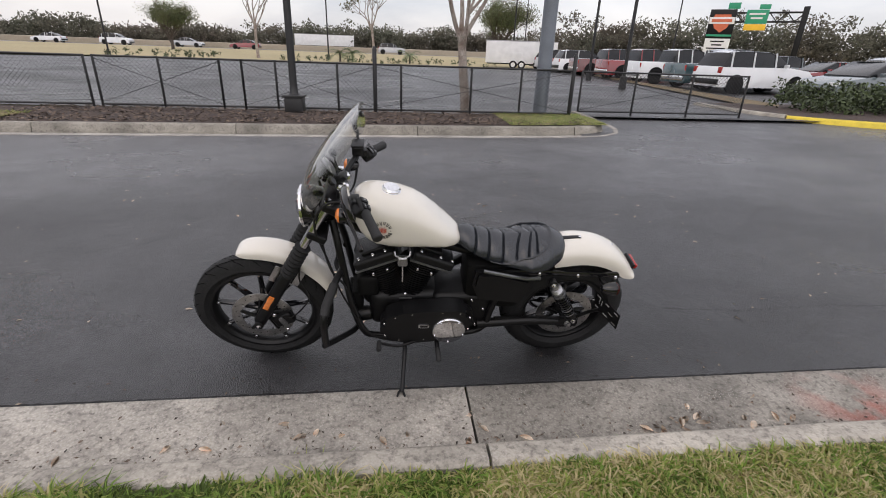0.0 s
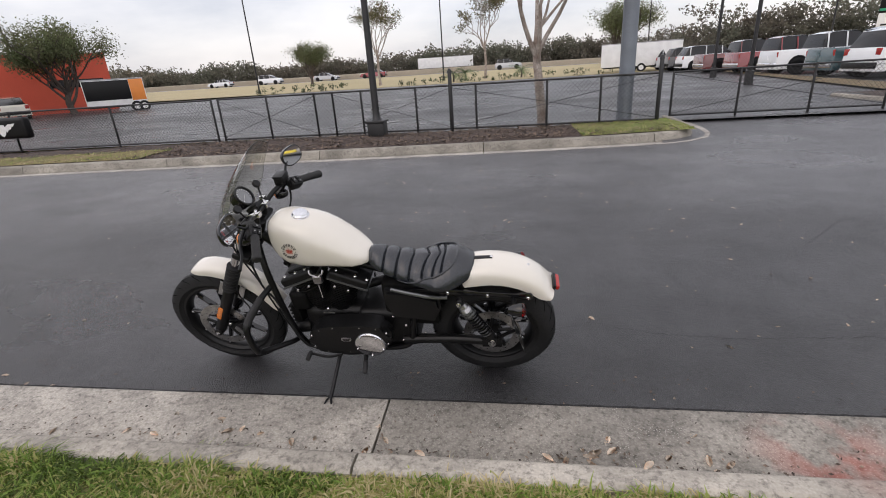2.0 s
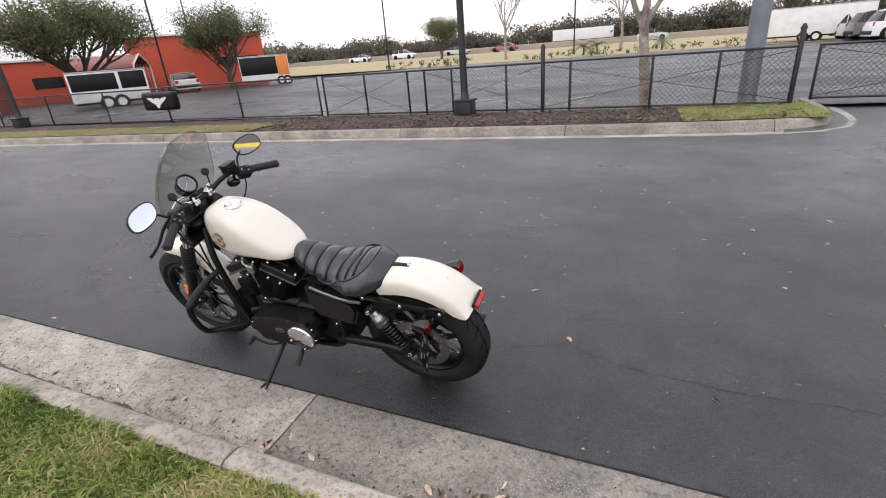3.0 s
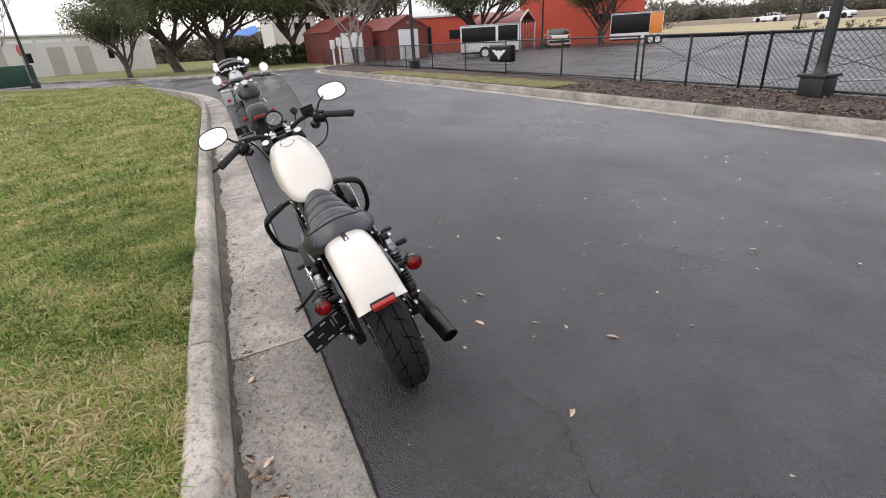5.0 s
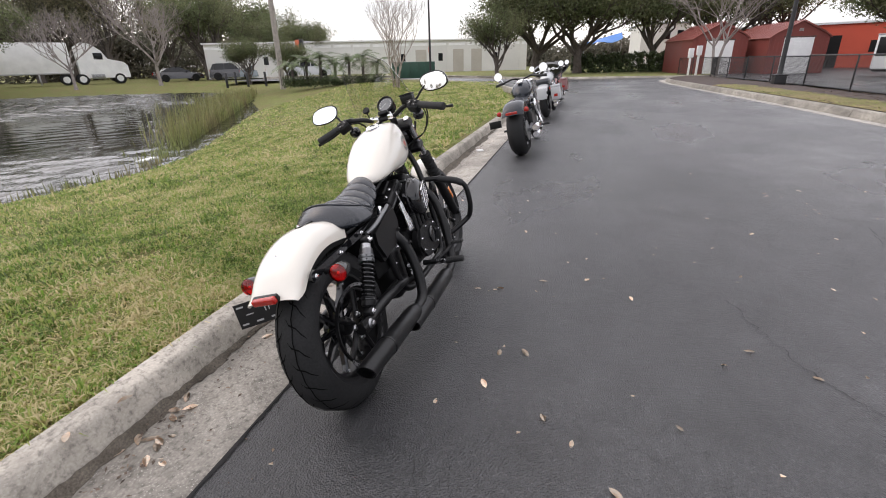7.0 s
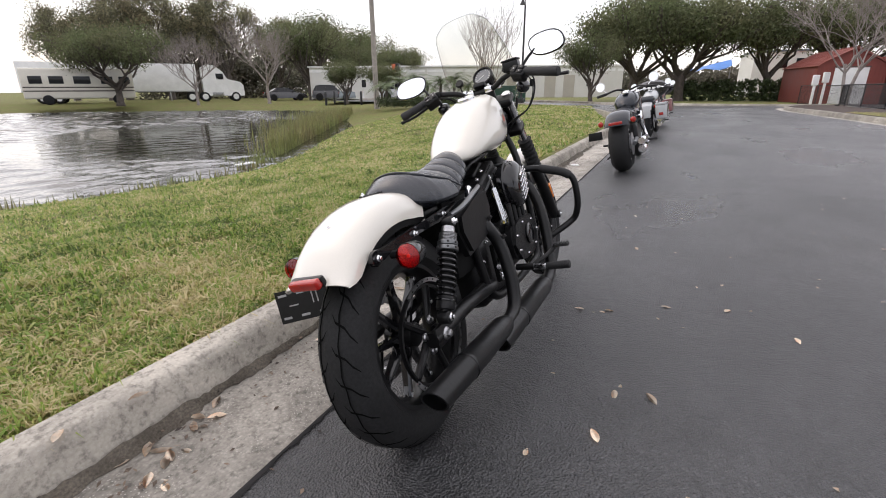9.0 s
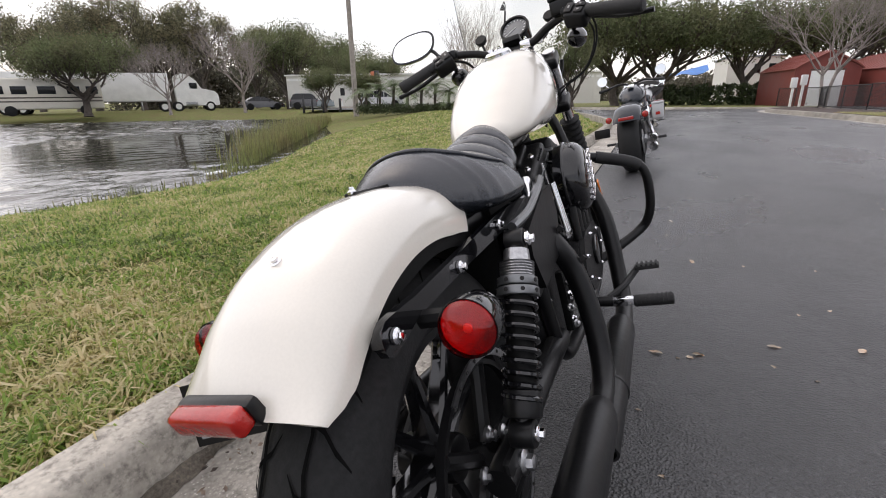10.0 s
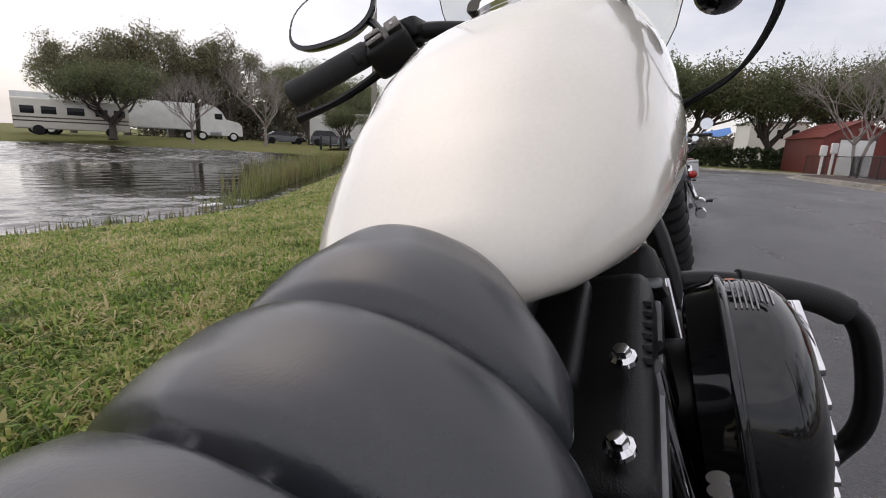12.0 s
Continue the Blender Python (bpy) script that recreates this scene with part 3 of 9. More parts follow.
def plate(outline, thick, m, bevel=0.0, bm=None):
    """A flat piece from an outline (x, y), of a thickness, laid by a matrix."""
    own = bmesh.new()
    top = [own.verts.new((x, y, thick / 2)) for x, y in outline]
    bot = [own.verts.new((x, y, -thick / 2)) for x, y in outline]
    n = len(outline)
    own.faces.new(top)
    own.faces.new(bot[::-1])
    for i in range(n):
        j = (i + 1) % n
        own.faces.new((top[j], top[i], bot[i], bot[j]))
    if bevel:
        es = [e for e in own.edges if abs(e.verts[0].co.z - e.verts[1].co.z) < 1e-6]
        bmesh.ops.bevel(own, geom=es, offset=bevel, segments=2, affect="EDGES")
    bmesh.ops.transform(own, matrix=m, verts=own.verts)
    return join(bm, own)


def oval(w, h, n=24, power=2.0, cx=0, cy=0):
    out = []
    for i in range(n):
        t = 2 * math.pi * i / n
        c, s = math.cos(t), math.sin(t)
        out.append((cx + w * math.copysign(abs(c) ** (2 / power), c), cy + h * math.copysign(abs(s) ** (2 / power), s)))
    return out


def lerp_rows(rows, x):
    """Reads a table of (x, value, ...) between its rows."""
    rows = sorted(rows)
    if x <= rows[0][0]:
        return rows[0][1:]
    for a, b in zip(rows, rows[1:]):
        if x <= b[0]:
            f = (x - a[0]) / (b[0] - a[0])
            f = f * f * (3 - 2 * f) * 0.35 + f * 0.65
            return tuple(p + (q - p) * f for p, q in zip(a[1:], b[1:]))
    return rows[-1][1:]


def aim(at, normal, upward=(0, 0, 1)):
    """A matrix whose z points along normal, and y as near upward as can be."""
    z = Vector(normal).normalized()
    x = Vector(upward).cross(z).normalized()
    y = z.cross(x)
    return Matrix.Translation(at) @ Matrix((x, y, z)).transposed().to_4x4()


# ---- ground ----
ROAD_RISE = 0.025
WATER = -0.75
POND = [(14, -10.8), (6, -9.6), (0.5, -8.6), (-2.1, -8.2), (-3.85, -7.7), (-5.6, -7.55), (-7.2, -8.0), (-8.7, -8.65), (-10.9, -9.9), (-14.5, -11.8), (-19, -14.2), (-25, -19), (-31, -25), (-32.8, -30), (-30.4, -37.5), (-27.9, -41.2), (-23.2, -48), (-12, -54), (2, -58), (16, -48), (20, -24)]
FAR_KERB = [(3.6, 6.60), (2.0, 6.42), (0.0, 6.30), (-4.0, 6.12), (-8.0, 5.92), (-12.0, 5.65), (-16.0, 5.35), (-20.0, 5.05), (-24.0, 5.0), (-27.0, 5.3), (-29.0, 6.1)]
INNER = [(60, 0.0), (8, 0.0), (-12, 0.0), (-16, -0.25), (-20, -1.2), (-24, -2.7), (-28, -5.4), (-31, -8.6), (-33, -12), (-35, -18), (-36, -30)]
OUTER = [(-29.4, 9.0), (-29.2, 6.2), (-29.2, 3.0), (-29.4, 0.5), (-30.2, -1.6), (-32.5, -3.6), (-36, -7.0), (-39, -12), (-41, -18), (-42, -30)]


def seg_dist(p, a, b):
    ax, ay = a
    dx, dy = b[0] - ax, b[1] - ay
    t = max(0, min(1, ((p[0] - ax) * dx + (p[1] - ay) * dy) / (dx * dx + dy * dy)))
    return math.hypot(p[0] - ax - dx * t, p[1] - ay - dy * t)


def inside(p, poly):
    c = False
    for (ax, ay), (bx, by) in zip(poly, poly[1:] + poly[:1]):
        if (ay > p[1]) != (by > p[1]) and p[0] < (bx - ax) * (p[1] - ay) / (by - ay) + ax:
            c = not c
    return c


def pond_dist(x, y):
    d = min(seg_dist((x, y), a, b) for a, b in zip(POND, POND[1:] + POND[:1]))
    return -d if inside((x, y), POND) else d


def inner_y(x):
    return lerp_rows([(a, b) for a, b in INNER], x)[0] if x > -33 else -12.0


def lawn_height(x, y):
    """The grass falls from the kerb to the pond and lifts a little beyond it."""
    d = pond_dist(x, y)
    if d < 0:
        return WATER - min(0.9, -d * 0.25) - 0.03
    far = max(0.0, min(1.0, (-y - 20) / 10)) if x < 0 else 0
    high = 0.12 * (1 - far) - 0.08 * far
    if x < -15:
        high -= 0.02
    t = min(1.0, d / 6.6)
    return WATER + (high - WATER) * (t ** 0.8) + 0.015 * math.sin(x * 1.7) * math.sin(y * 1.3) * t


def ribbon(rows, flip=False):
    """A strip mesh from rows of points."""
    bm = bmesh.new()
    rings(bm, rows, closed=False, cap=False)
    return bm


def span(a, b, n):
    return [a + (b - a) * i / n for i in range(n + 1)]


# the one sheet that everything stands on, out to the horizon
xs = sorted(set([-600, -300, -150, -90, -60] + [round(v, 3) for v in span(-45, 20, 65)] + [30, 60, 150, 300, 600]))
ys = sorted(set([-600, -300, -150, -90, -70] + [round(v, 3) for v in span(-56, -0.8, 60)] + [-0.65, -0.60, -0.45, 4.0, 30, 150, 300, 600]))
verts, faces = [], []
for y in ys:
    for x in xs:
        if y >= -0.62 and x > -13 and x < 200:
            z = -0.16 if y > -0.5 else 0.09
        elif -60 < x < 25 and -60 < y < 0:
            z = lawn_height(x, y)
            if (x <= -13 and y > inner_y(x) - 1.2) or x < -37:
                z = min(z, -0.12)
        else:
            z = -0.25 if y < 0 else -0.16
        verts.append((x, y, z))
nx = len(xs)
for j in range(len(ys) - 1):
    for i in range(nx - 1):
        a = j * nx + i
        faces.append((a, a + 1, a + nx + 1, a + nx))
ground = tagged(new("ground", sheet("ground", verts, faces, M["thatch"])), "mown green and straw-coloured lawn sloping to a pond", "ground", kind="structure")

# the road: cross fall towards the near gutter, bending left at its far end
rows = []
for x in span(40, -28.8, 86):
    y0 = 0.0 if x > -12 else lerp_rows(INNER, x)[0]
    y1 = 12.0 if x > 3.6 else lerp_rows(FAR_KERB, x)[0] + 0.02
    if x > 3.6:
        y1 = 9.5
    rows.append([(x, y0 + (y1 - y0) * k / 8, ROAD_RISE * max(0, y0 + (y1 - y0) * k / 8) if x > -20 else ROAD_RISE * max(0, (y0 + (y1 - y0) * k / 8)) * max(0.35, 1 - (-20 - x) / 12)) for k in range(9)])
for (ax, ay), (bx, by) in zip([(-29.2, -6.3), (-31, -8.6), (-33, -12), (-35, -18), (-36, -30)], [(-29.6, 5.6), (-32.5, -3.6), (-39, -12), (-41, -18), (-42, -30)]):
    rows.append([(ax + (bx - ax) * k / 8, ay + (by - ay) * k / 8, 0.02 + 0.012 * k * (ay > -7)) for k in range(9)])
road = thing("road", ribbon(rows), M["asphalt"], "dark grey worn asphalt road with leaves and fine cracks", "road", kind="structure")

def lot_z(x):
    return 0.28 - 0.16 * max(0, min(1, (-18 - x) / 12))


# the car park beyond the fence
bm = ribbon([[(x, 8.75 - 0.02 * (x < -10) * (-10 - x), lot_z(x) - 0.004), (x, 20, lot_z(x)), (x, 34, lot_z(x)), (x, 42.5, lot_z(x))] for x in span(14, -50, 32)])
lot = thing("parking_lot", bm, M["lot"], "grey asphalt car park with white bay lines", "parking lot", kind="structure")
bm = ribbon([[(x, 9.4, 0.274), (x, 42.5, 0.276), (x, 60, 0.27)] for x in (13.9, 30, 60, 90)])
thing("parking_lot_east", bm, M["lot"], "grey asphalt car park filled with parked cars", "parking lot", kind="structure")


def kerb_run(name, line, gutter, side, base, label, width=0.16, height=0.14, piece=3.05, mat=None, gmat=None, worn=None):
    """Kerb pieces with joints along a line; the gutter pan lies on the road side. side: +1 if the kerb stands to the left of the line's way."""
    root = base_of(name, Matrix(), label, "kerb", kind="structure")
    pts = smooth_line([(x, y, base(x, y)) for x, y in line], 10)
    acc = [0.0]
    for a, b in zip(pts, pts[1:]):
        acc.append(acc[-1] + (b - a).length)

    def at(s):
        s = max(0, min(acc[-1] - 1e-4, s))
        for i in range(len(acc) - 1):
            if s <= acc[i + 1]:
                f = (s - acc[i]) / (acc[i + 1] - acc[i])
                d = (pts[i + 1] - pts[i]).normalized()
                return pts[i].lerp(pts[i + 1], f), Vector((-d.y, d.x, 0)).normalized() * side
        return pts[-1], Vector((0, 1, 0))

    g = gutter
    prof_kerb = [(g - 0.002, -0.12), (g + 0.0, 0.0), (g + 0.012, 0.03), (g + 0.035, height - 0.035), (g + 0.05, height - 0.01), (g + 0.07, height), (g + width - 0.02, height + 0.004), (g + width, height - 0.012), (g + width + 0.002, -0.12)]
    prof_pan = [(0.0, -0.12), (0.0, 0.004), (0.006, 0.008), (g * 0.5, -0.004), (g - 0.004, -0.012), (g - 0.004, -0.12)]
    s, k = 0.0, 0
    while s < acc[-1] - 0.2:
        e = min(s + piece - 0.012, acc[-1])
        n = max(1, int((e - s) / 0.5))
        for nm, prof, mt in (("kerb_stone", prof_kerb, mat or M["kerb"]), ("gutter_slab", prof_pan, gmat or M["concrete"])):
            if nm == "gutter_slab" and g < 0.05:
                continue
            loops = []
            for i in range(n + 1):
                p, nn = at(s + (e - s) * i / n)
                loops.append([p + nn * o + Vector((0, 0, z)) for o, z in prof])
            bm = bmesh.new()
            rings(bm, loops)
            if nm == "gutter_slab" and k == 3 and worn:
                mt = worn
            part(nm, bm, mt, root)
        s += piece
        k += 1
    return root


kerb_run("kerb_near", [(x, 0.0) for x in (12.2, 6.1, 3.05, 0.0, -3.05, -6.1, -12.2)] + [(-16, -0.25), (-20, -1.2), (-24, -2.7), (-28, -5.4), (-31, -8.6), (-33, -12), (-35, -18)], 0.44, 1, lambda x, y: 0.0, "weathered concrete kerb and gutter beside the lawn", piece=3.05, worn=M["worn_gutter"])
kerb_run("kerb_far", [(4.3, 9.0), (4.35, 8.0), (4.2, 7.2), (3.75, 6.75), (3.1, 6.54)] + FAR_KERB[1:], 0.30, -1, lambda x, y: ROAD_RISE * y * (1 if x > -20 else max(0.35, 1 - (-20 - x) / 12)), "weathered concrete kerb and gutter along the fence verge", piece=3.05, mat=M["old_kerb"], gmat=M["old_gutter"])
kerb_run("kerb_end", OUTER, 0.25, -1, lambda x, y: 0.06 if y > -3 else 0.02, "pale concrete kerb round the bend of the road")

# verge between the far kerb and the fence
rows = []
for x in span(3.2, -29, 64):
    y0 = lerp_rows(FAR_KERB, x)[0] + 0.44
    y1 = 8.85 - 0.03 * max(0, -6 - x)
    zz = ROAD_RISE * y0 * (1 if x > -20 else max(0.35, 1 - (-20 - x) / 12)) + 0.12
    rows.append([(x, y0 + (max(y1, y0 + 1) - y0) * k / 8, zz + 0.03 * math.sin(k / 8 * math.pi) + 0.008 * math.sin(x * 3 + k * 2) - (0.08 if k == 8 else 0)) for k in range(9)])
bm = ribbon(rows)
verge = thing("verge", bm, M["mulch"], "dark bark mulch bed along the fence", "verge", kind="structure")

# grass behind the bend's kerb, and the low rise with the highway beyond the car park
bm = ribbon([[(x - 0.42, y, 0.16 if y > -3 else 0.12), (x - 8, y + 1, 0.12), (-60, y + 2, 0.1), (-120, y + 4, 0.1)] for x, y in OUTER])
thing("grass_strip", bm, M["turf"], "short green grass beyond the bend of the road", "grass", kind="structure")
M["dry_turf"] = shade("dry_sandy_grass", (0.42, 0.36, 0.22), 0.9, 0, 0.12, 0.08, 3, second=(0.36, 0.31, 0.19), spec=0.1)
bm = ribbon([[(x, 42.4, 0.30), (x, 46, 0.34), (x, 60, 0.5), (x, 80, 0.72), (x, 84, 0.76), (x, 84.2, 0.70)] for x in span(-130, 130, 26)])
thing("embankment", bm, M["dry_turf"], "pale dry grass slope rising to the highway", "embankment", kind="structure")
bm = ribbon([[(x, 84.1, 0.74), (x, 100, 0.76), (x, 130, 0.7), (x, 300, 0.5)] for x in span(-200, 200, 10)])
thing("highway", bm, M["lot"], "grey highway carriageway", "highway", kind="structure")


# ---- the white motorcycle ----
def wheel(root, name, at, radius, width, rim_r, spokes, sides, disc_side, label):
    """Tyre with tread grooves, cast rim, split spokes, hub."""
    w = part(name, rod((at[0], at[1] - 0.05, at[2]), (at[0], at[1] + 0.05, at[2]), 0.038, seg=20, edge=0.008), M["black"], root, label)
    half = width / 2
    prof = []
    for i in range(15):
        t = -1 + 2 * i / 14
        y = half * t
        r = radius - (radius * 0.30 - 0.01) * (abs(t) ** 3.2) * 0.62
        prof.append((y, r))
    inner = rim_r + 0.006
    prof = [(-half * 0.72, inner)] + [(-half * 0.98, inner + 0.022)] + prof + [(half * 0.98, inner + 0.022), (half * 0.72, inner)]
    prof = [(y, r) for y, r in prof]
    part("tyre", lathe(prof, at, (0, 1, 0), 72, cap=False), M["rubber"], w, "worn black road tyre")
    # tread grooves as raised edges round the tyre
    bm = bmesh.new()
    n = 26
    for i in range(n):
        a0 = 2 * math.pi * i / n
        for sgn in (-1, 1):
            pts = []
            for k in range(6):
                t = sgn * (0.10 + 0.15 * k)
                y = half * t
                r = radius - (radius * 0.30 - 0.01) * (abs(t) ** 3.2) * 0.62 + 0.0020
                a = a0 + (0.10 * k + 0.05 * math.sin(k * 1.6)) * 0.42 + (0 if sgn > 0 else math.pi / n)
                pts.append((at[0] + r * math.cos(a), at[1] + y, at[2] + r * math.sin(a), a))
            loops = []
            for k, (x, y, z, a) in enumerate(pts):
                wd = 0.0034 if 0 < k < 5 else 0.0012
                tx, tz = -math.sin(a) * wd, math.cos(a) * wd
                loops.append([(x - tx, y, z - tz), (x + tx, y, z + tz)])
            rings(bm, loops, closed=False, cap=False)
    for sgn in (-1, 1):
        # a zigzag groove that runs round the tyre
        loops = []
        for i in range(209):
            a = 2 * math.pi * i / 208
            t = sgn * (0.36 + 0.05 * abs((i % 8) / 4 - 1))
            r = radius - (radius * 0.30 - 0.01) * (abs(t) ** 3.2) * 0.62 + 0.0024
            c, s = math.cos(a), math.sin(a)
            loops.append([(at[0] + r * c, at[1] + half * t - 0.0024, at[2] + r * s), (at[0] + r * c, at[1] + half * t + 0.0024, at[2] + r * s)])
        rings(bm, loops, closed=False, cap=False)
    part("tread_groove", bm, M["groove"], w)
    rp = [(-half * 0.74, rim_r + 0.008), (-half * 0.74, rim_r - 0.004), (-half * 0.60, rim_r - 0.012), (-half * 0.3, rim_r - 0.022), (half * 0.3, rim_r - 0.022), (half * 0.60, rim_r - 0.012), (half * 0.74, rim_r - 0.004), (half * 0.74, rim_r + 0.008)]
    part("rim", lathe(rp, at, (0, 1, 0), 64, cap=False), M["black"], w, "black cast rim")
    for i in range(spokes):
        a = 2 * math.pi * i / spokes + 0.2
        d0 = Vector((math.cos(a), 0, math.sin(a)))
        p0, p1 = Vector(at) + d0 * 0.03, Vector(at) + d0 * (rim_r - 0.010)
        tang = Vector((-math.sin(a), 0, math.cos(a)))
        bm = bmesh.new()
        loops = []
        for f, hw, hy in ((0, 0.017, 0.024), (0.25, 0.012, 0.018), (0.7, 0.0095, 0.014), (0.92, 0.011, 0.015), (1.0, 0.022, 0.026)):
            p = p0.lerp(p1, f)
            loops.append([p + tang * hw * cx + Vector((0, hy * cy, 0)) for cx, cy in ((-1, -0.6), (-0.5, -1), (0.5, -1), (1, -0.6), (1, 0.6), (0.5, 1), (-0.5, 1), (-1, 0.6))])
        rings(bm, loops)
        part("spoke", bm, M["gloss"], w)
        # machined spoke ends at the rim
        for sg in (-1, 1):
            p1 = Vector(at) + d0 * (rim_r - 0.024) + Vector((0, sg * 0.0150, 0))
            part("spoke_tip", box((0.011, 0.005, 0.022), p1, 0.002, turn=Matrix.Rotation(-a + math.pi / 2, 3, "Y"), seg=1), M["steel"], w, "bare machined highlight")
    for sg in sides:
        y = at[1] + sg * disc_side
        ann = bmesh.new()
        seg = 48
        ro, ri = 0.147, 0.103
        loops = []
        for yy, r in ((y - 0.0025, ri), (y - 0.0025, ro), (y + 0.0025, ro), (y + 0.0025, ri)):
            loops.append([(at[0] + r * math.cos(2 * math.pi * j / seg), yy, at[2] + r * math.sin(2 * math.pi * j / seg)) for j in range(seg)])
        rings(ann, loops, cap=False, wrap=True)
        disc = part("brake_disc", ann, M["disc"], w, "grey steel brake disc")
        for j in range(10):
            a = 2 * math.pi * j / 10
            part("disc_button", rod((at[0] + 0.104 * math.cos(a), y - 0.005, at[2] + 0.104 * math.sin(a)), (at[0] + 0.104 * math.cos(a), y + 0.005, at[2] + 0.104 * math.sin(a)), 0.008, seg=10), M["steel"], disc)
        for j in range(5):
            a = 2 * math.pi * j / 5
            part("disc_arm", tube([(at[0] + 0.035 * math.cos(a), y, at[2] + 0.035 * math.sin(a)), (at[0] + 0.108 * math.cos(a + 0.35), y, at[2] + 0.108 * math.sin(a + 0.35))], 0.009, 6, steps=1), M["black"], disc)
        for j in range(24):
            a = 2 * math.pi * j / 24
            r = 0.115 + 0.022 * (j % 3) / 2
            part("disc_hole", rod((at[0] + r * math.cos(a), y - 0.0032, at[2] + r * math.sin(a)), (at[0] + r * math.cos(a), y + 0.0032, at[2] + r * math.sin(a)), 0.0035, seg=6), M["crack"], disc)
    return w


def shell(rows, thick):
    """A curved skin from rows of points, given thickness inwards."""
    bm = bmesh.new()
    rings(bm, rows, closed=False, cap=False)
    bmesh.ops.recalc_face_normals(bm, faces=bm.faces[:])
    bmesh.ops.solidify(bm, geom=bm.faces[:], thickness=thick)
    return bm


AX = (0.0, 0.0, 0.322)      # rear axle
FX = (1.515, 0.0, 0.330)    # front axle
RAKE = Vector((-0.493, 0, 0.870))


def fender_rows(c, table, half, n, y0=0.0, flat=0.6, nose=0.0):
    """Rows of an arched mudguard about an axle: table of (angle, top radius, edge radius)."""
    rows = []
    a0, a1 = table[0][0], table[-1][0]
    for i in range(n + 1):
        a = a0 + (a1 - a0) * i / n
        rt, re = lerp_rows(table, a)
        f = i / n
        hw = half * (1 - nose * max(0, 1 - f / 0.12) ** 2)
        row = []
        for k in range(25):
            v = -1 + 2 * k / 24
            s = abs(v)
            ang = s * math.pi / 2
            y = hw * math.sin(ang) ** 0.80
            drop = 1 - math.cos(ang) ** 0.62
            r = rt + (re - rt) * drop
            rad = radians(a)
            row.append((c[0] + r * math.cos(rad), y0 + math.copysign(y, v), c[2] + r * math.sin(rad)))
        rows.append(row)
    return rows


def bolt(root, p, n, r=0.008, h=0.006, mat=None, name="bolt"):
    n = Vector(n).normalized()
    p = Vector(p)
    bm = lathe([(0, r), (h * 0.6, r), (h, r * 0.7)], p, n, 10)
    lathe([(h, r * 0.62), (h + r * 0.5, r * 0.6), (h + r * 0.6, r * 0.4)], p, n, 6, bm)
    return part(name, bm, mat or M["chrome"], root)


def tank_section(x):
    """underside, crown height and half width along the tank"""
    return lerp_rows([
        (0.572, 0.776, 0.796, 0.034), (0.585, 0.770, 0.815, 0.066), (0.606, 0.767, 0.834, 0.090), (0.65, 0.766, 0.874, 0.115), (0.70, 0.769, 0.920, 0.128), (0.75, 0.772, 0.960, 0.135),
        (0.80, 0.771, 0.990, 0.140), (0.85, 0.772, 1.008, 0.142), (0.889, 0.774, 1.018, 0.141), (0.953, 0.785, 1.029, 0.134), (0.99, 0.808, 1.028, 0.122), (1.017, 0.838, 1.020, 0.104), (1.036, 0.872, 1.006, 0.080), (1.046, 0.90, 0.988, 0.052), (1.05, 0.93, 0.965, 0.022)], x)


def tank_loop(x, n=48, grow=0.0):
    zb, zt, w = tank_section(x)
    h = zt - zb
    zm = zb + h * 0.36
    out = []
    for i in range(n):
        t = 2 * math.pi * i / n
        c, s = math.cos(t), math.sin(t)
        if s >= 0:
            y = (w + grow) * math.copysign(abs(c) ** 0.62, c)
            z = zm + (zt + grow - zm) * abs(s) ** 0.86
        else:
            y = (w + grow) * math.copysign(abs(c) ** 0.66, c)
            z = zm - (zm - zb + grow) * abs(s) ** 0.82
        out.append((x, y, z))
    return out


def seat_section(x):
    """half width, edge height, top height, skirt bottom"""
    return lerp_rows([
        (0.073, 0.036, 0.742, 0.753, 0.730), (0.076, 0.055, 0.734, 0.761, 0.716), (0.083, 0.075, 0.723, 0.769, 0.703), (0.094, 0.094, 0.712, 0.777, 0.692), (0.106, 0.107, 0.704, 0.784, 0.685), (0.118, 0.117, 0.700, 0.790, 0.680), (0.137, 0.130, 0.695, 0.798, 0.675), (0.155, 0.144, 0.691, 0.802, 0.671), (0.18, 0.158, 0.689, 0.802, 0.667), (0.215, 0.168, 0.69, 0.798, 0.664), (0.254, 0.174, 0.692, 0.792, 0.662), (0.309, 0.15, 0.694, 0.786, 0.660),
        (0.345, 0.138, 0.698, 0.784, 0.648), (0.377, 0.129, 0.703, 0.787, 0.66), (0.42, 0.118, 0.709, 0.794, 0.675), (0.463, 0.106, 0.719, 0.802, 0.69), (0.5, 0.101, 0.734, 0.812, 0.705), (0.54, 0.087, 0.751, 0.822, 0.735), (0.56, 0.074, 0.758, 0.826, 0.748), (0.58, 0.061, 0.768, 0.82, 0.76), (0.592, 0.045, 0.775, 0.804, 0.77)], x)


PLEATS = [(0.503, 0.0), (0.441, 0.004), (0.376, 0.010), (0.314, 0.028), (0.262, 0.028), (0.222, 0.010)]


def pleat_at(g, bow, phi):
    """Where a seam lies at an angle from the crown: bowed back over the crown and down the side."""
    return g + 0.011 * min(1.2, phi / 90) ** 2 - bow * max(0.0, 1 - phi / 50) ** 1.6


def seat_rim(phi):
    """How far forward the piped edge lies, by the angle from the crown down the side."""
    return lerp_rows([(0, 0.147), (15, 0.150), (27, 0.158), (35, 0.170), (45, 0.198), (51, 0.229), (54, 0.247), (58, 0.280), (62, 0.303), (67, 0.316), (75, 0.332), (90, 0.375), (105, 0.42), (180, 0.75)], phi)[0]


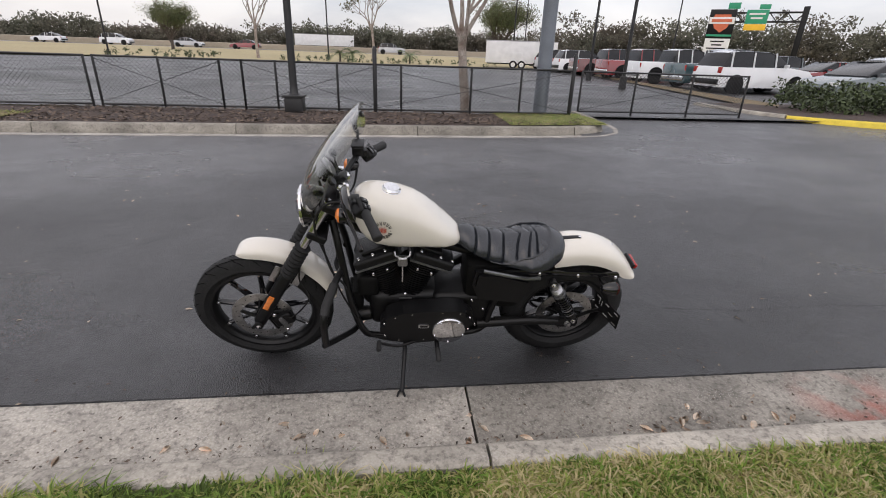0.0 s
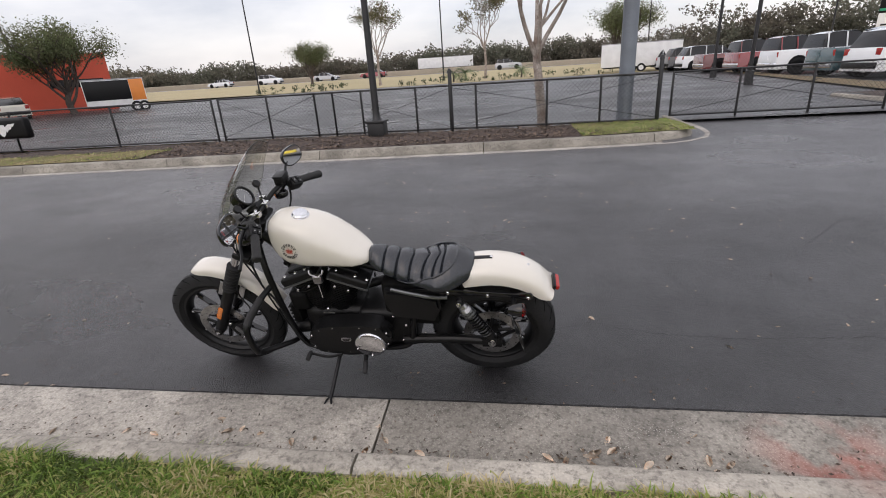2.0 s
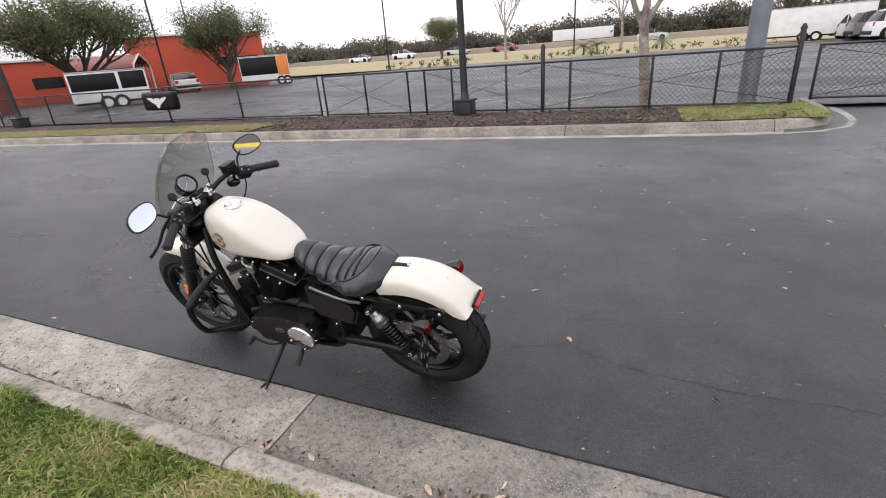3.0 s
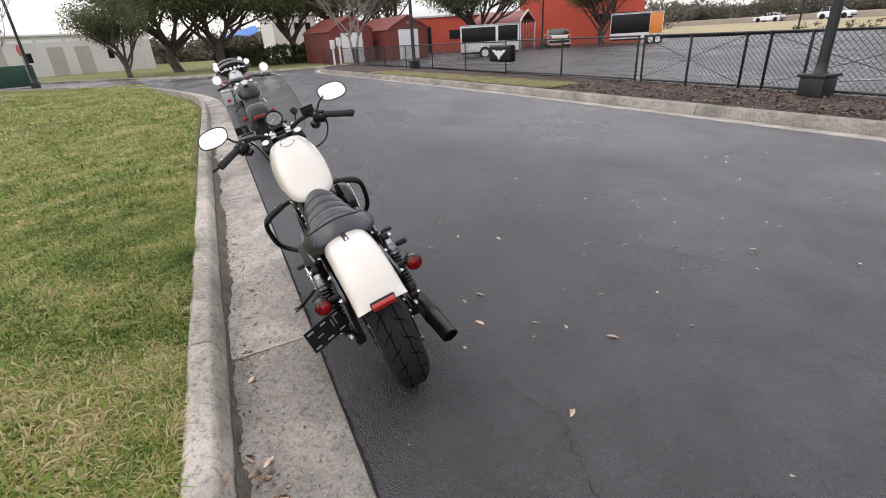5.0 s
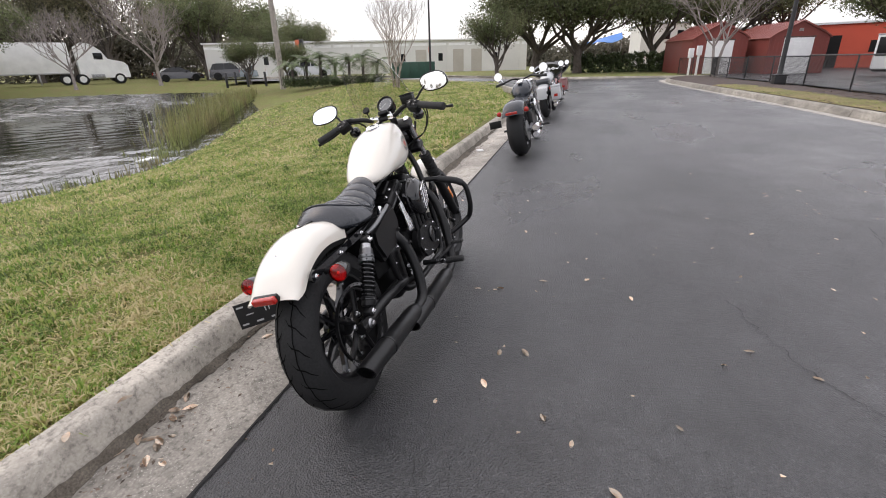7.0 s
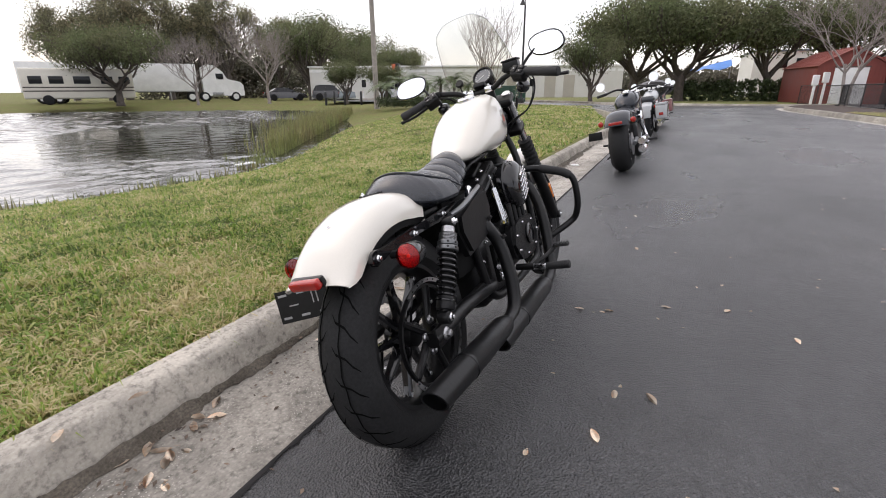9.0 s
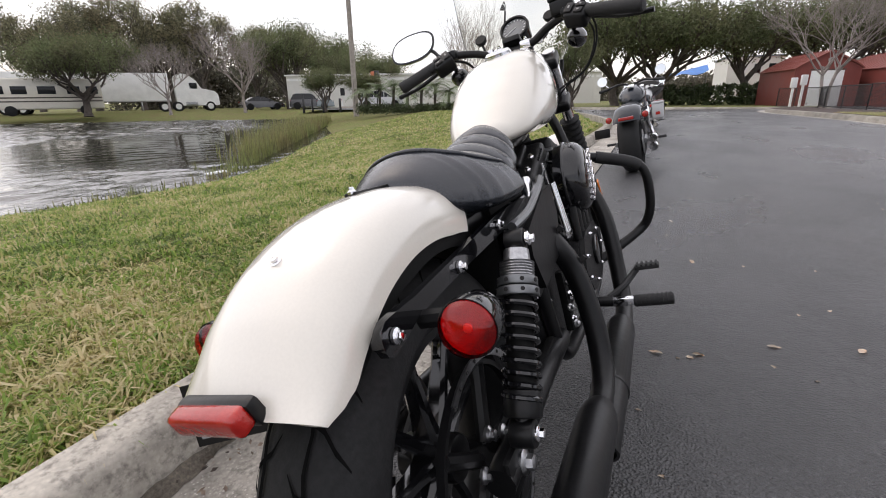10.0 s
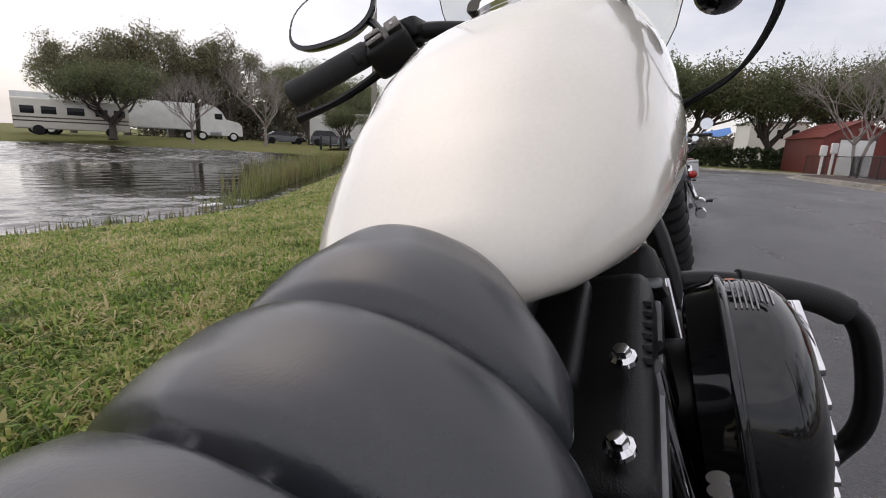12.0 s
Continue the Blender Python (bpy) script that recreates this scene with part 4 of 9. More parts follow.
def seat_point(x, phi, side):
    """The plain skin of the seat at a station and an angle from its crown."""
    w, ze, zt, zb = seat_section(x)
    a = radians(phi)
    c, s = math.sin(a), math.cos(a)
    f = max(0.0, min(1.0, (x - 0.18) / 0.15)) * (1 - 0.95 * max(0.0, min(1.0, (x - 0.33) / 0.14)))
    if phi <= 90:
        return Vector((x, side * w * c ** (1.035 + 0.325 * f) + 0.001, ze + (zt - ze) * max(0.0, s) ** (1.133 + 0.112 * f)))
    return Vector((x, side * w * c ** 0.6 * (1 + 0.14 * s) + 0.001, ze - (ze - zb) * (-s) ** 0.8))


def seat_skin(x, phi, side):
    """The seat's skin with its rolls, their sunk seams and the fold at the piping."""
    p = seat_point(x, phi, side)
    ahead = x - seat_rim(phi)
    if ahead <= 0:
        return p
    fade = min(1, ahead / 0.02) * max(0.0, min(1, (135 - phi) / 30)) * min(1, max(0, (0.592 - x) / 0.03))
    sink = 0.006 * min(1, ahead / 0.012) * max(0, 1 - ahead / 0.10)
    # two creases where the hip rolls meet the middle
    for lo, hi in ((24.0, 36.0), (28.0, 40.0)):
        d = abs(phi - (lo + (hi - lo) * max(0.0, min(1.0, (0.203 - x) / 0.028))))
        if d < 2.4 and x < 0.212:
            sink += 0.0026 * (1 - d / 2.4) ** 1.6 * min(1, (0.212 - x) / 0.012)
    for g, bow in PLEATS:
        d = abs(x - pleat_at(g, bow, phi))
        if d < 0.030:
            sink += (0.008 * (1 - d / 0.030) ** 2 + 0.009 * max(0.0, 1 - d / 0.0065) ** 1.2) * fade
    w, ze, zt, zb = seat_section(x)
    inward = Vector((0, -p.y / max(w, 1e-3) * 0.8, -max(0.15, (p.z - zb) / (zt - zb)))).normalized()
    return p + inward * sink


def motorcycle(m):
    bike = base_of("motorcycle", m, "cream-white and black cruiser motorcycle leaning on its side stand", "motorcycle")
    P = lambda name, bm, mat, label="", parent=None: part(name, bm, mat, parent or bike, label)
    up = Vector((0, 0, 1))

    # wheels
    wheel(bike, "rear_wheel", AX, 0.322, 0.158, 0.208, 9, (1,), 0.075, "black cast rear wheel")
    wheel(bike, "front_wheel", FX, 0.330, 0.100, 0.246, 9, (1,), 0.062, "black cast front wheel with a brake disc")

    # mudguards
    table = [(70, 0.436, 0.352), (80, 0.437, 0.346), (90, 0.437, 0.348), (103, 0.435, 0.350), (114, 0.431, 0.351), (124, 0.424, 0.350), (131, 0.416, 0.350), (135, 0.411, 0.362), (138, 0.408, 0.380)]
    rear = P("rear_fender", shell(fender_rows(AX, table, 0.104, 44, flat=0.5), 0.004), M["cream"], "cream-white painted rear mudguard")
    table = [(81, 0.384, 0.372), (83, 0.394, 0.366), (87, 0.404, 0.362), (95, 0.412, 0.360), (110, 0.416, 0.358), (125, 0.412, 0.358), (140, 0.404, 0.357), (154, 0.397, 0.357), (159, 0.390, 0.362), (162, 0.382, 0.372)]
    rows = fender_rows(FX, table, 0.066, 44, nose=0.25)
    P("front_fender", shell(rows, 0.003), M["cream"], "cream-white painted front mudguard")

    # fuel tank
    bm = bmesh.new()
    xs = [0.572, 0.578, 0.585, 0.595, 0.61] + [0.63 + 0.02 * i for i in range(19)] + [1.005, 1.017, 1.027, 1.036, 1.042, 1.047, 1.05]
    rings(bm, [tank_loop(x) for x in xs])
    tank = P("fuel_tank", bm, M["cream"], "cream-white painted fuel tank")
    cap_n = Vector((-0.18, 0, 1)).normalized()
    cp = Vector((0.886, 0, 1.016))
    P("fuel_cap", lathe([(-0.01, 0.040), (0.006, 0.040), (0.010, 0.036), (0.014, 0.034), (0.015, 0.001)], cp, cap_n, 32), M["chrome"], "brushed chrome filler cap", tank)
    P("cap_ring", lathe([(-0.012, 0.043), (0.000, 0.043), (0.001, 0.041)], cp, cap_n, 32), M["chrome"], "", tank)

    def tank_side(x, z, sgn, lift=0.0012):
        """The skin of the tank at a place on its side, and its normal."""
        zb, zt, w = tank_section(x)
        def half(xx, zz):
            b, t, ww = tank_section(xx)
            zm = b + (t - b) * 0.36
            s = (zz - zm) / (t - zm) if zz > zm else (zz - zm) / (zm - b)
            s = min(0.999, abs(s)) ** (1 / (0.86 if zz > zm else 0.82))
            return ww * (1 - min(0.9999, s) ** 2) ** (0.31 if zz > zm else 0.33)
        y = half(x, z)
        dx = (half(x + 0.004, z) - half(x - 0.004, z)) / 0.008
        dz = (half(x, z + 0.004) - half(x, z - 0.004)) / 0.008
        n = Vector((-dx, 1, -dz)).normalized()
        p = Vector((x, y, z)) + n * lift
        if sgn < 0:
            p.y, n.y = -p.y, -n.y
        return p, n

    for sgn in (1, -1):
        cx, cz = 0.921, 0.899
        # round emblem: a red-barred centre in a ring of black strokes
        bm = bmesh.new()
        for k in range(5):
            u = (k - 2) * 0.0058
            hh = 0.0125 - abs(k - 2) * 0.0018
            q = [tank_side(cx + u + dx, cz + dz, sgn)[0] for dx, dz in ((-0.0022, -hh), (0.0022, -hh), (0.0022, hh), (-0.0022, hh))]
            bm.faces.new([bm.verts.new(p) for p in q])
        em = P("tank_emblem", bm, M["print_red"], "round red and black printed emblem", tank)
        bm = bmesh.new()
        for rr0, rr1 in ((0.0165, 0.0178),):
            loops = [[tank_side(cx + r * math.cos(t), cz + r * math.sin(t), sgn)[0] for r in (rr0, rr1)] for t in (2 * math.pi * i / 32 for i in range(33))]
            rings(bm, loops, closed=False, cap=False)
        part("emblem_ring", bm, M["print_red"], em)
        bm = bmesh.new()
        for half_arc, count in ((0, 6), (1, 8)):
            for k in range(count):
                t = (0.25 + 2.64 * (k + 0.5) / count) + math.pi * half_arc
                for stroke in range(3):
                    dt = (stroke - 1) * 0.085 * (6 / count)
                    r0, r1 = (0.0260, 0.041) if stroke != 1 else ((0.029, 0.032) if k % 2 else (0.024, 0.028))
                    w = 0.046 if stroke != 1 else 0.075
                    q = [tank_side(cx + r * math.cos(t + dt + o), cz + r * math.sin(t + dt + o), sgn, 0.0014)[0] for r, o in ((r0, -w), (r1, -w), (r1, w), (r0, w))]
                    bm.faces.new([bm.verts.new(p) for p in q])
        for k in (0, 1):
            t0 = math.pi * k
            q = [tank_side(cx + r * math.cos(t0 + o), cz + r * math.sin(t0 + o), sgn, 0.0018)[0] for r, o in ((0.030, -0.07), (0.034, -0.07), (0.034, 0.07), (0.030, 0.07))]
            bm.faces.new([bm.verts.new(p) for p in q])
        part("emblem_strokes", bm, M["print_black"], em)

    # seat
    bm = bmesh.new()
    xs = [0.073, 0.0742, 0.076, 0.079, 0.083, 0.088, 0.094, 0.100, 0.106, 0.112, 0.118, 0.124, 0.130] + [0.135 + 0.0021 * i for i in range(211)] + [0.580, 0.586, 0.592]
    angles = [180 - 2.5 * k for k in range(72)] + [-2.5 * k for k in range(72)]
    rings(bm, [[seat_skin(x, abs(a), 1 if a >= 0 else -1) for a in angles] for x in xs])
    seat = part("seat", bm, M["leather"], bike, "black pleated vinyl solo seat", sharp=60)
    # piping along the edge of the smooth back
    line = []
    for k in range(-46, 47):
        phi = abs(k) * 2.4
        near = sum(seat_rim(abs(phi + o)) for o in (-5, -2.5, 0, 2.5, 5)) / 5
        line.append(seat_point(near, phi, 1 if k >= 0 else -1) + Vector((0, 0, 0.0012)))
    P("seat_piping", tube(line, 0.0040, 10, steps=2), M["leather"], "", seat)
    strap = P("seat_bracket", box((0.135, 0.022, 0.005), (0.056, 0.0, 0.7575), 0.003, turn=Matrix.Rotation(0.04, 3, "Y")), M["black"], "black metal bracket holding the seat")
    bolt(strap, (-0.006, 0.0, 0.760), up, 0.007)
    bolt(rear, (-0.179, 0.0, 0.713), (-0.5, 0, 0.85), 0.007, 0.003)

    # fender struts, shocks, swingarm
    for sgn in (1, -1):
        y = sgn * 0.118
        bm = bmesh.new()
        loops = []
        for x, z, h in ((-0.200, 0.612, 0.006), (-0.196, 0.612, 0.015), (-0.186, 0.613, 0.020), (-0.170, 0.615, 0.019), (-0.12, 0.622, 0.012), (0.05, 0.632, 0.013), (0.2, 0.640, 0.017), (0.34, 0.640, 0.017), (0.44, 0.640, 0.016)):
            loops.append([(x, y - 0.007, z - h), (x, y + 0.004, z - h), (x, y + 0.008, z - h * 0.5), (x, y + 0.008, z + h * 0.5), (x, y + 0.004, z + h), (x, y - 0.007, z + h)])
        rings(bm, loops)
        st = P("fender_strut", bm, M["gloss"], "gloss black mudguard strut")
        for bx, bz in ((-0.178, 0.613), (0.011, 0.626), (0.2, 0.64)):
            bolt(st, (bx, y + sgn * 0.008, bz), (0, sgn, 0), 0.0095, 0.006)
        top, low = Vector((0.143, sgn * 0.170, 0.621)), Vector((-0.006, sgn * 0.166, 0.375))
        d = (top - low).normalized()
        L = (top - low).length
        sh = P("rear_shock", rod(low, top, 0.014, seg=14), M["black"], "black coil-over rear shock absorber")
        part("shock_eye", rod(top - Vector((0, 0.016, 0)), top + Vector((0, 0.016, 0)), 0.0185, seg=16, edge=0.004), M["black"], sh)
        part("shock_eye", rod(low - Vector((0, 0.018, 0)), low + Vector((0, 0.018, 0)), 0.021, seg=16, edge=0.004), M["black"], sh)
        part("shock_thread", lathe([(0, 0.026)] + [(0.0022 * k, 0.026 + 0.0016 * (k % 2)) for k in range(1, 12)] + [(0.026, 0.022), (0.045, 0.020)], low + d * (L - 0.062), d, 24), M["steel"], sh, "threaded alloy sleeve")
        co = part("shock_collar", rod(low + d * (L - 0.076), low + d * (L - 0.062), 0.0315, seg=28, edge=0.002), M["gunmetal"], sh, "grey preload collar")
        _, ca, cb = axes(d)
        for k in range(8):
            r = (ca * math.cos(k * math.pi / 4 + 0.2) + cb * math.sin(k * math.pi / 4 + 0.2))
            part("collar_hole", rod(low + d * (L - 0.069) + r * 0.030, low + d * (L - 0.069) + r * 0.0320, 0.0035, seg=8), M["crack"], co)
            part("collar_hole", rod(low + d * (L - 0.0845) + r * 0.032, low + d * (L - 0.0845) + r * 0.0338, 0.0035, seg=8), M["crack"], co)
        part("shock_ring", rod(low + d * (L - 0.092), low + d * (L - 0.078), 0.0333, seg=28, edge=0.002), M["gunmetal"], sh)
        part("shock_body", rod(low + d * 0.02, low + d * 0.06, 0.028, seg=20, edge=0.004), M["black"], sh)
        coil = []
        _, a, b = axes(d)
        turns = 9
        for i in range(turns * 14 + 1):
            t = i / 14 * 2 * math.pi
            coil.append(low + d * (0.045 + (L - 0.135) * i / (turns * 14)) + (a * math.cos(t) + b * math.sin(t)) * 0.0265)
        part("coil_spring", tube(coil, 0.0047, 7, steps=1), M["gloss"], sh, "gloss black coil spring")
        part("shock_tube", rod(low + d * 0.04, low + d * (L - 0.09), 0.0215, seg=18), M["dark"], sh)
        bolt(sh, top + Vector((0, sgn * 0.018, 0)), (0, sgn, 0), 0.012, 0.006)
        bolt(sh, low + Vector((0, sgn * 0.018, 0)), (0, sgn, 0), 0.012, 0.006)
        sw = P("swingarm", tube([(0.46, sgn * 0.115, 0.30), (0.2, sgn * 0.125, 0.325), (0.03, sgn * 0.13, 0.322), (-0.05, sgn * 0.13, 0.322)], 0.024, 10, steps=3), M["black"], "black swingarm")
        part("arm_plate", box((0.30, 0.02, 0.052), (0.23, sgn * 0.118, 0.318), 0.01), M["dark"], sw)
        bolt(sw, (0.0, sgn * 0.148, 0.322), (0, sgn, 0), 0.020, 0.010, M["steel"], "axle_nut")
        part("axle_plate", box((0.10, 0.012, 0.06), (0.0, sgn * 0.145, 0.325), 0.008), M["black"], sw)
        for k in range(5):
            a = 2 * math.pi * k / 5 + 0.4
            if sgn < 0:
                bolt(sw, (0.048 * math.cos(a), -0.106, 0.322 + 0.048 * math.sin(a)), (0, -1, 0), 0.0125, 0.008, M["steel"], "hub_bolt")
        # turn signals
        sp = Vector((-0.136, 0.199, 0.607)) if sgn > 0 else Vector((-0.136, -0.195, 0.602))
        sg = P("rear_signal", lathe([(-0.055, 0.004), (-0.05, 0.017), (-0.03, 0.028), (0.0, 0.0335), (0.012, 0.034), (0.012, 0.0325), (0.004, 0.0315)], sp, (-1, 0, 0), 32), M["gloss"], "bullet-shaped rear turn signal with a red lens")
        part("reflector", lathe([(0.010, 0.0312), (0.0, 0.029), (-0.010, 0.023), (-0.017, 0.013), (-0.019, 0.001)], sp, (-1, 0, 0), 28), M["chrome"], sg, "bright bowl behind the lens")
        part("bulb", lathe([(-0.016, 0.007), (0.004, 0.0075), (0.012, 0.005), (0.014, 0.001)], sp, (-1, 0, 0), 14), M["amber"], sg)
        lens = part("lens", lathe([(0.011, 0.0325), (0.018, 0.0315), (0.024, 0.028), (0.029, 0.020), (0.032, 0.010), (0.0325, 0.001)], sp, (-1, 0, 0), 32), M["red_glass"], sg, "clear red plastic lens")
        lens.visible_shadow = False
        part("stalk", tube([(-0.11, sgn * 0.12, 0.602), (-0.112, sgn * 0.16, 0.603), (-0.125, sgn * 0.18, 0.603)], 0.012, 8, steps=3), M["black"], sg)
    # dark inner liner of the rear mudguard
    table = [(66, 0.420, 0.33), (100, 0.416, 0.325), (128, 0.396, 0.335), (135, 0.392, 0.36)]
    P("inner_fender", shell(fender_rows(AX, table, 0.096, 24), 0.003), M["dark"], "black inner mudguard")

    # tail light and plate bracket
    tl = P("tail_light", box((0.022, 0.094, 0.026), (-0.316, -0.002, 0.604), 0.008, turn=Matrix.Rotation(-0.35, 3, "Y"), seg=3), M["red_lens"], "slim red tail lamp")
    part("lamp_base", box((0.016, 0.10, 0.030), (-0.302, -0.002, 0.606), 0.006, turn=Matrix.Rotation(-0.35, 3, "Y")), M["black"], tl)
    pm = aim((-0.128, 0.232, 0.497), (-0.935, -0.33, 0.12), (-0.02, 0.03, 1))
    pl = P("plate_bracket", plate([(-0.084, -0.05), (0.084, -0.05), (0.084, 0.05), (-0.084, 0.05)], 0.004, pm, 0.001), M["black"], "empty black number plate bracket")
    for k, (u, v, w, h) in enumerate(((-0.06, 0.035, 0.028, 0.007), (0.0, 0.035, 0.024, 0.007), (0.06, 0.035, 0.026, 0.007), (-0.06, -0.035, 0.026, 0.007), (0.0, -0.035, 0.028, 0.007), (0.06, -0.035, 0.026, 0.007), (-0.03, 0.0, 0.03, 0.004), (0.035, 0.012, 0.004, 0.034), (0.05, 0.012, 0.004, 0.034))):
        part("slot", plate([(u - w / 2, v - h / 2), (u + w / 2, v - h / 2), (u + w / 2, v + h / 2), (u - w / 2, v + h / 2)], 0.0052, pm), M["label_grey"], pl, "pale slot")
    part("bracket_arm", tube([(-0.11, 0.20, 0.47), (-0.08, 0.16, 0.41), (-0.01, 0.14, 0.34)], 0.009, 8, steps=4), M["black"], pl)

    # pulley and belt, right-hand side seen from behind
    seg = 64
    pul = bmesh.new()
    loops = []
    for yy, r in ((-0.100, 0.142), (-0.100, 0.150), (-0.088, 0.150), (-0.088, 0.142)):
        loops.append([(r * math.cos(2 * math.pi * j / seg), yy, 0.322 + r * math.sin(2 * math.pi * j / seg)) for j in range(seg)])
    rings(pul, loops, cap=False, wrap=True)
    pu = P("drive_pulley", pul, M["black"], "toothed black belt pulley")
    for j in range(5):
        a = 2 * math.pi * j / 5
        part("pulley_arm", tube([(0.03 * math.cos(a), -0.092, 0.322 + 0.03 * math.sin(a)), (0.145 * math.cos(a), -0.094, 0.322 + 0.145 * math.sin(a))], 0.012, 8, steps=1), M["black"], pu)
    guard = bmesh.new()
    loops = []
    for j in range(40):
        a = radians(-150 + 270 * j / 39)
        loops.append([(r * math.cos(a), yy, 0.322 + r * math.sin(a)) for yy, r in ((-0.112, 0.156), (-0.112, 0.168), (-0.109, 0.168), (-0.109, 0.156))])
    rings(guard, loops)
    gd = P("pulley_guard", guard, M["steel"], "bare metal ring with drilled holes")
    for j in range(26):
        a = radians(-148 + 268 * j / 25)
        part("ring_hole", rod((0.162 * math.cos(a), -0.1125, 0.322 + 0.162 * math.sin(a)), (0.162 * math.cos(a), -0.1135, 0.322 + 0.162 * math.sin(a)), 0.0032, seg=6), M["crack"], gd)

    # frame tubes
    fr = P("frame", tube([(1.135, 0, 0.93), (1.0, 0, 0.80), (0.7, 0, 0.735), (0.45, 0, 0.66)], 0.022, 10), M["black"], "black tubular steel frame")
    part("steering_head", rod((1.105, 0, 0.99), (1.165, 0, 0.86), 0.034, seg=18, edge=0.005), M["black"], fr)
    for sgn in (1, -1):
        part("down_tube", tube([(1.14, sgn * 0.03, 0.88), (1.11, sgn * 0.09, 0.72), (1.075, sgn * 0.115, 0.45), (1.03, sgn * 0.12, 0.28), (0.95, sgn * 0.12, 0.235), (0.6, sgn * 0.12, 0.235), (0.44, sgn * 0.12, 0.27), (0.40, sgn * 0.115, 0.40), (0.36, sgn * 0.115, 0.63)], 0.0165, 10, steps=5), M["black"], fr)

    # engine: crankcase, two finned cylinders, covers
    eng = P("engine", box((0.36, 0.20, 0.22), (0.82, -0.01, 0.375), 0.06, seg=4), M["wrinkle"], "black V-twin engine with finned cylinders")
    crank = Vector((0.838, 0, 0.400))
    for sgn in (1, -1):
        d = Vector((sgn * math.sin(radians(22.5)), 0, math.cos(radians(22.5))))
        side_v = Vector((d.z, 0, -d.x))
        for k in range(16):
            p = crank + d * (0.0875 + 0.0125 * k)
            hw, hy = (0.072, 0.082) if k < 12 else (0.082, 0.095)
            loops = []
            for o in (-0.0022, 0.0022):
                loops.append([p + d * o + side_v * x + Vector((0, y, 0)) for x, y in oval(hw, hy, 28, 3.2)])
            bm = bmesh.new()
            rings(bm, loops)
            part("cooling_fin", bm, M["black"], eng)
        part("cylinder", rod(crank + d * 0.04, crank + d * 0.30, 0.066, seg=24), M["black"], eng)
        top = crank + d * 0.315
        rot = Matrix((side_v, Vector((0, 1, 0)), d)).transposed()
        part("rocker_box", box((0.205, 0.20, 0.055), top + side_v * (-0.02 * (sgn < 0)), 0.018, turn=rot, seg=3), M["wrinkle"], eng, "black rocker cover")
        part("rocker_trim", box((0.214, 0.208, 0.012), top - d * 0.018 + side_v * (-0.02 * (sgn < 0)), 0.005, turn=rot), M["gunmetal"], eng, "dark machined rocker edge")
        part("rocker_top", box((0.115, 0.115, 0.022), top + d * 0.031, 0.012, turn=rot, seg=3), M["wrinkle"], eng)
        for xx in ((-0.108, -0.048, 0.05) if sgn < 0 else (-0.06, 0.0, 0.07)):
            bolt(eng, top + d * 0.0275 + side_v * xx + Vector((0, 0.075, 0)), d, 0.0085, 0.006)
        if sgn < 0:
            for bp in ((0.666, -0.086, 0.713), (0.609, -0.086, 0.687)):
                bolt(eng, Vector(bp), d, 0.0085, 0.006)
        else:
            bolt(eng, top + d * 0.0275 + Vector((0, -0.075, 0)), d, 0.0085, 0.006)
        for xx in (-0.035, 0.035):
            bolt(eng, crank + d * 0.262 + side_v * xx + Vector((0, 0.098, 0)), (0, 1, 0), 0.0085, 0.010)
        for k in range(6):
            part("rocker_rib", rod(top + d * 0.026 + side_v * (-0.02 + 0.012 * k) + Vector((0, -0.100, -0.006)), top + d * 0.026 + side_v * (-0.02 + 0.012 * k) + Vector((0, -0.070, -0.001)), 0.0028, seg=8), M["wrinkle"], eng)
        # pushrod tubes on the right
        part("pushrod_tube", rod(crank + Vector((sgn * 0.03, -0.12, -0.01)), top + Vector((-sgn * 0.03, -0.095, 0)), 0.010, seg=10), M["black"], eng)
        part("pushrod_tube", rod(crank + Vector((sgn * 0.055, -0.12, -0.01)), top + Vector((sgn * 0.01, -0.095, 0)), 0.010, seg=10), M["chrome"], eng)
    # primary cover, a long rounded shell on the left
    out = []
    for t in span(0, 2 * math.pi, 47)[:-1]:
        c, s = math.cos(t), math.sin(t)
        out.append((0.222 * math.copysign(abs(c) ** 0.62, c), 0.098 * math.copysign(abs(s) ** 0.75, s) + 0.018 * c))
    pm = Matrix.Translation((0.722, 0.165, 0.385)) @ Matrix(((-1, 0, 0), (0, 0, 1), (0, 1, 0))).to_4x4()
    bm = plate(out, 0.09, pm, 0.022)
    pc = P("primary_cover", bm, M["wrinkle"], "black primary drive cover")
    for t in (0.3, 0.9, 1.4, 1.75, 2.2, 2.8, 3.5, 4.2, 4.7, 5.3, 5.9):
        c, s = math.cos(t), math.sin(t)
        x, z = 0.208 * math.copysign(abs(c) ** 0.62, c), 0.088 * math.copysign(abs(s) ** 0.75, s) + 0.018 * c
        bolt(pc, (0.722 - x, 0.203, 0.385 + z), (0, 1, 0), 0.006, 0.006)
    dm = aim((0.616, 0.212, 0.356), (0, 1, 0))
    dc = part("derby_cover", lathe([(0.0, 0.083), (0.006, 0.083), (0.014, 0.078), (0.018, 0.066), (0.020, 0.001)], (0.616, 0.204, 0.356), (0, 1, 0), 48), M["chrome"], pc, "polished round clutch cover")
    for k in range(5):
        a = 2 * math.pi * k / 5 + 0.95
        bolt(dc, (0.616 + 0.072 * math.cos(a), 0.220, 0.356 + 0.072 * math.sin(a)), (0, 1, 0), 0.005, 0.004)
    part("cover_badge", plate(oval(0.026, 0.011, 20, 5), 0.006, aim((0.738, 0.212, 0.392), (0, 1, 0)), 0.001), M["steel"], pc, "small grey badge")
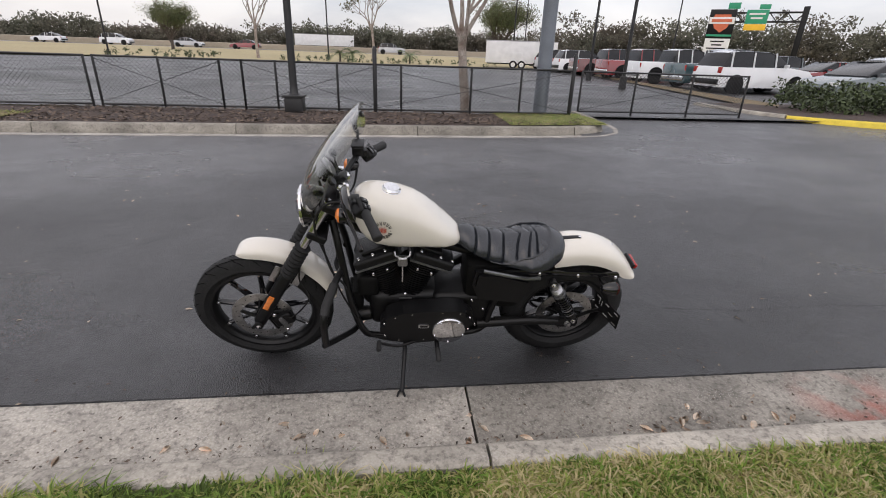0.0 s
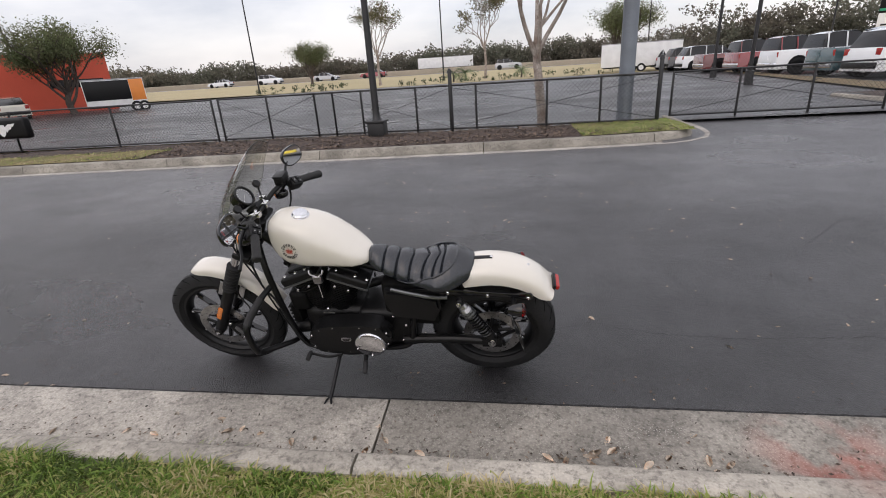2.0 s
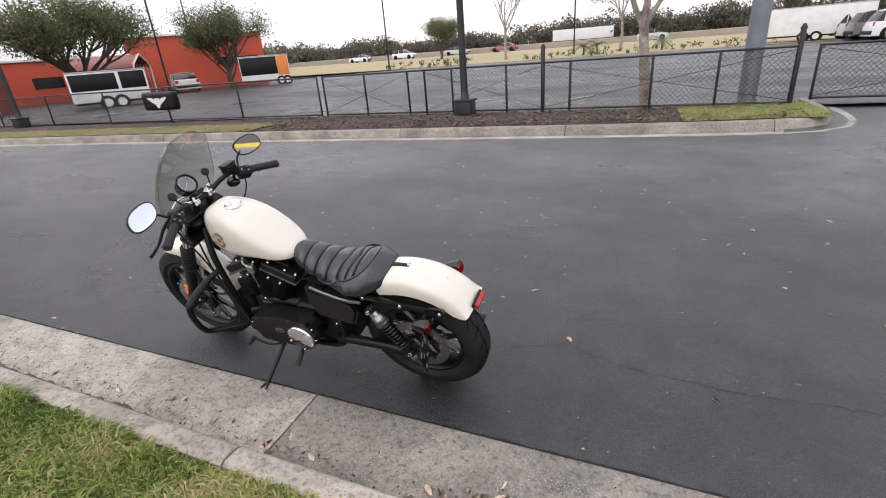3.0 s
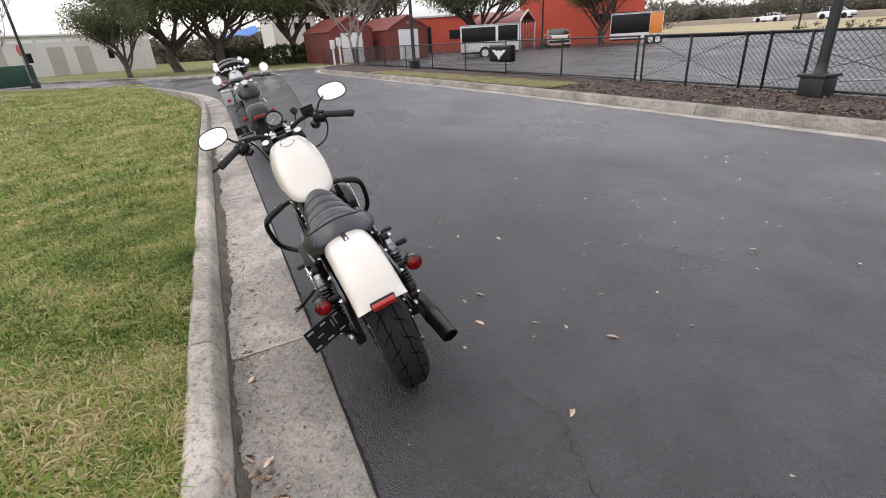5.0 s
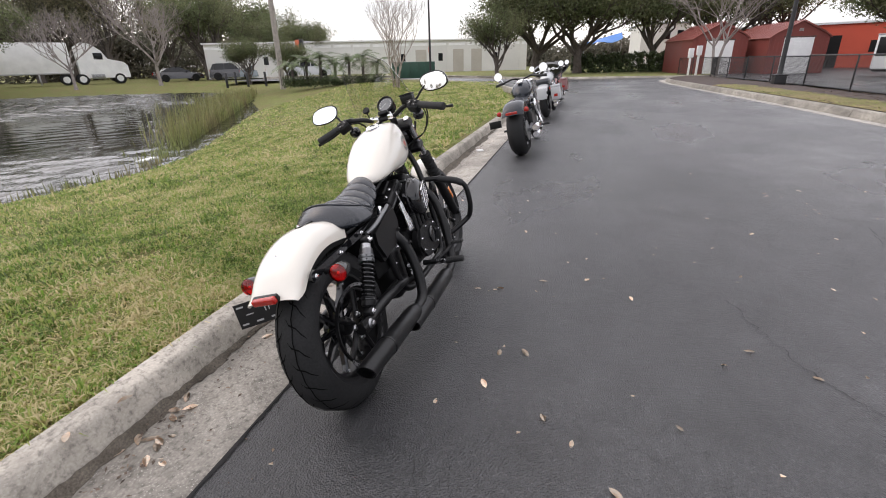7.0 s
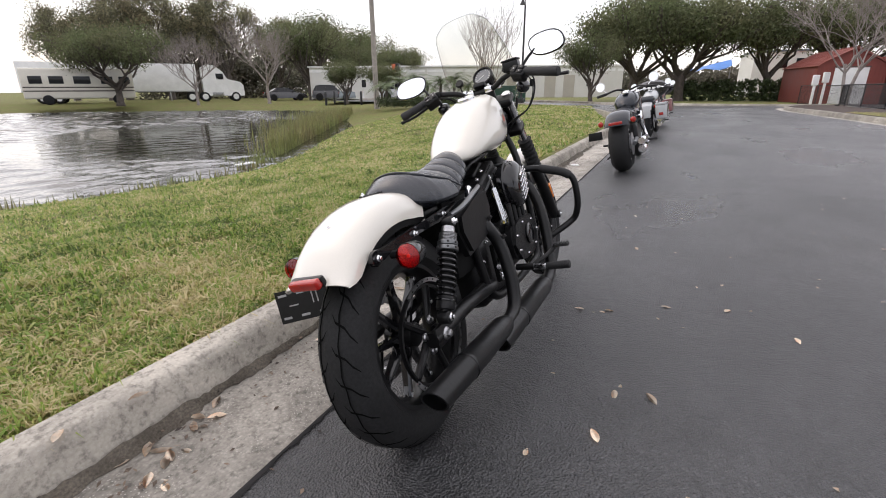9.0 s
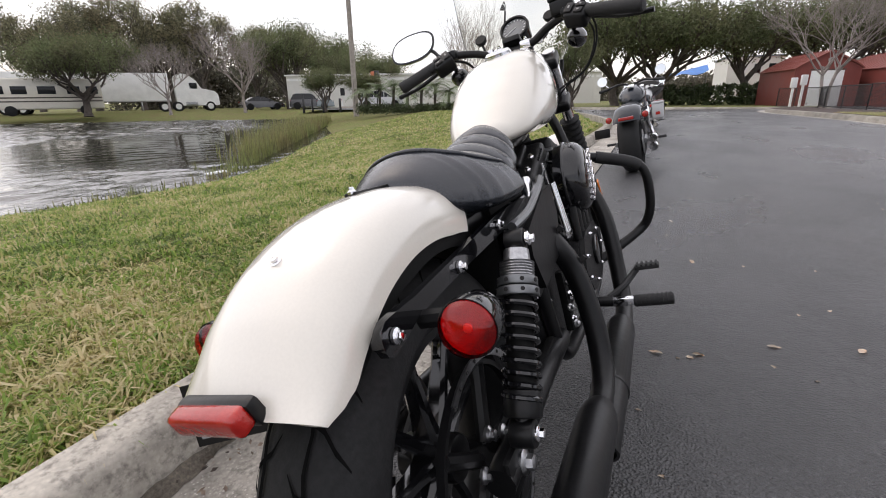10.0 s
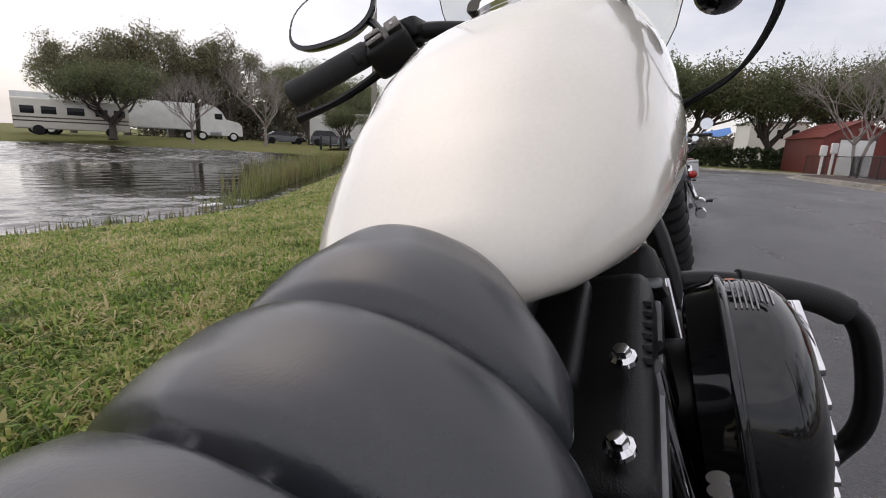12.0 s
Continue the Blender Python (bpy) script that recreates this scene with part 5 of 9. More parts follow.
    part("cover_badge_slot", plate(oval(0.019, 0.005, 16, 4), 0.003, aim((0.738, 0.2155, 0.392), (0, 1, 0))), M["black"], pc)
    part("case_plate", box((0.062, 0.004, 0.009), (0.825, 0.135, 0.505), 0.002), M["steel"], eng, "narrow grey number strip")
    bolt(eng, (0.825, 0.13, 0.53), (0, 1, 0), 0.008, 0.006)
    # horn between the cylinders
    hn = P("horn", box((0.045, 0.03, 0.05), (0.838, 0.115, 0.715), 0.01, seg=3), M["steel"], "bright coil bracket between the cylinders")
    for k in (-1, 1):
        part("bracket_arm", tube([(0.838, 0.12, 0.735), (0.838 + k * 0.03, 0.122, 0.75), (0.838 + k * 0.035, 0.11, 0.765)], 0.005, 6, steps=3), M["steel"], hn)
    part("rod", rod((0.838, 0.125, 0.70), (0.838, 0.125, 0.60), 0.004, seg=8), M["chrome"], hn)
    # timing cover and starter on the right
    tc = part("cam_cover", plate(oval(0.15, 0.085, 32, 3), 0.05, Matrix.Translation((0.80, -0.145, 0.395)) @ Matrix(((1, 0, 0), (0, 0, 1), (0, 1, 0))).to_4x4(), 0.014), M["wrinkle"], eng, "black cam cover")
    for a in span(0, 2 * math.pi, 7)[:-1]:
        bolt(tc, (0.80 + 0.135 * math.cos(a), -0.172, 0.395 + 0.07 * math.sin(a)), (0, -1, 0), 0.006, 0.006)
    part("timer_cover", lathe([(0, 0.045), (0.008, 0.045), (0.012, 0.038), (0.013, 0.001)], (0.83, -0.170, 0.40), (0, -1, 0), 28), M["gloss"], tc)
    for k in range(4):
        part("tappet_rib", rod((0.70 + 0.05 * k, -0.155, 0.47), (0.70 + 0.05 * k, -0.155, 0.56), 0.011, seg=10), M["black"], eng)

    # air cleaner: a fat black drum with silver ribs on its outer face
    ac = Vector((0.803, -0.118, 0.622))
    bm = lathe([(0.0000, 0.0769), (0.0030, 0.0887), (0.0225, 0.0941), (0.0248, 0.0968), (0.0263, 0.0976), (0.0292, 0.0976), (0.0307, 0.0968), (0.0330, 0.0937), (0.0450, 0.0928), (0.0555, 0.0905), (0.0645, 0.0860), (0.0720, 0.0787), (0.0780, 0.0688), (0.0818, 0.0561), (0.0840, 0.0362), (0.0848, 0.0009)], ac, (0, -1, 0), 72)
    bmesh.ops.scale(bm, vec=(1.0, 1, 1.08), space=Matrix.Translation(-ac), verts=bm.verts)
    air = P("air_cleaner", bm, M["gloss"], "gloss black round air cleaner with silver ribs")
    for k in range(6):
        zz = 0.050 - 0.020 * k
        hw = math.sqrt(max(0.0001, 0.080 ** 2 - zz ** 2))
        part("rib", box((hw * 1.25, 0.012, 0.008), ac + Vector((0.01, -0.0825, zz)), 0.003, turn=Matrix.Rotation(-0.45, 3, "Y")), M["chrome"], air, "silver rib")
    # warning label: bars instead of writing, curved onto the drum
    def drum(u, ang, lift=0.0006):
        r = lerp_rows([(0.0330, 0.0937), (0.0450, 0.0928), (0.0555, 0.0905), (0.0645, 0.0860)], u)[0] + lift
        return ac + Vector((r * math.sin(ang), -u, r * 1.08 * math.cos(ang)))
    for nm, u0, u1, a0, a1, mt in [("label_tab", 0.0345, 0.0409, 0.03, 0.13, "sign_orange")] + [("label_bar", 0.0364 + 0.00345 * j, 0.0376 + 0.00345 * j, -0.46 + 0.10 * (j > 4), 0.02 + (0.08 if j > 1 else 0.0) - 0.04 * (j % 3), "label_grey") for j in range(8)]:
        bm = bmesh.new()
        lift = 0.0008
        n = 10
        rings(bm, [[drum(u0, a0 + (a1 - a0) * i / n, lift), drum(u1, a0 + (a1 - a0) * i / n, lift)] for i in range(n + 1)], closed=False, cap=False)
        part(nm, bm, M[mt], air)
    part("intake", rod((0.80, -0.02, 0.625), (0.80, -0.12, 0.625), 0.05, seg=20), M["black"], air)

    # exhaust: two pipes into staggered slash-cut mufflers, right side
    ex = P("exhaust", tube([(0.70, -0.02, 0.55), (0.60, -0.06, 0.555), (0.52, -0.105, 0.555), (0.455, -0.145, 0.535), (0.468, -0.176, 0.46), (0.455, -0.198, 0.34), (0.425, -0.204, 0.25), (0.37, -0.206, 0.216), (0.29, -0.207, 0.212)], 0.0245, 14, steps=6), M["black"], "satin black twin exhaust with slash-cut mufflers")
    part("front_pipe", tube([(1.035, -0.08, 0.62), (1.05, -0.14, 0.57), (1.0, -0.19, 0.45), (0.95, -0.205, 0.28), (0.88, -0.212, 0.20), (0.75, -0.216, 0.178)], 0.0245, 14, steps=6), M["black"], ex)
    for (x0, x1, z0, z1, y) in ((0.31, -0.232, 0.212, 0.238, -0.206), (0.80, 0.20, 0.178, 0.180, -0.208)):
        L = x0 - x1
        prof = [(0, 0.026), (0.03, 0.035), (0.06, 0.039), (L * 0.60, 0.0405), (L * 0.60 + 0.003, 0.0425), (L * 0.63, 0.0425), (L * 0.63 + 0.003, 0.0400), (L, 0.0375), (L, 0.032), (L - 0.06, 0.031)]
        bm = lathe(prof, (x0, y, z0), (x1 - x0, 0, z1 - z0), 28)
        for v in bm.verts:
            if v.co.x < x1 + 0.02:
                v.co.x += (v.co.z - z1) * -0.5 + 0.01
        part("muffler", bm, M["black"], ex, "satin black muffler")
    for xx, yy, zz in ((0.462, -0.160, 0.552), (0.468, -0.195, 0.475)):
        part("pipe_hole", rod((xx, yy, zz), (xx + 0.002, yy - 0.012, zz + 0.010), 0.007, seg=10), M["crack"], ex)

    # oil tank side covers, battery strap
    for sgn in (1, -1):
        out = [(0.505, 0.672), (0.40, 0.652), (0.245, 0.622), (0.235, 0.56), (0.28, 0.47), (0.48, 0.50), (0.515, 0.59)]
        bm = plate(out, 0.05, Matrix.Translation((0, sgn * 0.135, 0)) @ Matrix(((1, 0, 0), (0, 0, 1), (0, 1, 0))).to_4x4(), 0.014)
        sc = P("side_cover", bm, M["black"], "smooth black side cover under the seat")
        part("cover_rail", tube([(0.47, sgn * 0.146, 0.676), (0.40, sgn * 0.154, 0.664), (0.28, sgn * 0.158, 0.640), (0.20, sgn * 0.15, 0.632)], 0.009, 8, steps=4), M["gunmetal"], sc, "dark metal rail along the cover")
    P("battery_box", box((0.28, 0.20, 0.28), (0.40, 0, 0.53), 0.03), M["dark"], "black battery and oil tank")
    gb = P("gearbox", box((0.30, 0.22, 0.26), (0.54, 0.0, 0.36), 0.04, seg=3), M["wrinkle"], "black gearbox case behind the engine")
    for gx, gz in ((0.60, 0.45), (0.50, 0.46), (0.44, 0.40), (0.47, 0.29)):
        for gs in (-1, 1):
            bolt(gb, (gx, gs * 0.108, gz), (0, gs, 0), 0.008, 0.008)
    rg = P("regulator", box((0.045, 0.13, 0.16), (1.055, 0, 0.40), 0.012), M["dark"], "finned black regulator ahead of the engine")
    for k in range(6):
        part("regulator_fin", box((0.02, 0.12, 0.006), (1.085, 0, 0.335 + 0.026 * k), 0.002, seg=1), M["dark"], rg)
    P("oil_filter", lathe([(0, 0.034), (0.004, 0.038), (0.08, 0.038), (0.088, 0.030), (0.09, 0.001)], (0.99, 0.05, 0.33), (1, 0.1, -0.1), 24), M["black"], "black oil filter")
    P("front_coil", box((0.10, 0.10, 0.12), (1.0, 0.04, 0.53), 0.025, seg=3), M["dark"], "black horn and coil cover ahead of the cylinders")
    vb = P("valve_bracket", box((0.03, 0.02, 0.15), (0.50, -0.135, 0.375), 0.008), M["dark"], "black bracket with bright fittings behind the gearbox")
    for k, (fx, fz, fr) in enumerate(((0.520, 0.432, 0.008), (0.500, 0.418, 0.006), (0.505, 0.385, 0.011), (0.485, 0.362, 0.009), (0.492, 0.332, 0.007), (0.505, 0.312, 0.010))):
        bolt(vb, (fx, -0.146, fz), (-0.5, -1, 0.3), fr, 0.006, M["steel"] if k % 2 else M["chrome"])
    for k in range(3):
        part("pushrod_tube", rod((0.645 + 0.017 * k, -0.140, 0.500), (0.640 + 0.012 * k, -0.128, 0.640), 0.0065, seg=12), M["chrome"], eng, "bright pushrod tube")
        part("tube_nut", rod((0.645 + 0.017 * k, -0.140, 0.492), (0.645 + 0.017 * k, -0.140, 0.508), 0.010, seg=6), M["chrome"], eng)
    P("chrome_strap", box((0.03, 0.02, 0.07), (0.415, -0.128, 0.655), 0.006, turn=Matrix.Rotation(0.5, 3, "Y")), M["chrome"], "bright metal strap beside the seat")
    P("seat_pan", box((0.30, 0.16, 0.04), (0.30, 0, 0.645), 0.015), M["black"])

    # forks, headlamp, bars
    for sgn in (1, -1):
        y = sgn * 0.098
        low = Vector((FX[0] + 0.008, y, FX[2]))
        fk = P("fork_leg", rod(low, low + RAKE * 0.36, 0.030, seg=18, edge=0.006), M["black"], "black fork leg")
        part("fork_boot", lathe([(0.34 + 0.012 * k, 0.036 if k % 2 else 0.031) for k in range(16)], low, RAKE, 20), M["rubber"], fk, "ribbed black rubber fork boot")
        part("fork_tube", rod(low + RAKE * 0.50, low + RAKE * 0.79, 0.0205, seg=18), M["chrome"], fk, "chrome fork tube")
        part("axle_cap", rod(low + Vector((0, sgn * -0.02, 0)), low + Vector((0, sgn * 0.036, 0)), 0.022, seg=16, edge=0.004), M["black"], fk)
        bolt(fk, low + Vector((0, sgn * 0.036, 0)), (0, sgn, 0), 0.010, 0.004)
        rf = low + RAKE * 0.165 + Vector((0.0, sgn * 0.031, 0))
        part("reflector", box((0.026, 0.008, 0.088), rf + Vector((0.012, 0, 0.006)), 0.004, turn=Matrix.Rotation(-0.515, 3, "Y")), M["amber"], fk, "amber side reflector")
        br = part("fender_bracket", box((0.03, 0.006, 0.095), low + RAKE * 0.315 + Vector((0.045, sgn * -0.020, 0.01)), 0.002, turn=Matrix.Rotation(-0.515, 3, "Y")), M["steel"], fk, "drilled metal bracket")
        for k in range(3):
            c = low + RAKE * (0.285 + 0.03 * k) + Vector((0.045, sgn * -0.0165, 0.01))
            part("bracket_hole", rod(c - Vector((0, 0.002, 0)) * -sgn, c + Vector((0, sgn * 0.002, 0)), 0.0085, seg=12), M["crack"], br)
        part("fender_bracket_rear", box((0.03, 0.006, 0.09), low + RAKE * 0.315 + Vector((-0.055, sgn * -0.020, -0.02)), 0.002, turn=Matrix.Rotation(-0.515, 3, "Y")), M["steel"], fk)
        fs = Vector((1.075, sgn * 0.203, 1.020))
        sig = P("front_signal", lathe([(-0.045, 0.004), (-0.04, 0.016), (-0.02, 0.027), (0.0, 0.031), (0.008, 0.031)], fs, (1, 0, 0), 20), M["gloss"], "bullet-shaped front turn signal with an amber lens")
        part("lens", lathe([(0.008, 0.0295), (0.016, 0.027), (0.024, 0.015), (0.025, 0.001)], fs, (1, 0, 0), 20), M["amber"], sig, "amber lens")
        part("stalk", rod((1.025, sgn * 0.203, 1.078), (1.062, sgn * 0.203, 1.030), 0.008, seg=8), M["black"], sig)
    cl = P("brake_caliper", box((0.10, 0.045, 0.07), (1.415, 0.075, 0.325), 0.015, turn=Matrix.Rotation(0.4, 3, "Y"), seg=3), M["black"], "black front brake caliper")
    part("caliper_badge", plate(oval(0.014, 0.026, 20, 3), 0.006, aim((1.415, 0.100, 0.325), (0, 1, 0)) @ Matrix.Rotation(0.5, 4, "Z"), 0.001), M["steel"], cl)
    bolt(cl, (1.45, 0.098, 0.37), (0, 1, 0), 0.010, 0.006)
    bolt(cl, (1.40, 0.098, 0.27), (0, 1, 0), 0.010, 0.006)
    for zz, xo in ((0.845, 0), (0.985, -0.07)):
        P("triple_clamp", box((0.085, 0.25, 0.036), (1.200 + xo + 0.0, 0, zz), 0.012, turn=Matrix.Rotation(-0.515, 3, "Y"), seg=3), M["black"], "black fork clamp")
    hl = Vector((1.215, 0, 0.935))
    hd = P("headlamp", lathe([(-0.10, 0.012), (-0.09, 0.045), (-0.05, 0.075), (0.0, 0.088), (0.035, 0.090), (0.042, 0.087)], hl, (1, 0, -0.06), 32), M["gloss"], "round black headlamp")
    part("lamp_rim", lathe([(0.036, 0.091), (0.046, 0.092), (0.052, 0.086), (0.050, 0.080)], hl, (1, 0, -0.06), 32, cap=False), M["chrome"], hd, "chrome headlamp rim")
    part("lamp_lens", lathe([(0.044, 0.082), (0.056, 0.072), (0.066, 0.045), (0.070, 0.001)], hl, (1, 0, -0.06), 32), M["clear"], hd)
    part("reflector_bowl", lathe([(0.042, 0.080), (0.0, 0.055), (-0.03, 0.02), (-0.032, 0.001)], hl, (1, 0, -0.06), 32, cap=False), M["chrome"], hd)

    # windshield: a bowed smoked pane
    rowsW = []
    center = [(0.0, 1.262, 0.985, 0.100, 0.040), (0.12, 1.252, 1.045, 0.150, 0.062), (0.25, 1.226, 1.105, 0.176, 0.070), (0.4, 1.186, 1.165, 0.178, 0.066), (0.6, 1.126, 1.245, 0.163, 0.050), (0.8, 1.062, 1.318, 0.143, 0.036), (0.90, 1.031, 1.350, 0.130, 0.028), (0.97, 1.012, 1.368, 0.108, 0.020), (1.0, 1.004, 1.374, 0.090, 0.014)]
    for u in span(0, 1, 22):
        cx, cz, hw, dep = lerp_rows(center, u)
        row = []
        for k in range(21):
            v = -1 + 2 * k / 20
            row.append((cx - dep * abs(v) ** 2.1, hw * math.sin(v * math.pi / 2), cz - 0.02 * abs(v) ** 2 - dep * 0.25 * v * v))
        rowsW.append(row)
    bm = bmesh.new()
    rings(bm, rowsW, closed=False, cap=False)
    ws = P("windshield", bm, M["shield"], "smoked clear sports windshield")
    ws.visible_shadow = False
    edge = [Vector(r[0]) for r in rowsW] + [Vector(p) for p in rowsW[-1][1:-1]] + [Vector(r[-1]) for r in reversed(rowsW)]
    part("shield_edge", tube(edge, 0.0009, 5, steps=1), M["shield_rim"], ws, "smoky edge of the pane")
    for sgn in (1, -1):
        part("shield_mount", tube([(1.19, sgn * 0.11, 0.93), (1.20, sgn * 0.12, 0.96), (1.205, sgn * 0.125, 0.985)], 0.007, 8, steps=3), M["black"], ws)

    # handlebar, risers, grips, levers, mirrors, speedometer
    hb = P("handlebar", tube([(0.965, 0.265, 1.055), (1.02, 0.205, 1.085), (1.055, 0.13, 1.075), (1.078, 0.065, 1.05), (1.08, 0, 1.046), (1.078, -0.065, 1.05), (1.055, -0.13, 1.075), (1.02, -0.205, 1.085), (0.965, -0.265, 1.055)], 0.0125, 12, steps=6), M["black"], "black drag handlebar")
    for sgn in (1, -1):
        g0, g1 = (Vector((0.983, 0.247, 1.066)), Vector((0.930, 0.367, 1.027))) if sgn > 0 else (Vector((0.975, -0.255, 1.066)), Vector((0.926, -0.405, 1.021)))
        d = (g1 - g0).normalized()
        gp = part("grip", lathe([(0, 0.015), (0.004, 0.018), ((g1 - g0).length - 0.035, 0.0185), ((g1 - g0).length - 0.025, 0.020), ((g1 - g0).length - 0.005, 0.020), ((g1 - g0).length - 0.001, 0.016), ((g1 - g0).length, 0.001)], g0, d, 20), M["grip"], hb, "black ribbed rubber grip")
        hm = aim(g0 - d * 0.030 + Vector((0.006, 0, -0.010)), (-0.72, 0, 0.69), d)
        hr = hm.to_3x3()
        part("switch_housing", box((0.056, 0.070, 0.052), hm.translation, 0.014, turn=hr, seg=3), M["wrinkle"], hb, "black switch housing")
        for bx, by, bw, bl in ((-0.012, 0.012, 0.017, 0.026), (0.010, 0.012, 0.017, 0.026), (-0.001, -0.020, 0.036, 0.022)):
            part("switch_button", box((bw, bl, 0.010), hm @ Vector((bx, by, 0.0265)), 0.003, turn=hr), M["black"], hb)
            part("switch_mark", box((bw * 0.28, bl * 0.22, 0.0012), hm @ Vector((bx, by, 0.0318)), 0.0, turn=hr), M["label_grey"], hb)
        part("lever_perch", box((0.05, 0.036, 0.03), g0 - d * 0.062 + Vector((0.022, 0, 0.004)), 0.008, seg=2), M["black"], hb)
        lv = [g0 - d * 0.05 + Vector((0.045, 0, 0.0)), g0 + d * 0.03 + Vector((0.070, 0, -0.006)), g0 + d * 0.11 + Vector((0.072, 0, -0.012)), g0 + d * 0.175 + Vector((0.075, sgn * 0.012, -0.006))]
        part("lever", tube(lv, 0.006, 8, steps=5, radii=[0.007, 0.008, 0.007, 0.006, 0.008]), M["black"], hb, "black hand lever")
        part("riser", rod((1.095, sgn * 0.045, 1.0), (1.082, sgn * 0.045, 1.05), 0.019, seg=16, edge=0.004), M["black"], hb)
        part("riser_clamp", box((0.05, 0.036, 0.03), (1.08, sgn * 0.045, 1.05), 0.008), M["chrome"], hb, "bright bar clamp")
        bolt(hb, (1.075, sgn * 0.045, 1.066), (-0.2, 0, 1), 0.007, 0.006)
        mc = Vector((1.026, 0.330, 1.158)) if sgn > 0 else Vector((1.027, -0.354, 1.158))
        mm = aim(mc, (-0.96, sgn * -0.16, 0.24 if sgn > 0 else 0.10))
        bm = bmesh.new()
        loops = []
        for zz, kx in ((-0.030, 0.35), (-0.024, 0.72), (-0.012, 0.95), (-0.002, 1.0), (0.002, 1.0), (0.003, 0.95)):
            loops.append([mm @ Vector((x * kx + sgn * 0.012 * y / 0.05, y * kx, zz)) for x, y in oval(0.080, 0.049, 32, 2.5)])
        rings(bm, loops)
        mi = P("mirror", bm, M["gloss"], "black oval rear-view mirror")
        bm = bmesh.new()
        bm.faces.new([bm.verts.new(mm @ Vector((x + sgn * 0.012 * y / 0.05, y, 0.0042))) for x, y in oval(0.074, 0.043, 32, 2.5)])
        part("mirror_glass", bm, M["mirror"], mi, "reflecting glass")
        part("mirror_stem", tube([g0 - d * 0.062 + Vector((0.02, 0, 0.012)), (1.02, sgn * 0.235, 1.098), (1.035, sgn * 0.262, 1.125), (1.035, sgn * 0.30, 1.15)], 0.006, 8, steps=5), M["black"], mi)
    # clutch and throttle cables, brake line
    P("cable", tube([(1.03, 0.20, 1.075), (1.13, 0.17, 1.05), (1.20, 0.13, 0.92), (1.16, 0.11, 0.70), (1.11, 0.12, 0.50), (1.0, 0.16, 0.30), (0.90, 0.16, 0.25)], 0.0045, 6), M["rubber"], "black cable")
    P("cable", tube([(1.03, -0.255, 1.07), (1.05, -0.266, 1.03), (1.05, -0.254, 0.972), (1.06, -0.211, 0.918), (1.08, -0.140, 0.892), (1.05, -0.09, 0.86), (0.95, -0.08, 0.78)], 0.0032, 6), M["rubber"], "black cable")
    P("cable", tube([(1.02, -0.24, 1.07), (1.04, -0.258, 1.02), (1.045, -0.246, 0.965), (1.06, -0.203, 0.912), (1.09, -0.13, 0.88), (1.10, -0.05, 0.80)], 0.0028, 6), M["rubber"], "black cable")
    P("brake_line", tube([(1.17, 0.05, 0.92), (1.25, 0.10, 0.80), (1.30, 0.115, 0.62), (1.27, 0.12, 0.50), (1.36, 0.10, 0.36), (1.41, 0.09, 0.35)], 0.004, 6), M["rubber"], "black brake hose")
    P("brake_line", tube([(1.20, 0.06, 0.86), (1.16, 0.10, 0.66), (1.10, 0.125, 0.58), (1.06, 0.14, 0.45), (1.0, 0.145, 0.27), (0.8, 0.17, 0.235), (0.62, 0.17, 0.25)], 0.005, 6), M["rubber"], "black wiring hose")
    mcyl = P("brake_reservoir", box((0.05, 0.07, 0.045), (1.03, -0.185, 1.11), 0.01, seg=3), M["black"], "black brake fluid reservoir")
    part("reservoir_lid", box((0.054, 0.074, 0.008), (1.03, -0.185, 1.135), 0.003), M["black"], mcyl)
    gn = Vector((-0.80, 0, 0.60)).normalized()
    gc = Vector((1.140, -0.004, 1.118))
    sp = P("speedometer", lathe([(-0.05, 0.030), (-0.045, 0.045), (0.0, 0.050), (0.003, 0.050)], gc, gn, 32), M["gloss"], "round black speedometer")
    part("dial", lathe([(0.004, 0.043), (0.0045, 0.001)], gc, gn, 32), M["gauge"], sp, "grey dial face")
    part("bezel", lathe([(0.004, 0.052), (0.012, 0.050), (0.012, 0.044), (0.006, 0.043)], gc, gn, 32, cap=False), M["black"], sp)
    gm = aim(gc + gn * 0.0052, gn)
    for k in range(13):
        a = radians(-120 + 20 * k)
        part("dial_mark", plate([(-0.0012, 0.032), (0.0012, 0.032), (0.0012, 0.039), (-0.0012, 0.039)], 0.0006, gm @ Matrix.Rotation(-a, 4, "Z")), M["print_white"], sp)
    part("needle", plate([(-0.001, -0.006), (0.001, -0.006), (0.0006, 0.034), (-0.0006, 0.034)], 0.001, gm @ Matrix.Translation((0, 0, 0.001)) @ Matrix.Rotation(radians(125), 4, "Z")), M["print_white"], sp)
    part("gauge_bracket", box((0.07, 0.06, 0.02), (1.10, 0, 1.068), 0.006, turn=Matrix.Rotation(0.5, 3, "Y")), M["black"], sp)
    # small oval pods on stalks either side of the gauge
    for px, py, pz in ((1.110, 0.112, 1.120), (1.130, -0.125, 1.122)):
        gl = P("gauge_pod", lathe([(-0.018, 0.008), (-0.012, 0.018), (0.0, 0.021), (0.004, 0.018)], (px, py, pz), (-0.8, 0, 0.6), 20), M["black"], "small black pod beside the gauge")
        part("pod_stalk", tube([(px, py, pz - 0.01), (px - 0.01, py * 0.88, 1.07), (px - 0.025, py * 0.7, 1.05)], 0.004, 6, steps=3), M["black"], gl)
        part("pod_clamp", box((0.03, 0.022, 0.03), (px - 0.03, py * 0.68, 1.058), 0.006), M["chrome"], gl, "bright clamp")

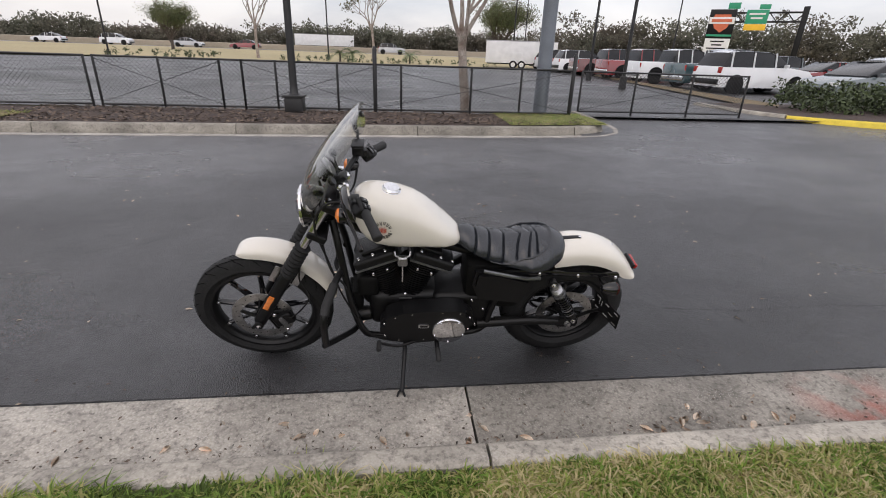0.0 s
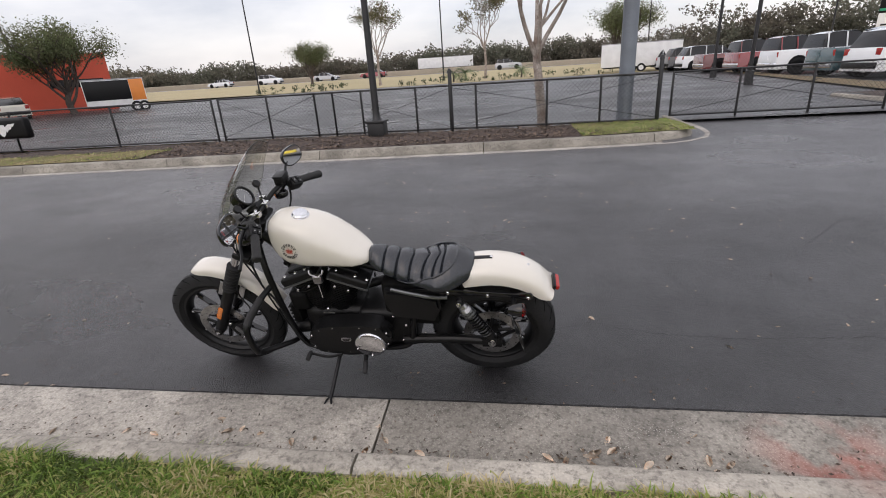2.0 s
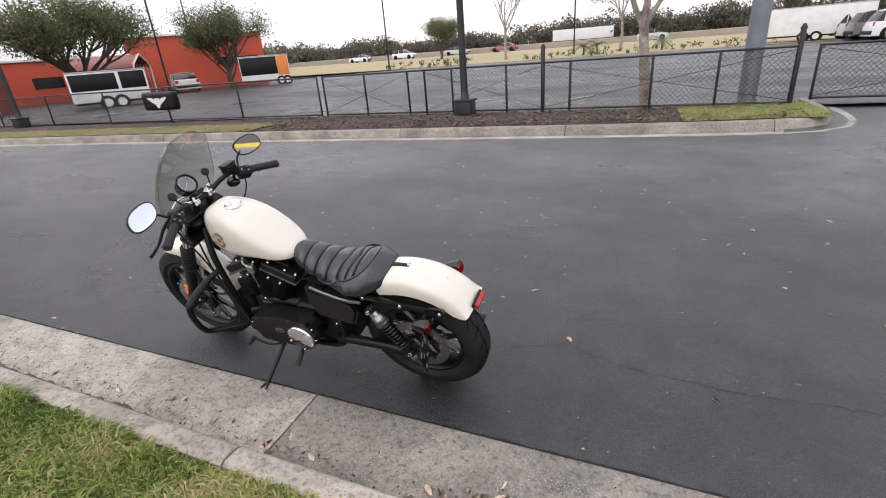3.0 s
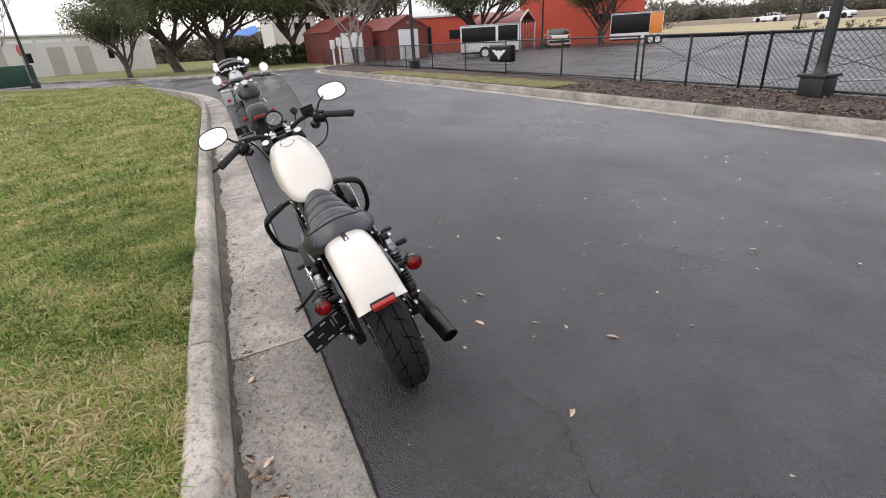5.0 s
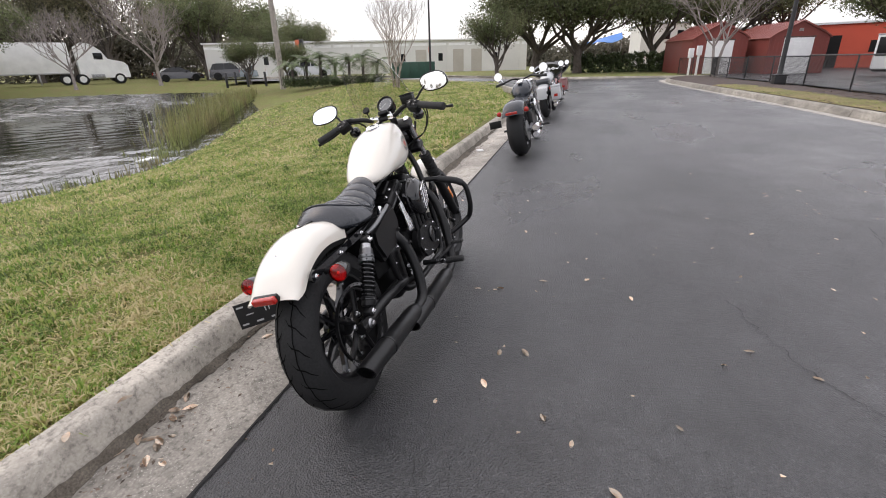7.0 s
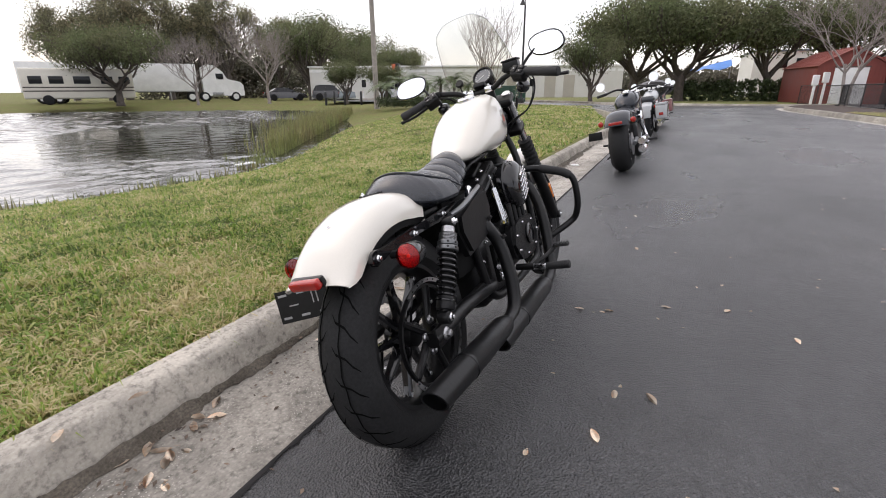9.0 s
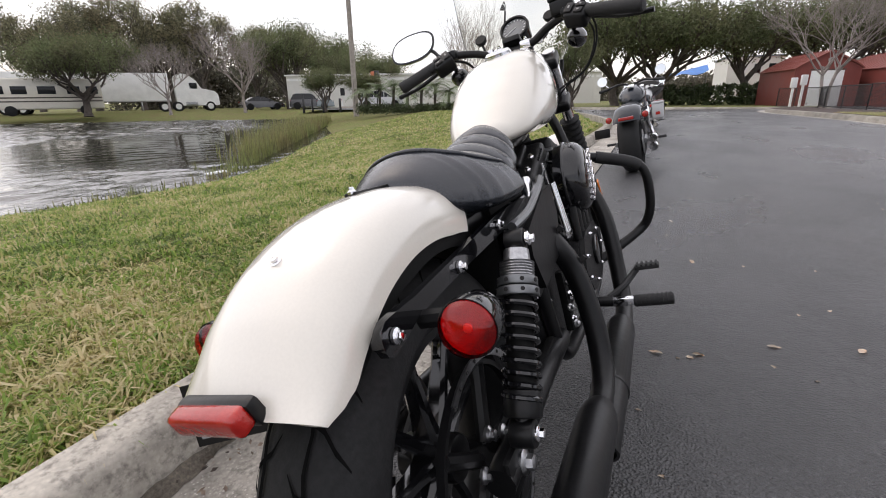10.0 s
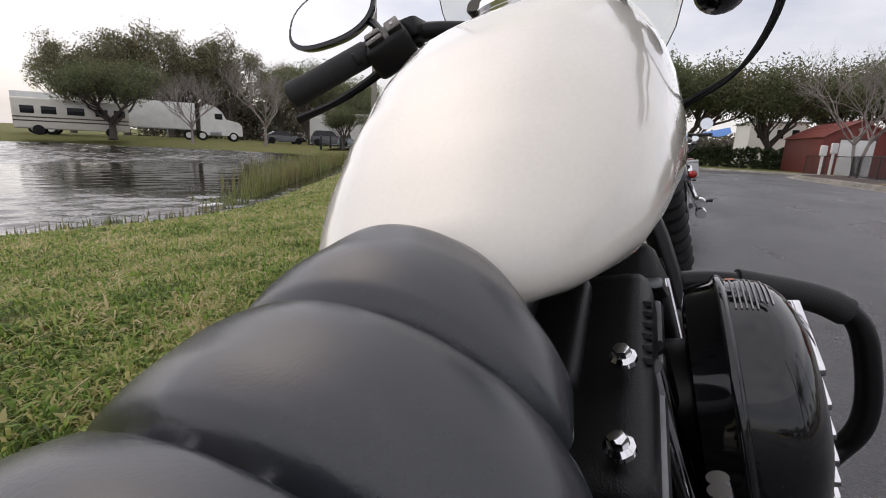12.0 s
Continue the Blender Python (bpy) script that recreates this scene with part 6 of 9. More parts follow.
    # engine guards
    for sgn in (1, -1):
        line = [(1.105, sgn * 0.085, 0.655), (1.135, sgn * 0.17, 0.64), (1.165, sgn * 0.27, 0.60), (1.175, sgn * 0.318, 0.56), (1.178, sgn * 0.325, 0.48), (1.180, sgn * 0.312, 0.405), (1.185, sgn * 0.272, 0.350), (1.09, sgn * 0.15, 0.295), (1.06, sgn * 0.10, 0.28)]
        gu = P("engine_guard", tube(line, 0.0155, 12, steps=6), M["black"], "black tubular engine guard")
        part("guard_sleeve", tube([(1.138, sgn * 0.18, 0.637), (1.165, sgn * 0.27, 0.60), (1.173, sgn * 0.308, 0.574)], 0.020, 12, steps=5), M["grip"], gu, "black rubber sleeve")

    # foot controls
    pg = P("foot_peg", rod((0.665, 0.215, 0.232), (0.660, 0.275, 0.206), 0.013, seg=14, edge=0.005), M["grip"], "black rubber foot peg folded low")
    part("peg_mount", rod((0.67, 0.14, 0.262), (0.665, 0.215, 0.232), 0.012, seg=12), M["black"], pg)
    for sgn in (-1,):
        pg = P("foot_peg", rod((0.68, sgn * 0.265, 0.286), (0.68, sgn * 0.362, 0.284), 0.0155, seg=14, edge=0.005), M["grip"], "black rubber foot peg")
        part("peg_mount", rod((0.68, sgn * 0.14, 0.295), (0.68, sgn * 0.215, 0.29), 0.014, seg=12), M["black"], pg)
        part("peg_clevis", box((0.022, 0.055, 0.022), (0.68, sgn * 0.24, 0.288), 0.004), M["chrome"], pg, "bright hinge")
        for k in range(9):
            part("peg_rib", rod((0.68, sgn * (0.27 + 0.0105 * k), 0.286), (0.68, sgn * (0.274 + 0.0105 * k), 0.286), 0.0166, seg=12), M["grip"], pg)
    bp = P("brake_pedal", tube([(0.70, -0.19, 0.285), (0.76, -0.235, 0.30), (0.81, -0.26, 0.315), (0.822, -0.272, 0.325)], 0.009, 8, steps=5), M["black"], "black foot brake pedal")
    part("pedal_pad", box((0.032, 0.066, 0.012), (0.826, -0.300, 0.330), 0.004), M["grip"], bp)
    for k in range(5):
        part("pad_rib", box((0.034, 0.006, 0.006), (0.826, -0.325 + 0.0125 * k, 0.338), 0.002), M["grip"], bp)
    sh = P("shift_lever", tube([(0.78, 0.215, 0.285), (0.86, 0.225, 0.27), (0.95, 0.23, 0.30)], 0.007, 8, steps=4), M["black"], "black gear lever")
    part("shift_peg", rod((0.95, 0.22, 0.30), (0.95, 0.275, 0.30), 0.012, seg=12, edge=0.003), M["grip"], sh)
    sd = P("side_stand", tube([(0.822, 0.125, 0.238), (0.826, 0.20, 0.205), (0.838, 0.335, 0.130), (0.842, 0.372, 0.112)], 0.0105, 10, steps=4), M["black"], "black side stand with a looped foot")
    foot = [(0.842, 0.360, 0.117), (0.862, 0.385, 0.109), (0.862, 0.415, 0.100), (0.842, 0.425, 0.097), (0.828, 0.405, 0.103), (0.842, 0.360, 0.117)]
    part("stand_foot", tube(foot, 0.0055, 8, steps=4), M["black"], sd)
    part("stand_bracket", box((0.06, 0.05, 0.05), (0.822, 0.12, 0.24), 0.008), M["black"], sd)
    return bike


BIKE = Matrix.Translation((0.54, 0.35, 0.008)) @ Matrix(((-0.99991, -0.01261, -0.0035), (0.01309, -0.96355, -0.26722), (0.0, -0.26724, 0.96363))).to_4x4()
motorcycle(BIKE)


# ---- the other motorcycles along the kerb ----
def parked_cruiser(m, paint, bags, label, fat=0.24):
    bike = base_of("motorcycle", m, label, "motorcycle", "motorcycles along the kerb")
    P = lambda name, bm, mat, lb="", parent=None: part(name, bm, mat, parent or bike, lb)
    rr, fr = 0.335, 0.34
    wb = 1.66
    for nm, x, r, w in (("rear_wheel", 0.0, rr, fat), ("front_wheel", wb, fr, 0.13)):
        wh = P(nm, rod((x, -0.06, r), (x, 0.06, r), 0.05, seg=18), M["steel"])
        prof = [(-w * 0.38, r * 0.66), (-w * 0.5, r * 0.78)] + [(w * 0.5 * t, r - 0.085 * abs(t) ** 3) for t in span(-1, 1, 12)] + [(w * 0.5, r * 0.78), (w * 0.38, r * 0.66)]
        part("tyre", lathe(prof, (x, 0, r), (0, 1, 0), 48, cap=False), M["rubber"], wh)
        part("rim", lathe([(-w * 0.38, r * 0.67), (-w * 0.30, r * 0.62), (w * 0.30, r * 0.62), (w * 0.38, r * 0.67)], (x, 0, r), (0, 1, 0), 40, cap=False), M["chrome"], wh)
        for k in range(7):
            a = 2 * math.pi * k / 7
            part("spoke", tube([(x + 0.04 * math.cos(a), 0, r + 0.04 * math.sin(a)), (x + r * 0.63 * math.cos(a), 0, r + r * 0.63 * math.sin(a))], 0.014, 6, steps=1), M["black"], wh)
        part("brake_disc", lathe([(-0.004, 0.14), (0.004, 0.14), (0.004, 0.09)], (x, 0.09 if nm == "front_wheel" else -0.13, r), (0, 1, 0), 32), M["steel"], wh)
    P("rear_fender", shell(fender_rows((0, 0, rr), [(60, 0.44, 0.36), (95, 0.435, 0.34), (125, 0.42, 0.355), (140, 0.41, 0.38)], fat / 2 + 0.03, 24), 0.004), CAR[paint], "painted rear mudguard")
    P("front_fender", shell(fender_rows((wb, 0, fr), [(70, 0.39, 0.36), (110, 0.395, 0.35), (165, 0.385, 0.36)], 0.085, 20), 0.004), CAR[paint])
    tl = P("tail_light", box((0.03, 0.16, 0.035), (-0.345, 0, 0.63), 0.01), M["red_lens"], "red tail lamp")
    for s in (1, -1):
        sg = P("rear_signal", lathe([(-0.05, 0.01), (-0.02, 0.03), (0.01, 0.036)], (-0.22, s * 0.19, 0.64), (-1, 0, 0), 16), M["chrome"])
        part("lens", lathe([(0.01, 0.034), (0.025, 0.02), (0.028, 0.001)], (-0.22, s * 0.19, 0.64), (-1, 0, 0), 16), M["red_lens"], sg)
        P("swingarm", tube([(0.0, s * (fat / 2 + 0.03), rr), (0.45, s * 0.13, 0.36)], 0.028, 8, steps=1), M["gunmetal"])
    bm = bmesh.new()
    rings(bm, [[(x, w * math.cos(t), z + h * math.sin(t)) for t in (2 * math.pi * i / 24 for i in range(24))] for x, z, w, h in ((0.62, 0.80, 0.03, 0.03), (0.68, 0.81, 0.11, 0.08), (0.80, 0.84, 0.16, 0.12), (0.98, 0.88, 0.17, 0.13), (1.12, 0.90, 0.12, 0.10), (1.17, 0.90, 0.03, 0.03))])
    tk = P("fuel_tank", bm, CAR[paint], "glossy painted fuel tank")
    part("tank_console", box((0.30, 0.08, 0.03), (0.92, 0, 1.0), 0.012, turn=Matrix.Rotation(-0.15, 3, "Y")), M["chrome"], tk)
    bm = bmesh.new()
    rings(bm, [[(x, w * math.cos(t), z + h * math.sin(t)) for t in (2 * math.pi * i / 24 for i in range(24))] for x, z, w, h in ((0.06, 0.72, 0.04, 0.02), (0.12, 0.73, 0.13, 0.06), (0.28, 0.70, 0.17, 0.06), (0.48, 0.71, 0.14, 0.06), (0.66, 0.77, 0.08, 0.05), (0.72, 0.78, 0.03, 0.02))])
    P("seat", bm, M["leather"], "black seat")
    en = P("engine", box((0.5, 0.26, 0.26), (0.85, 0, 0.42), 0.05, seg=3), M["black"], "bright V-twin engine")
    for sgn in (1, -1):
        d = Vector((sgn * 0.38, 0, 0.92))
        for k in range(9):
            p = Vector((0.87, 0, 0.45)) + d * (0.09 + 0.019 * k)
            part("cooling_fin", rod(p - d * 0.003, p + d * 0.003, 0.085, seg=16), M["black"], en)
        part("rocker_box", box((0.16, 0.19, 0.06), Vector((0.87, 0, 0.45)) + d * 0.29, 0.02, turn=Matrix.Rotation(sgn * 0.39, 3, "Y")), M["chrome"], en)
    part("air_cleaner", lathe([(0, 0.09), (0.05, 0.095), (0.07, 0.07), (0.072, 0.001)], (0.87, -0.12, 0.62), (0, -1, 0), 24), M["chrome"], en)
    ex = P("exhaust", tube([(1.0, -0.13, 0.58), (1.08, -0.18, 0.40), (0.95, -0.22, 0.26), (0.7, -0.23, 0.24)], 0.026, 10), M["chrome"], "chrome exhaust pipes")
    for z in (0.24, 0.34):
        part("muffler", lathe([(0, 0.03), (0.05, 0.048), (0.6, 0.05), (0.62, 0.042)], (0.62, -0.235, z), (-1, 0, 0.02), 18), M["chrome"], ex)
    for s in (1, -1):
        rake = Vector((-0.5, 0, 0.866))
        low = Vector((wb, s * 0.11, fr))
        fk = P("fork_leg", rod(low, low + rake * 0.75, 0.028, seg=14), M["chrome"])
        g0, g1 = Vector((0.99, s * 0.27, 1.02)), Vector((0.93, s * 0.40, 1.0))
        gp = P("grip", rod(g0, g1, 0.019, seg=12), M["grip"])
        part("lever", rod(g0 + Vector((0.05, 0, 0)), g1 + Vector((0.06, 0, -0.01)), 0.006, seg=6), M["chrome"], gp)
        mi = P("mirror", lathe([(-0.02, 0.03), (-0.01, 0.06), (0.003, 0.065)], (1.02, s * 0.36, 1.13), (-1, 0, 0.05), 20), M["chrome"])
        part("mirror_glass", lathe([(0.0035, 0.060), (0.004, 0.001)], (1.02, s * 0.36, 1.13), (-1, 0, 0.05), 20), M["mirror"], mi)
        part("mirror_stem", rod(g0, (1.03, s * 0.34, 1.1), 0.006, seg=6), M["chrome"], mi)
        P("foot_peg", rod((0.75, s * 0.18, 0.30), (0.75, s * 0.36, 0.30), 0.016, seg=10), M["grip"])
    P("handlebar", tube([(0.97, 0.28, 1.02), (1.10, 0.15, 1.05), (1.15, 0, 1.02), (1.10, -0.15, 1.05), (0.97, -0.28, 1.02)], 0.014, 10), M["black"] if not bags else M["chrome"])
    P("headlamp", lathe([(-0.12, 0.02), (-0.08, 0.07), (0.0, 0.10), (0.02, 0.10), (0.03, 0.001)], (1.30, 0, 0.92), (1, 0, 0), 24), M["chrome"])
    pl = P("plate_bracket", box((0.006, 0.17, 0.10), (-0.12, 0.29, 0.50), 0.002), M["black"], "black number plate bracket")
    P("side_stand", tube([(0.75, 0.12, 0.24), (0.78, 0.33, 0.10)], 0.012, 8, steps=1), M["black"])
    if bags:
        for s in (1, -1):
            bg = P("saddlebag", box((0.60, 0.22, 0.30), (-0.02, s * 0.30, 0.52), 0.05, seg=3), CAR[paint], "hard painted saddlebag")
            part("bag_lid", box((0.61, 0.225, 0.05), (-0.02, s * 0.30, 0.68), 0.02), CAR[paint], bg)
            part("bag_light", box((0.02, 0.08, 0.06), (-0.325, s * 0.30, 0.48), 0.01), M["red_lens"], bg)
        bm = bmesh.new()
        rings(bm, [[(x, w * math.cos(t), z + h * math.sin(t)) for t in (2 * math.pi * i / 28 for i in range(28))] for x, z, w, h in ((1.12, 1.02, 0.34, 0.15), (1.22, 1.02, 0.38, 0.20), (1.36, 0.98, 0.30, 0.19), (1.46, 0.95, 0.12, 0.10))])
        fa = P("fairing", bm, M["gloss"], "black bar-mounted fairing")
        for k in range(4):
            part("gauge", lathe([(0, 0.035), (0.006, 0.035), (0.007, 0.001)], (1.118, -0.15 + 0.10 * k, 1.05), (-1, 0, 0.2), 16), M["print_white"], fa, "white gauge")
        tp = P("passenger_seat", box((0.32, 0.30, 0.14), (0.05, 0, 0.80), 0.06, seg=3), M["leather"])
        P("tail_plate", box((0.02, 0.22, 0.24), (-0.40, 0, 0.55), 0.02), CAR["silver"])
    return bike


def stood(x, y, heading, lean):
    return Matrix.Translation((x, y, 0.012)) @ Matrix.Rotation(radians(180 + heading), 4, "Z") @ Matrix.Rotation(radians(-lean), 4, "X")


CAR["blue_silver"] = shade("blue_silver_paint", (0.012, 0.015, 0.021), 0.16, 0.0, 0.05, 3, 60, coat=0.1, spec=0.3)
CAR["bag_red"] = shade("dark_rose_paint", (0.22, 0.09, 0.09), 0.3, 0, 0.06, 3, 60, coat=0.8)
parked_cruiser(stood(-4.92, 0.42, -2, 12), "blue_silver", False, "glossy blue-black cruiser motorcycle with a very wide rear tyre")
parked_cruiser(stood(-9.75, 0.45, -3, 10), "silver", True, "silver touring motorcycle with hard saddlebags and a black fairing", 0.18)
parked_cruiser(stood(-13.2, 0.50, -3, 10), "bag_red", True, "dark red touring motorcycle with hard saddlebags", 0.18)


# ---- plants ----
def leaves(centres, count, spread, size, seed, flat=0.6, droop=0.0):
    """Many small leaf blades round clump centres, as vertex and face lists."""
    rng = np.random.default_rng(seed)
    c = np.repeat(np.array(centres, float), count, axis=0)
    n = len(c)
    off = rng.normal(0, 1, (n, 3))
    off /= np.linalg.norm(off, axis=1)[:, None] + 1e-6
    off *= (rng.random(n)[:, None] ** 0.5) * np.array([1, 1, flat]) * spread
    p = c + off
    p[:, 2] -= droop * np.abs(off[:, 2])
    u = rng.normal(0, 1, (n, 3))
    u /= np.linalg.norm(u, axis=1)[:, None]
    w = np.cross(u, rng.normal(0, 1, (n, 3)))
    w /= np.linalg.norm(w, axis=1)[:, None] + 1e-6
    s = size * (0.6 + 0.8 * rng.random(n))[:, None]
    a, b, d, e = p - u * s, p + w * s * 0.45, p + u * s, p - w * s * 0.45
    v = np.stack([a, b, d, e], axis=1).reshape(-1, 3)
    f = np.arange(n * 4).reshape(-1, 4)
    return v.tolist(), f.tolist()


def branches(rng, start, way, length, radius, depth, bm, tips, spread=0.55, seg=6, gravity=0.06, kids=(2, 4)):
    """Tapered limbs that fork; tips collects the ends."""
    p = Vector(start)
    d = Vector(way).normalized()
    pts = [p.copy()]
    for i in range(3):
        d = (d + Vector((rng.uniform(-1, 1), rng.uniform(-1, 1), rng.uniform(-0.5, 0.8))) * 0.16 + Vector((0, 0, gravity))).normalized()
        p = p + d * length / 3
        pts.append(p.copy())
    tube(pts, radius, seg, bm, 2, [radius, radius * 0.8, radius * 0.62])
    if depth == 1:
        tips.append(tuple(pts[2]))
    if depth == 0:
        tips.append(tuple(p))
        tips.append(tuple(pts[2]))
        return
    for k in range(rng.randint(*kids)):
        q = pts[rng.choice((2, 3, 3))]
        side = Vector((rng.uniform(-1, 1), rng.uniform(-1, 1), rng.uniform(-0.3, 0.7)))
        branches(rng, q, d + side * spread * 1.6, length * rng.uniform(0.62, 0.85), radius * 0.58, depth - 1, bm, tips, spread, max(4, seg - 1), gravity, kids)


def tree(name, at, trunk_h, trunk_r, limb, depth, bark, leaf, label, seed, clump=26, spread=0.8, leaf_size=0.13, lean=(0, 0), limbs=5, wide=0.75, gravity=0.06, group="", trunks=1, kids=(2, 4), flat=0.6, low=0.72):
    rng = random.Random(seed)
    root = base_of(name, Matrix.Translation(at), label, "tree", group)
    bm = bmesh.new()
    tips = []
    for t in range(trunks):
        ang = 2 * math.pi * t / trunks + 0.4
        ln = Vector((lean[0] + (0.28 * math.cos(ang) if trunks > 1 else 0), lean[1] + (0.28 * math.sin(ang) if trunks > 1 else 0), 1))
        top = ln.normalized() * trunk_h
        mid = top * 0.5 + Vector((rng.uniform(-1, 1), rng.uniform(-1, 1), 0)) * trunk_r * 0.8
        base = Vector((0.12 * math.cos(ang), 0.12 * math.sin(ang), 0)) if trunks > 1 else Vector((0, 0, 0))
        tube([base - Vector((0, 0, 0.15)), base + (mid - base) * 0.25, mid, top], trunk_r, 9, bm, 3, [trunk_r * 1.5, trunk_r * 1.1, trunk_r, trunk_r * 0.8])
        for k in range(limbs):
            a = 2 * math.pi * k / limbs + rng.uniform(-0.4, 0.4)
            f = rng.uniform(low, 1.0)
            branches(rng, top * f, (math.cos(a) * wide, math.sin(a) * wide, 1), limb * rng.uniform(0.8, 1.15), trunk_r * 0.55, depth, bm, tips, gravity=gravity, kids=kids)
    part("trunk", bm, bark, root)
    if leaf is not None and clump:
        v, f = leaves(tips, clump, spread, leaf_size, seed, flat)
        cr = new("crown", sheet("crown", v, f, leaf))
        cr.parent = root
    return root


def bush_mass(name, boxes, count, size, material, label, category, seed, kind="", group=""):
    """A clipped hedge or shrub of leaf blades over a dark core."""
    rng = np.random.default_rng(seed)
    cs = []
    for (x0, y0, z0, x1, y1, z1) in boxes:
        vol = max(0.5, abs((x1 - x0) * (y1 - y0) * (z1 - z0)))
        n = int(count * vol)
        cs.append(np.column_stack([rng.uniform(min(x0, x1), max(x0, x1), n), rng.uniform(min(y0, y1), max(y0, y1), n), rng.uniform(z0, z1, n)]))
    v, f = leaves(np.concatenate(cs), 12, 0.22, size, seed, 0.9)
    return tagged(new(name, sheet(name, v, f, material)), label, category, group, kind)


def palm(at, h, seed, group):
    rng = random.Random(seed)
    root = base_of("palm_tree", Matrix.Translation(at), "small palm with a slim trunk and drooping fronds", "palm tree", group)
    part("trunk", tube([(0, 0, -0.1), (0.05, 0.02, h * 0.5), (0.0, 0.06, h)], 0.09, 8, steps=4), M["bark"], root)
    v, f = [], []
    for k in range(15):
        a = 2 * math.pi * k / 15 + rng.uniform(-0.1, 0.1)
        el = rng.uniform(-0.2, 1.1)
        L = rng.uniform(0.95, 1.35)
        pts = [Vector((math.cos(a) * L * t * math.cos(el * (1 - t)), math.sin(a) * L * t * math.cos(el * (1 - t)), h + L * (math.sin(el) * t - 0.55 * t * t))) for t in (0, 0.25, 0.5, 0.75, 1)]
        side = Vector((-math.sin(a), math.cos(a), 0))
        for p, q in zip(pts, pts[1:]):
            for s in (-1, 1):
                for j in range(4):
                    b = p.lerp(q, j / 4)
                    c = p.lerp(q, (j + 0.6) / 4)
                    e = b + side * s * 0.30 + (q - p) * 0.5 - Vector((0, 0, 0.10))
                    i = len(v)
                    v += [tuple(b), tuple(c), tuple(e)]
                    f.append((i, i + 1, i + 2))
    fr = new("fronds", sheet("fronds", v, f, M["palm"]))
    fr.parent = root
    return root


# ---- the fence, its gates and the sign that hangs on it ----
def link_mesh(p, q, z0, z1, pitch=0.062, r=0.0040):
    """Woven wire between two posts: slanting wires both ways."""
    v, f = [], []
    p, q = Vector(p), Vector(q)
    L, H = (q - p).length, z1 - z0
    d = (q - p) / L
    nrm = Vector((-d.y, d.x, 0))
    step = pitch * 1.414
    for sgn in (1, -1):
        s = -H
        while s < L + H:
            a, b = (s, 0.0), (s + H, H)
            u0, u1 = max(0, a[0]), min(L, b[0])
            if u1 > u0 + 0.01:
                h0, h1 = u0 - s, u1 - s
                if sgn < 0:
                    h0, h1 = H - h0, H - h1
                A = p + d * u0 + Vector((0, 0, z0 + h0))
                B = p + d * u1 + Vector((0, 0, z0 + h1))
                w = (B - A).normalized().cross(nrm) * r
                i = len(v)
                for o in (w, nrm * r - w * 0.5, -nrm * r - w * 0.5):
                    v += [tuple(A + o), tuple(B + o)]
                f += [(i, i + 1, i + 3, i + 2), (i + 2, i + 3, i + 5, i + 4), (i + 4, i + 5, i + 1, i)]
            s += step
    return v, f


def fence_panel(pts, z0, z1, tall=(), brace=False, label="black chain-link fence panel with tubular posts", name="fence_panel", category="fence", r=0.024):
    root = base_of(name, Matrix(), label, category, "boundary fence")
    zz = lambda i, z: z
    for i, (x, y) in enumerate(pts):
        top = z1 + (0.24 if i in tall else 0.0)
        rr = 0.042 if i in tall else r
        part("post", rod((x, y, z0 - 0.12), (x, y, top), rr, seg=8 if i not in tall else 12, edge=0.004), M["fence"], root)
        if i in tall:
            part("post_cap", lathe([(0, 0.052), (0.02, 0.052), (0.05, 0.034), (0.075, 0.03), (0.085, 0.01)], (x, y, top), (0, 0, 1), 12), M["fence"], root)
    for (a, b) in zip(pts, pts[1:]):
        for z in (z0 + 0.05, z1 - 0.02):
            part("rail", rod((*a, z), (*b, z), 0.019, seg=8), M["fence"], root)
        v, f = link_mesh((*a, 0), (*b, 0), z0 + 0.05, z1 - 0.02)
        ob = new("wire_mesh", sheet("wire_mesh", v, f, M["fence"]))
        ob.parent = root
    if brace:
        a, b = pts[0], pts[-1]
        for za, zb in ((z0 + 0.08, z1 - 0.06), (z1 - 0.06, z0 + 0.08)):
            part("brace_cable", rod((*a, za), (*b, zb), 0.006, seg=6), M["fence"], root)
    return root


Z0, Z1 = 0.30, 1.26
fence_panel([(-5.97, 8.52), (-4.80, 8.53), (-3.67, 8.54)], Z0, Z1, brace=True)
fence_panel([(-3.25, 8.55), (-2.6, 8.55), (-1.38, 8.55), (-0.62, 8.55)], Z0, Z1, tall=(3,), brace=True)
fence_panel([(-3.67, 8.54), (-3.25, 8.55)], Z0, Z1)
fence_panel([(-0.62, 8.55), (-0.08, 8.55), (1.40, 8.55), (2.48, 8.55), (3.62, 8.55)], Z0, Z1, tall=(4,), brace=True)
west = [(-6.14, 8.52), (-8.7, 8.45), (-11.4, 8.38), (-14.0, 8.30), (-16.8, 8.22), (-19.6, 8.13), (-22.4, 8.05), (-25.0, 8.0), (-27.3, 8.0), (-29.0, 8.2)]
for k in range(0, len(west) - 1, 2):
    fence_panel(west[k:k + 3], Z0 - 0.09 * min(1, k / 6), Z1 - 0.09 * min(1, k / 6))
fence_panel([(4.03, 9.08), (5.35, 9.10), (6.75, 9.11), (8.15, 9.12)], 0.30, 1.24, brace=True, label="black chain-link sliding gate closed across the drive", name="sliding_gate", category="gate")
fence_panel([(-29.0, 8.2), (-31.0, 7.6), (-33.0, 7.2)], 0.12, 1.15)

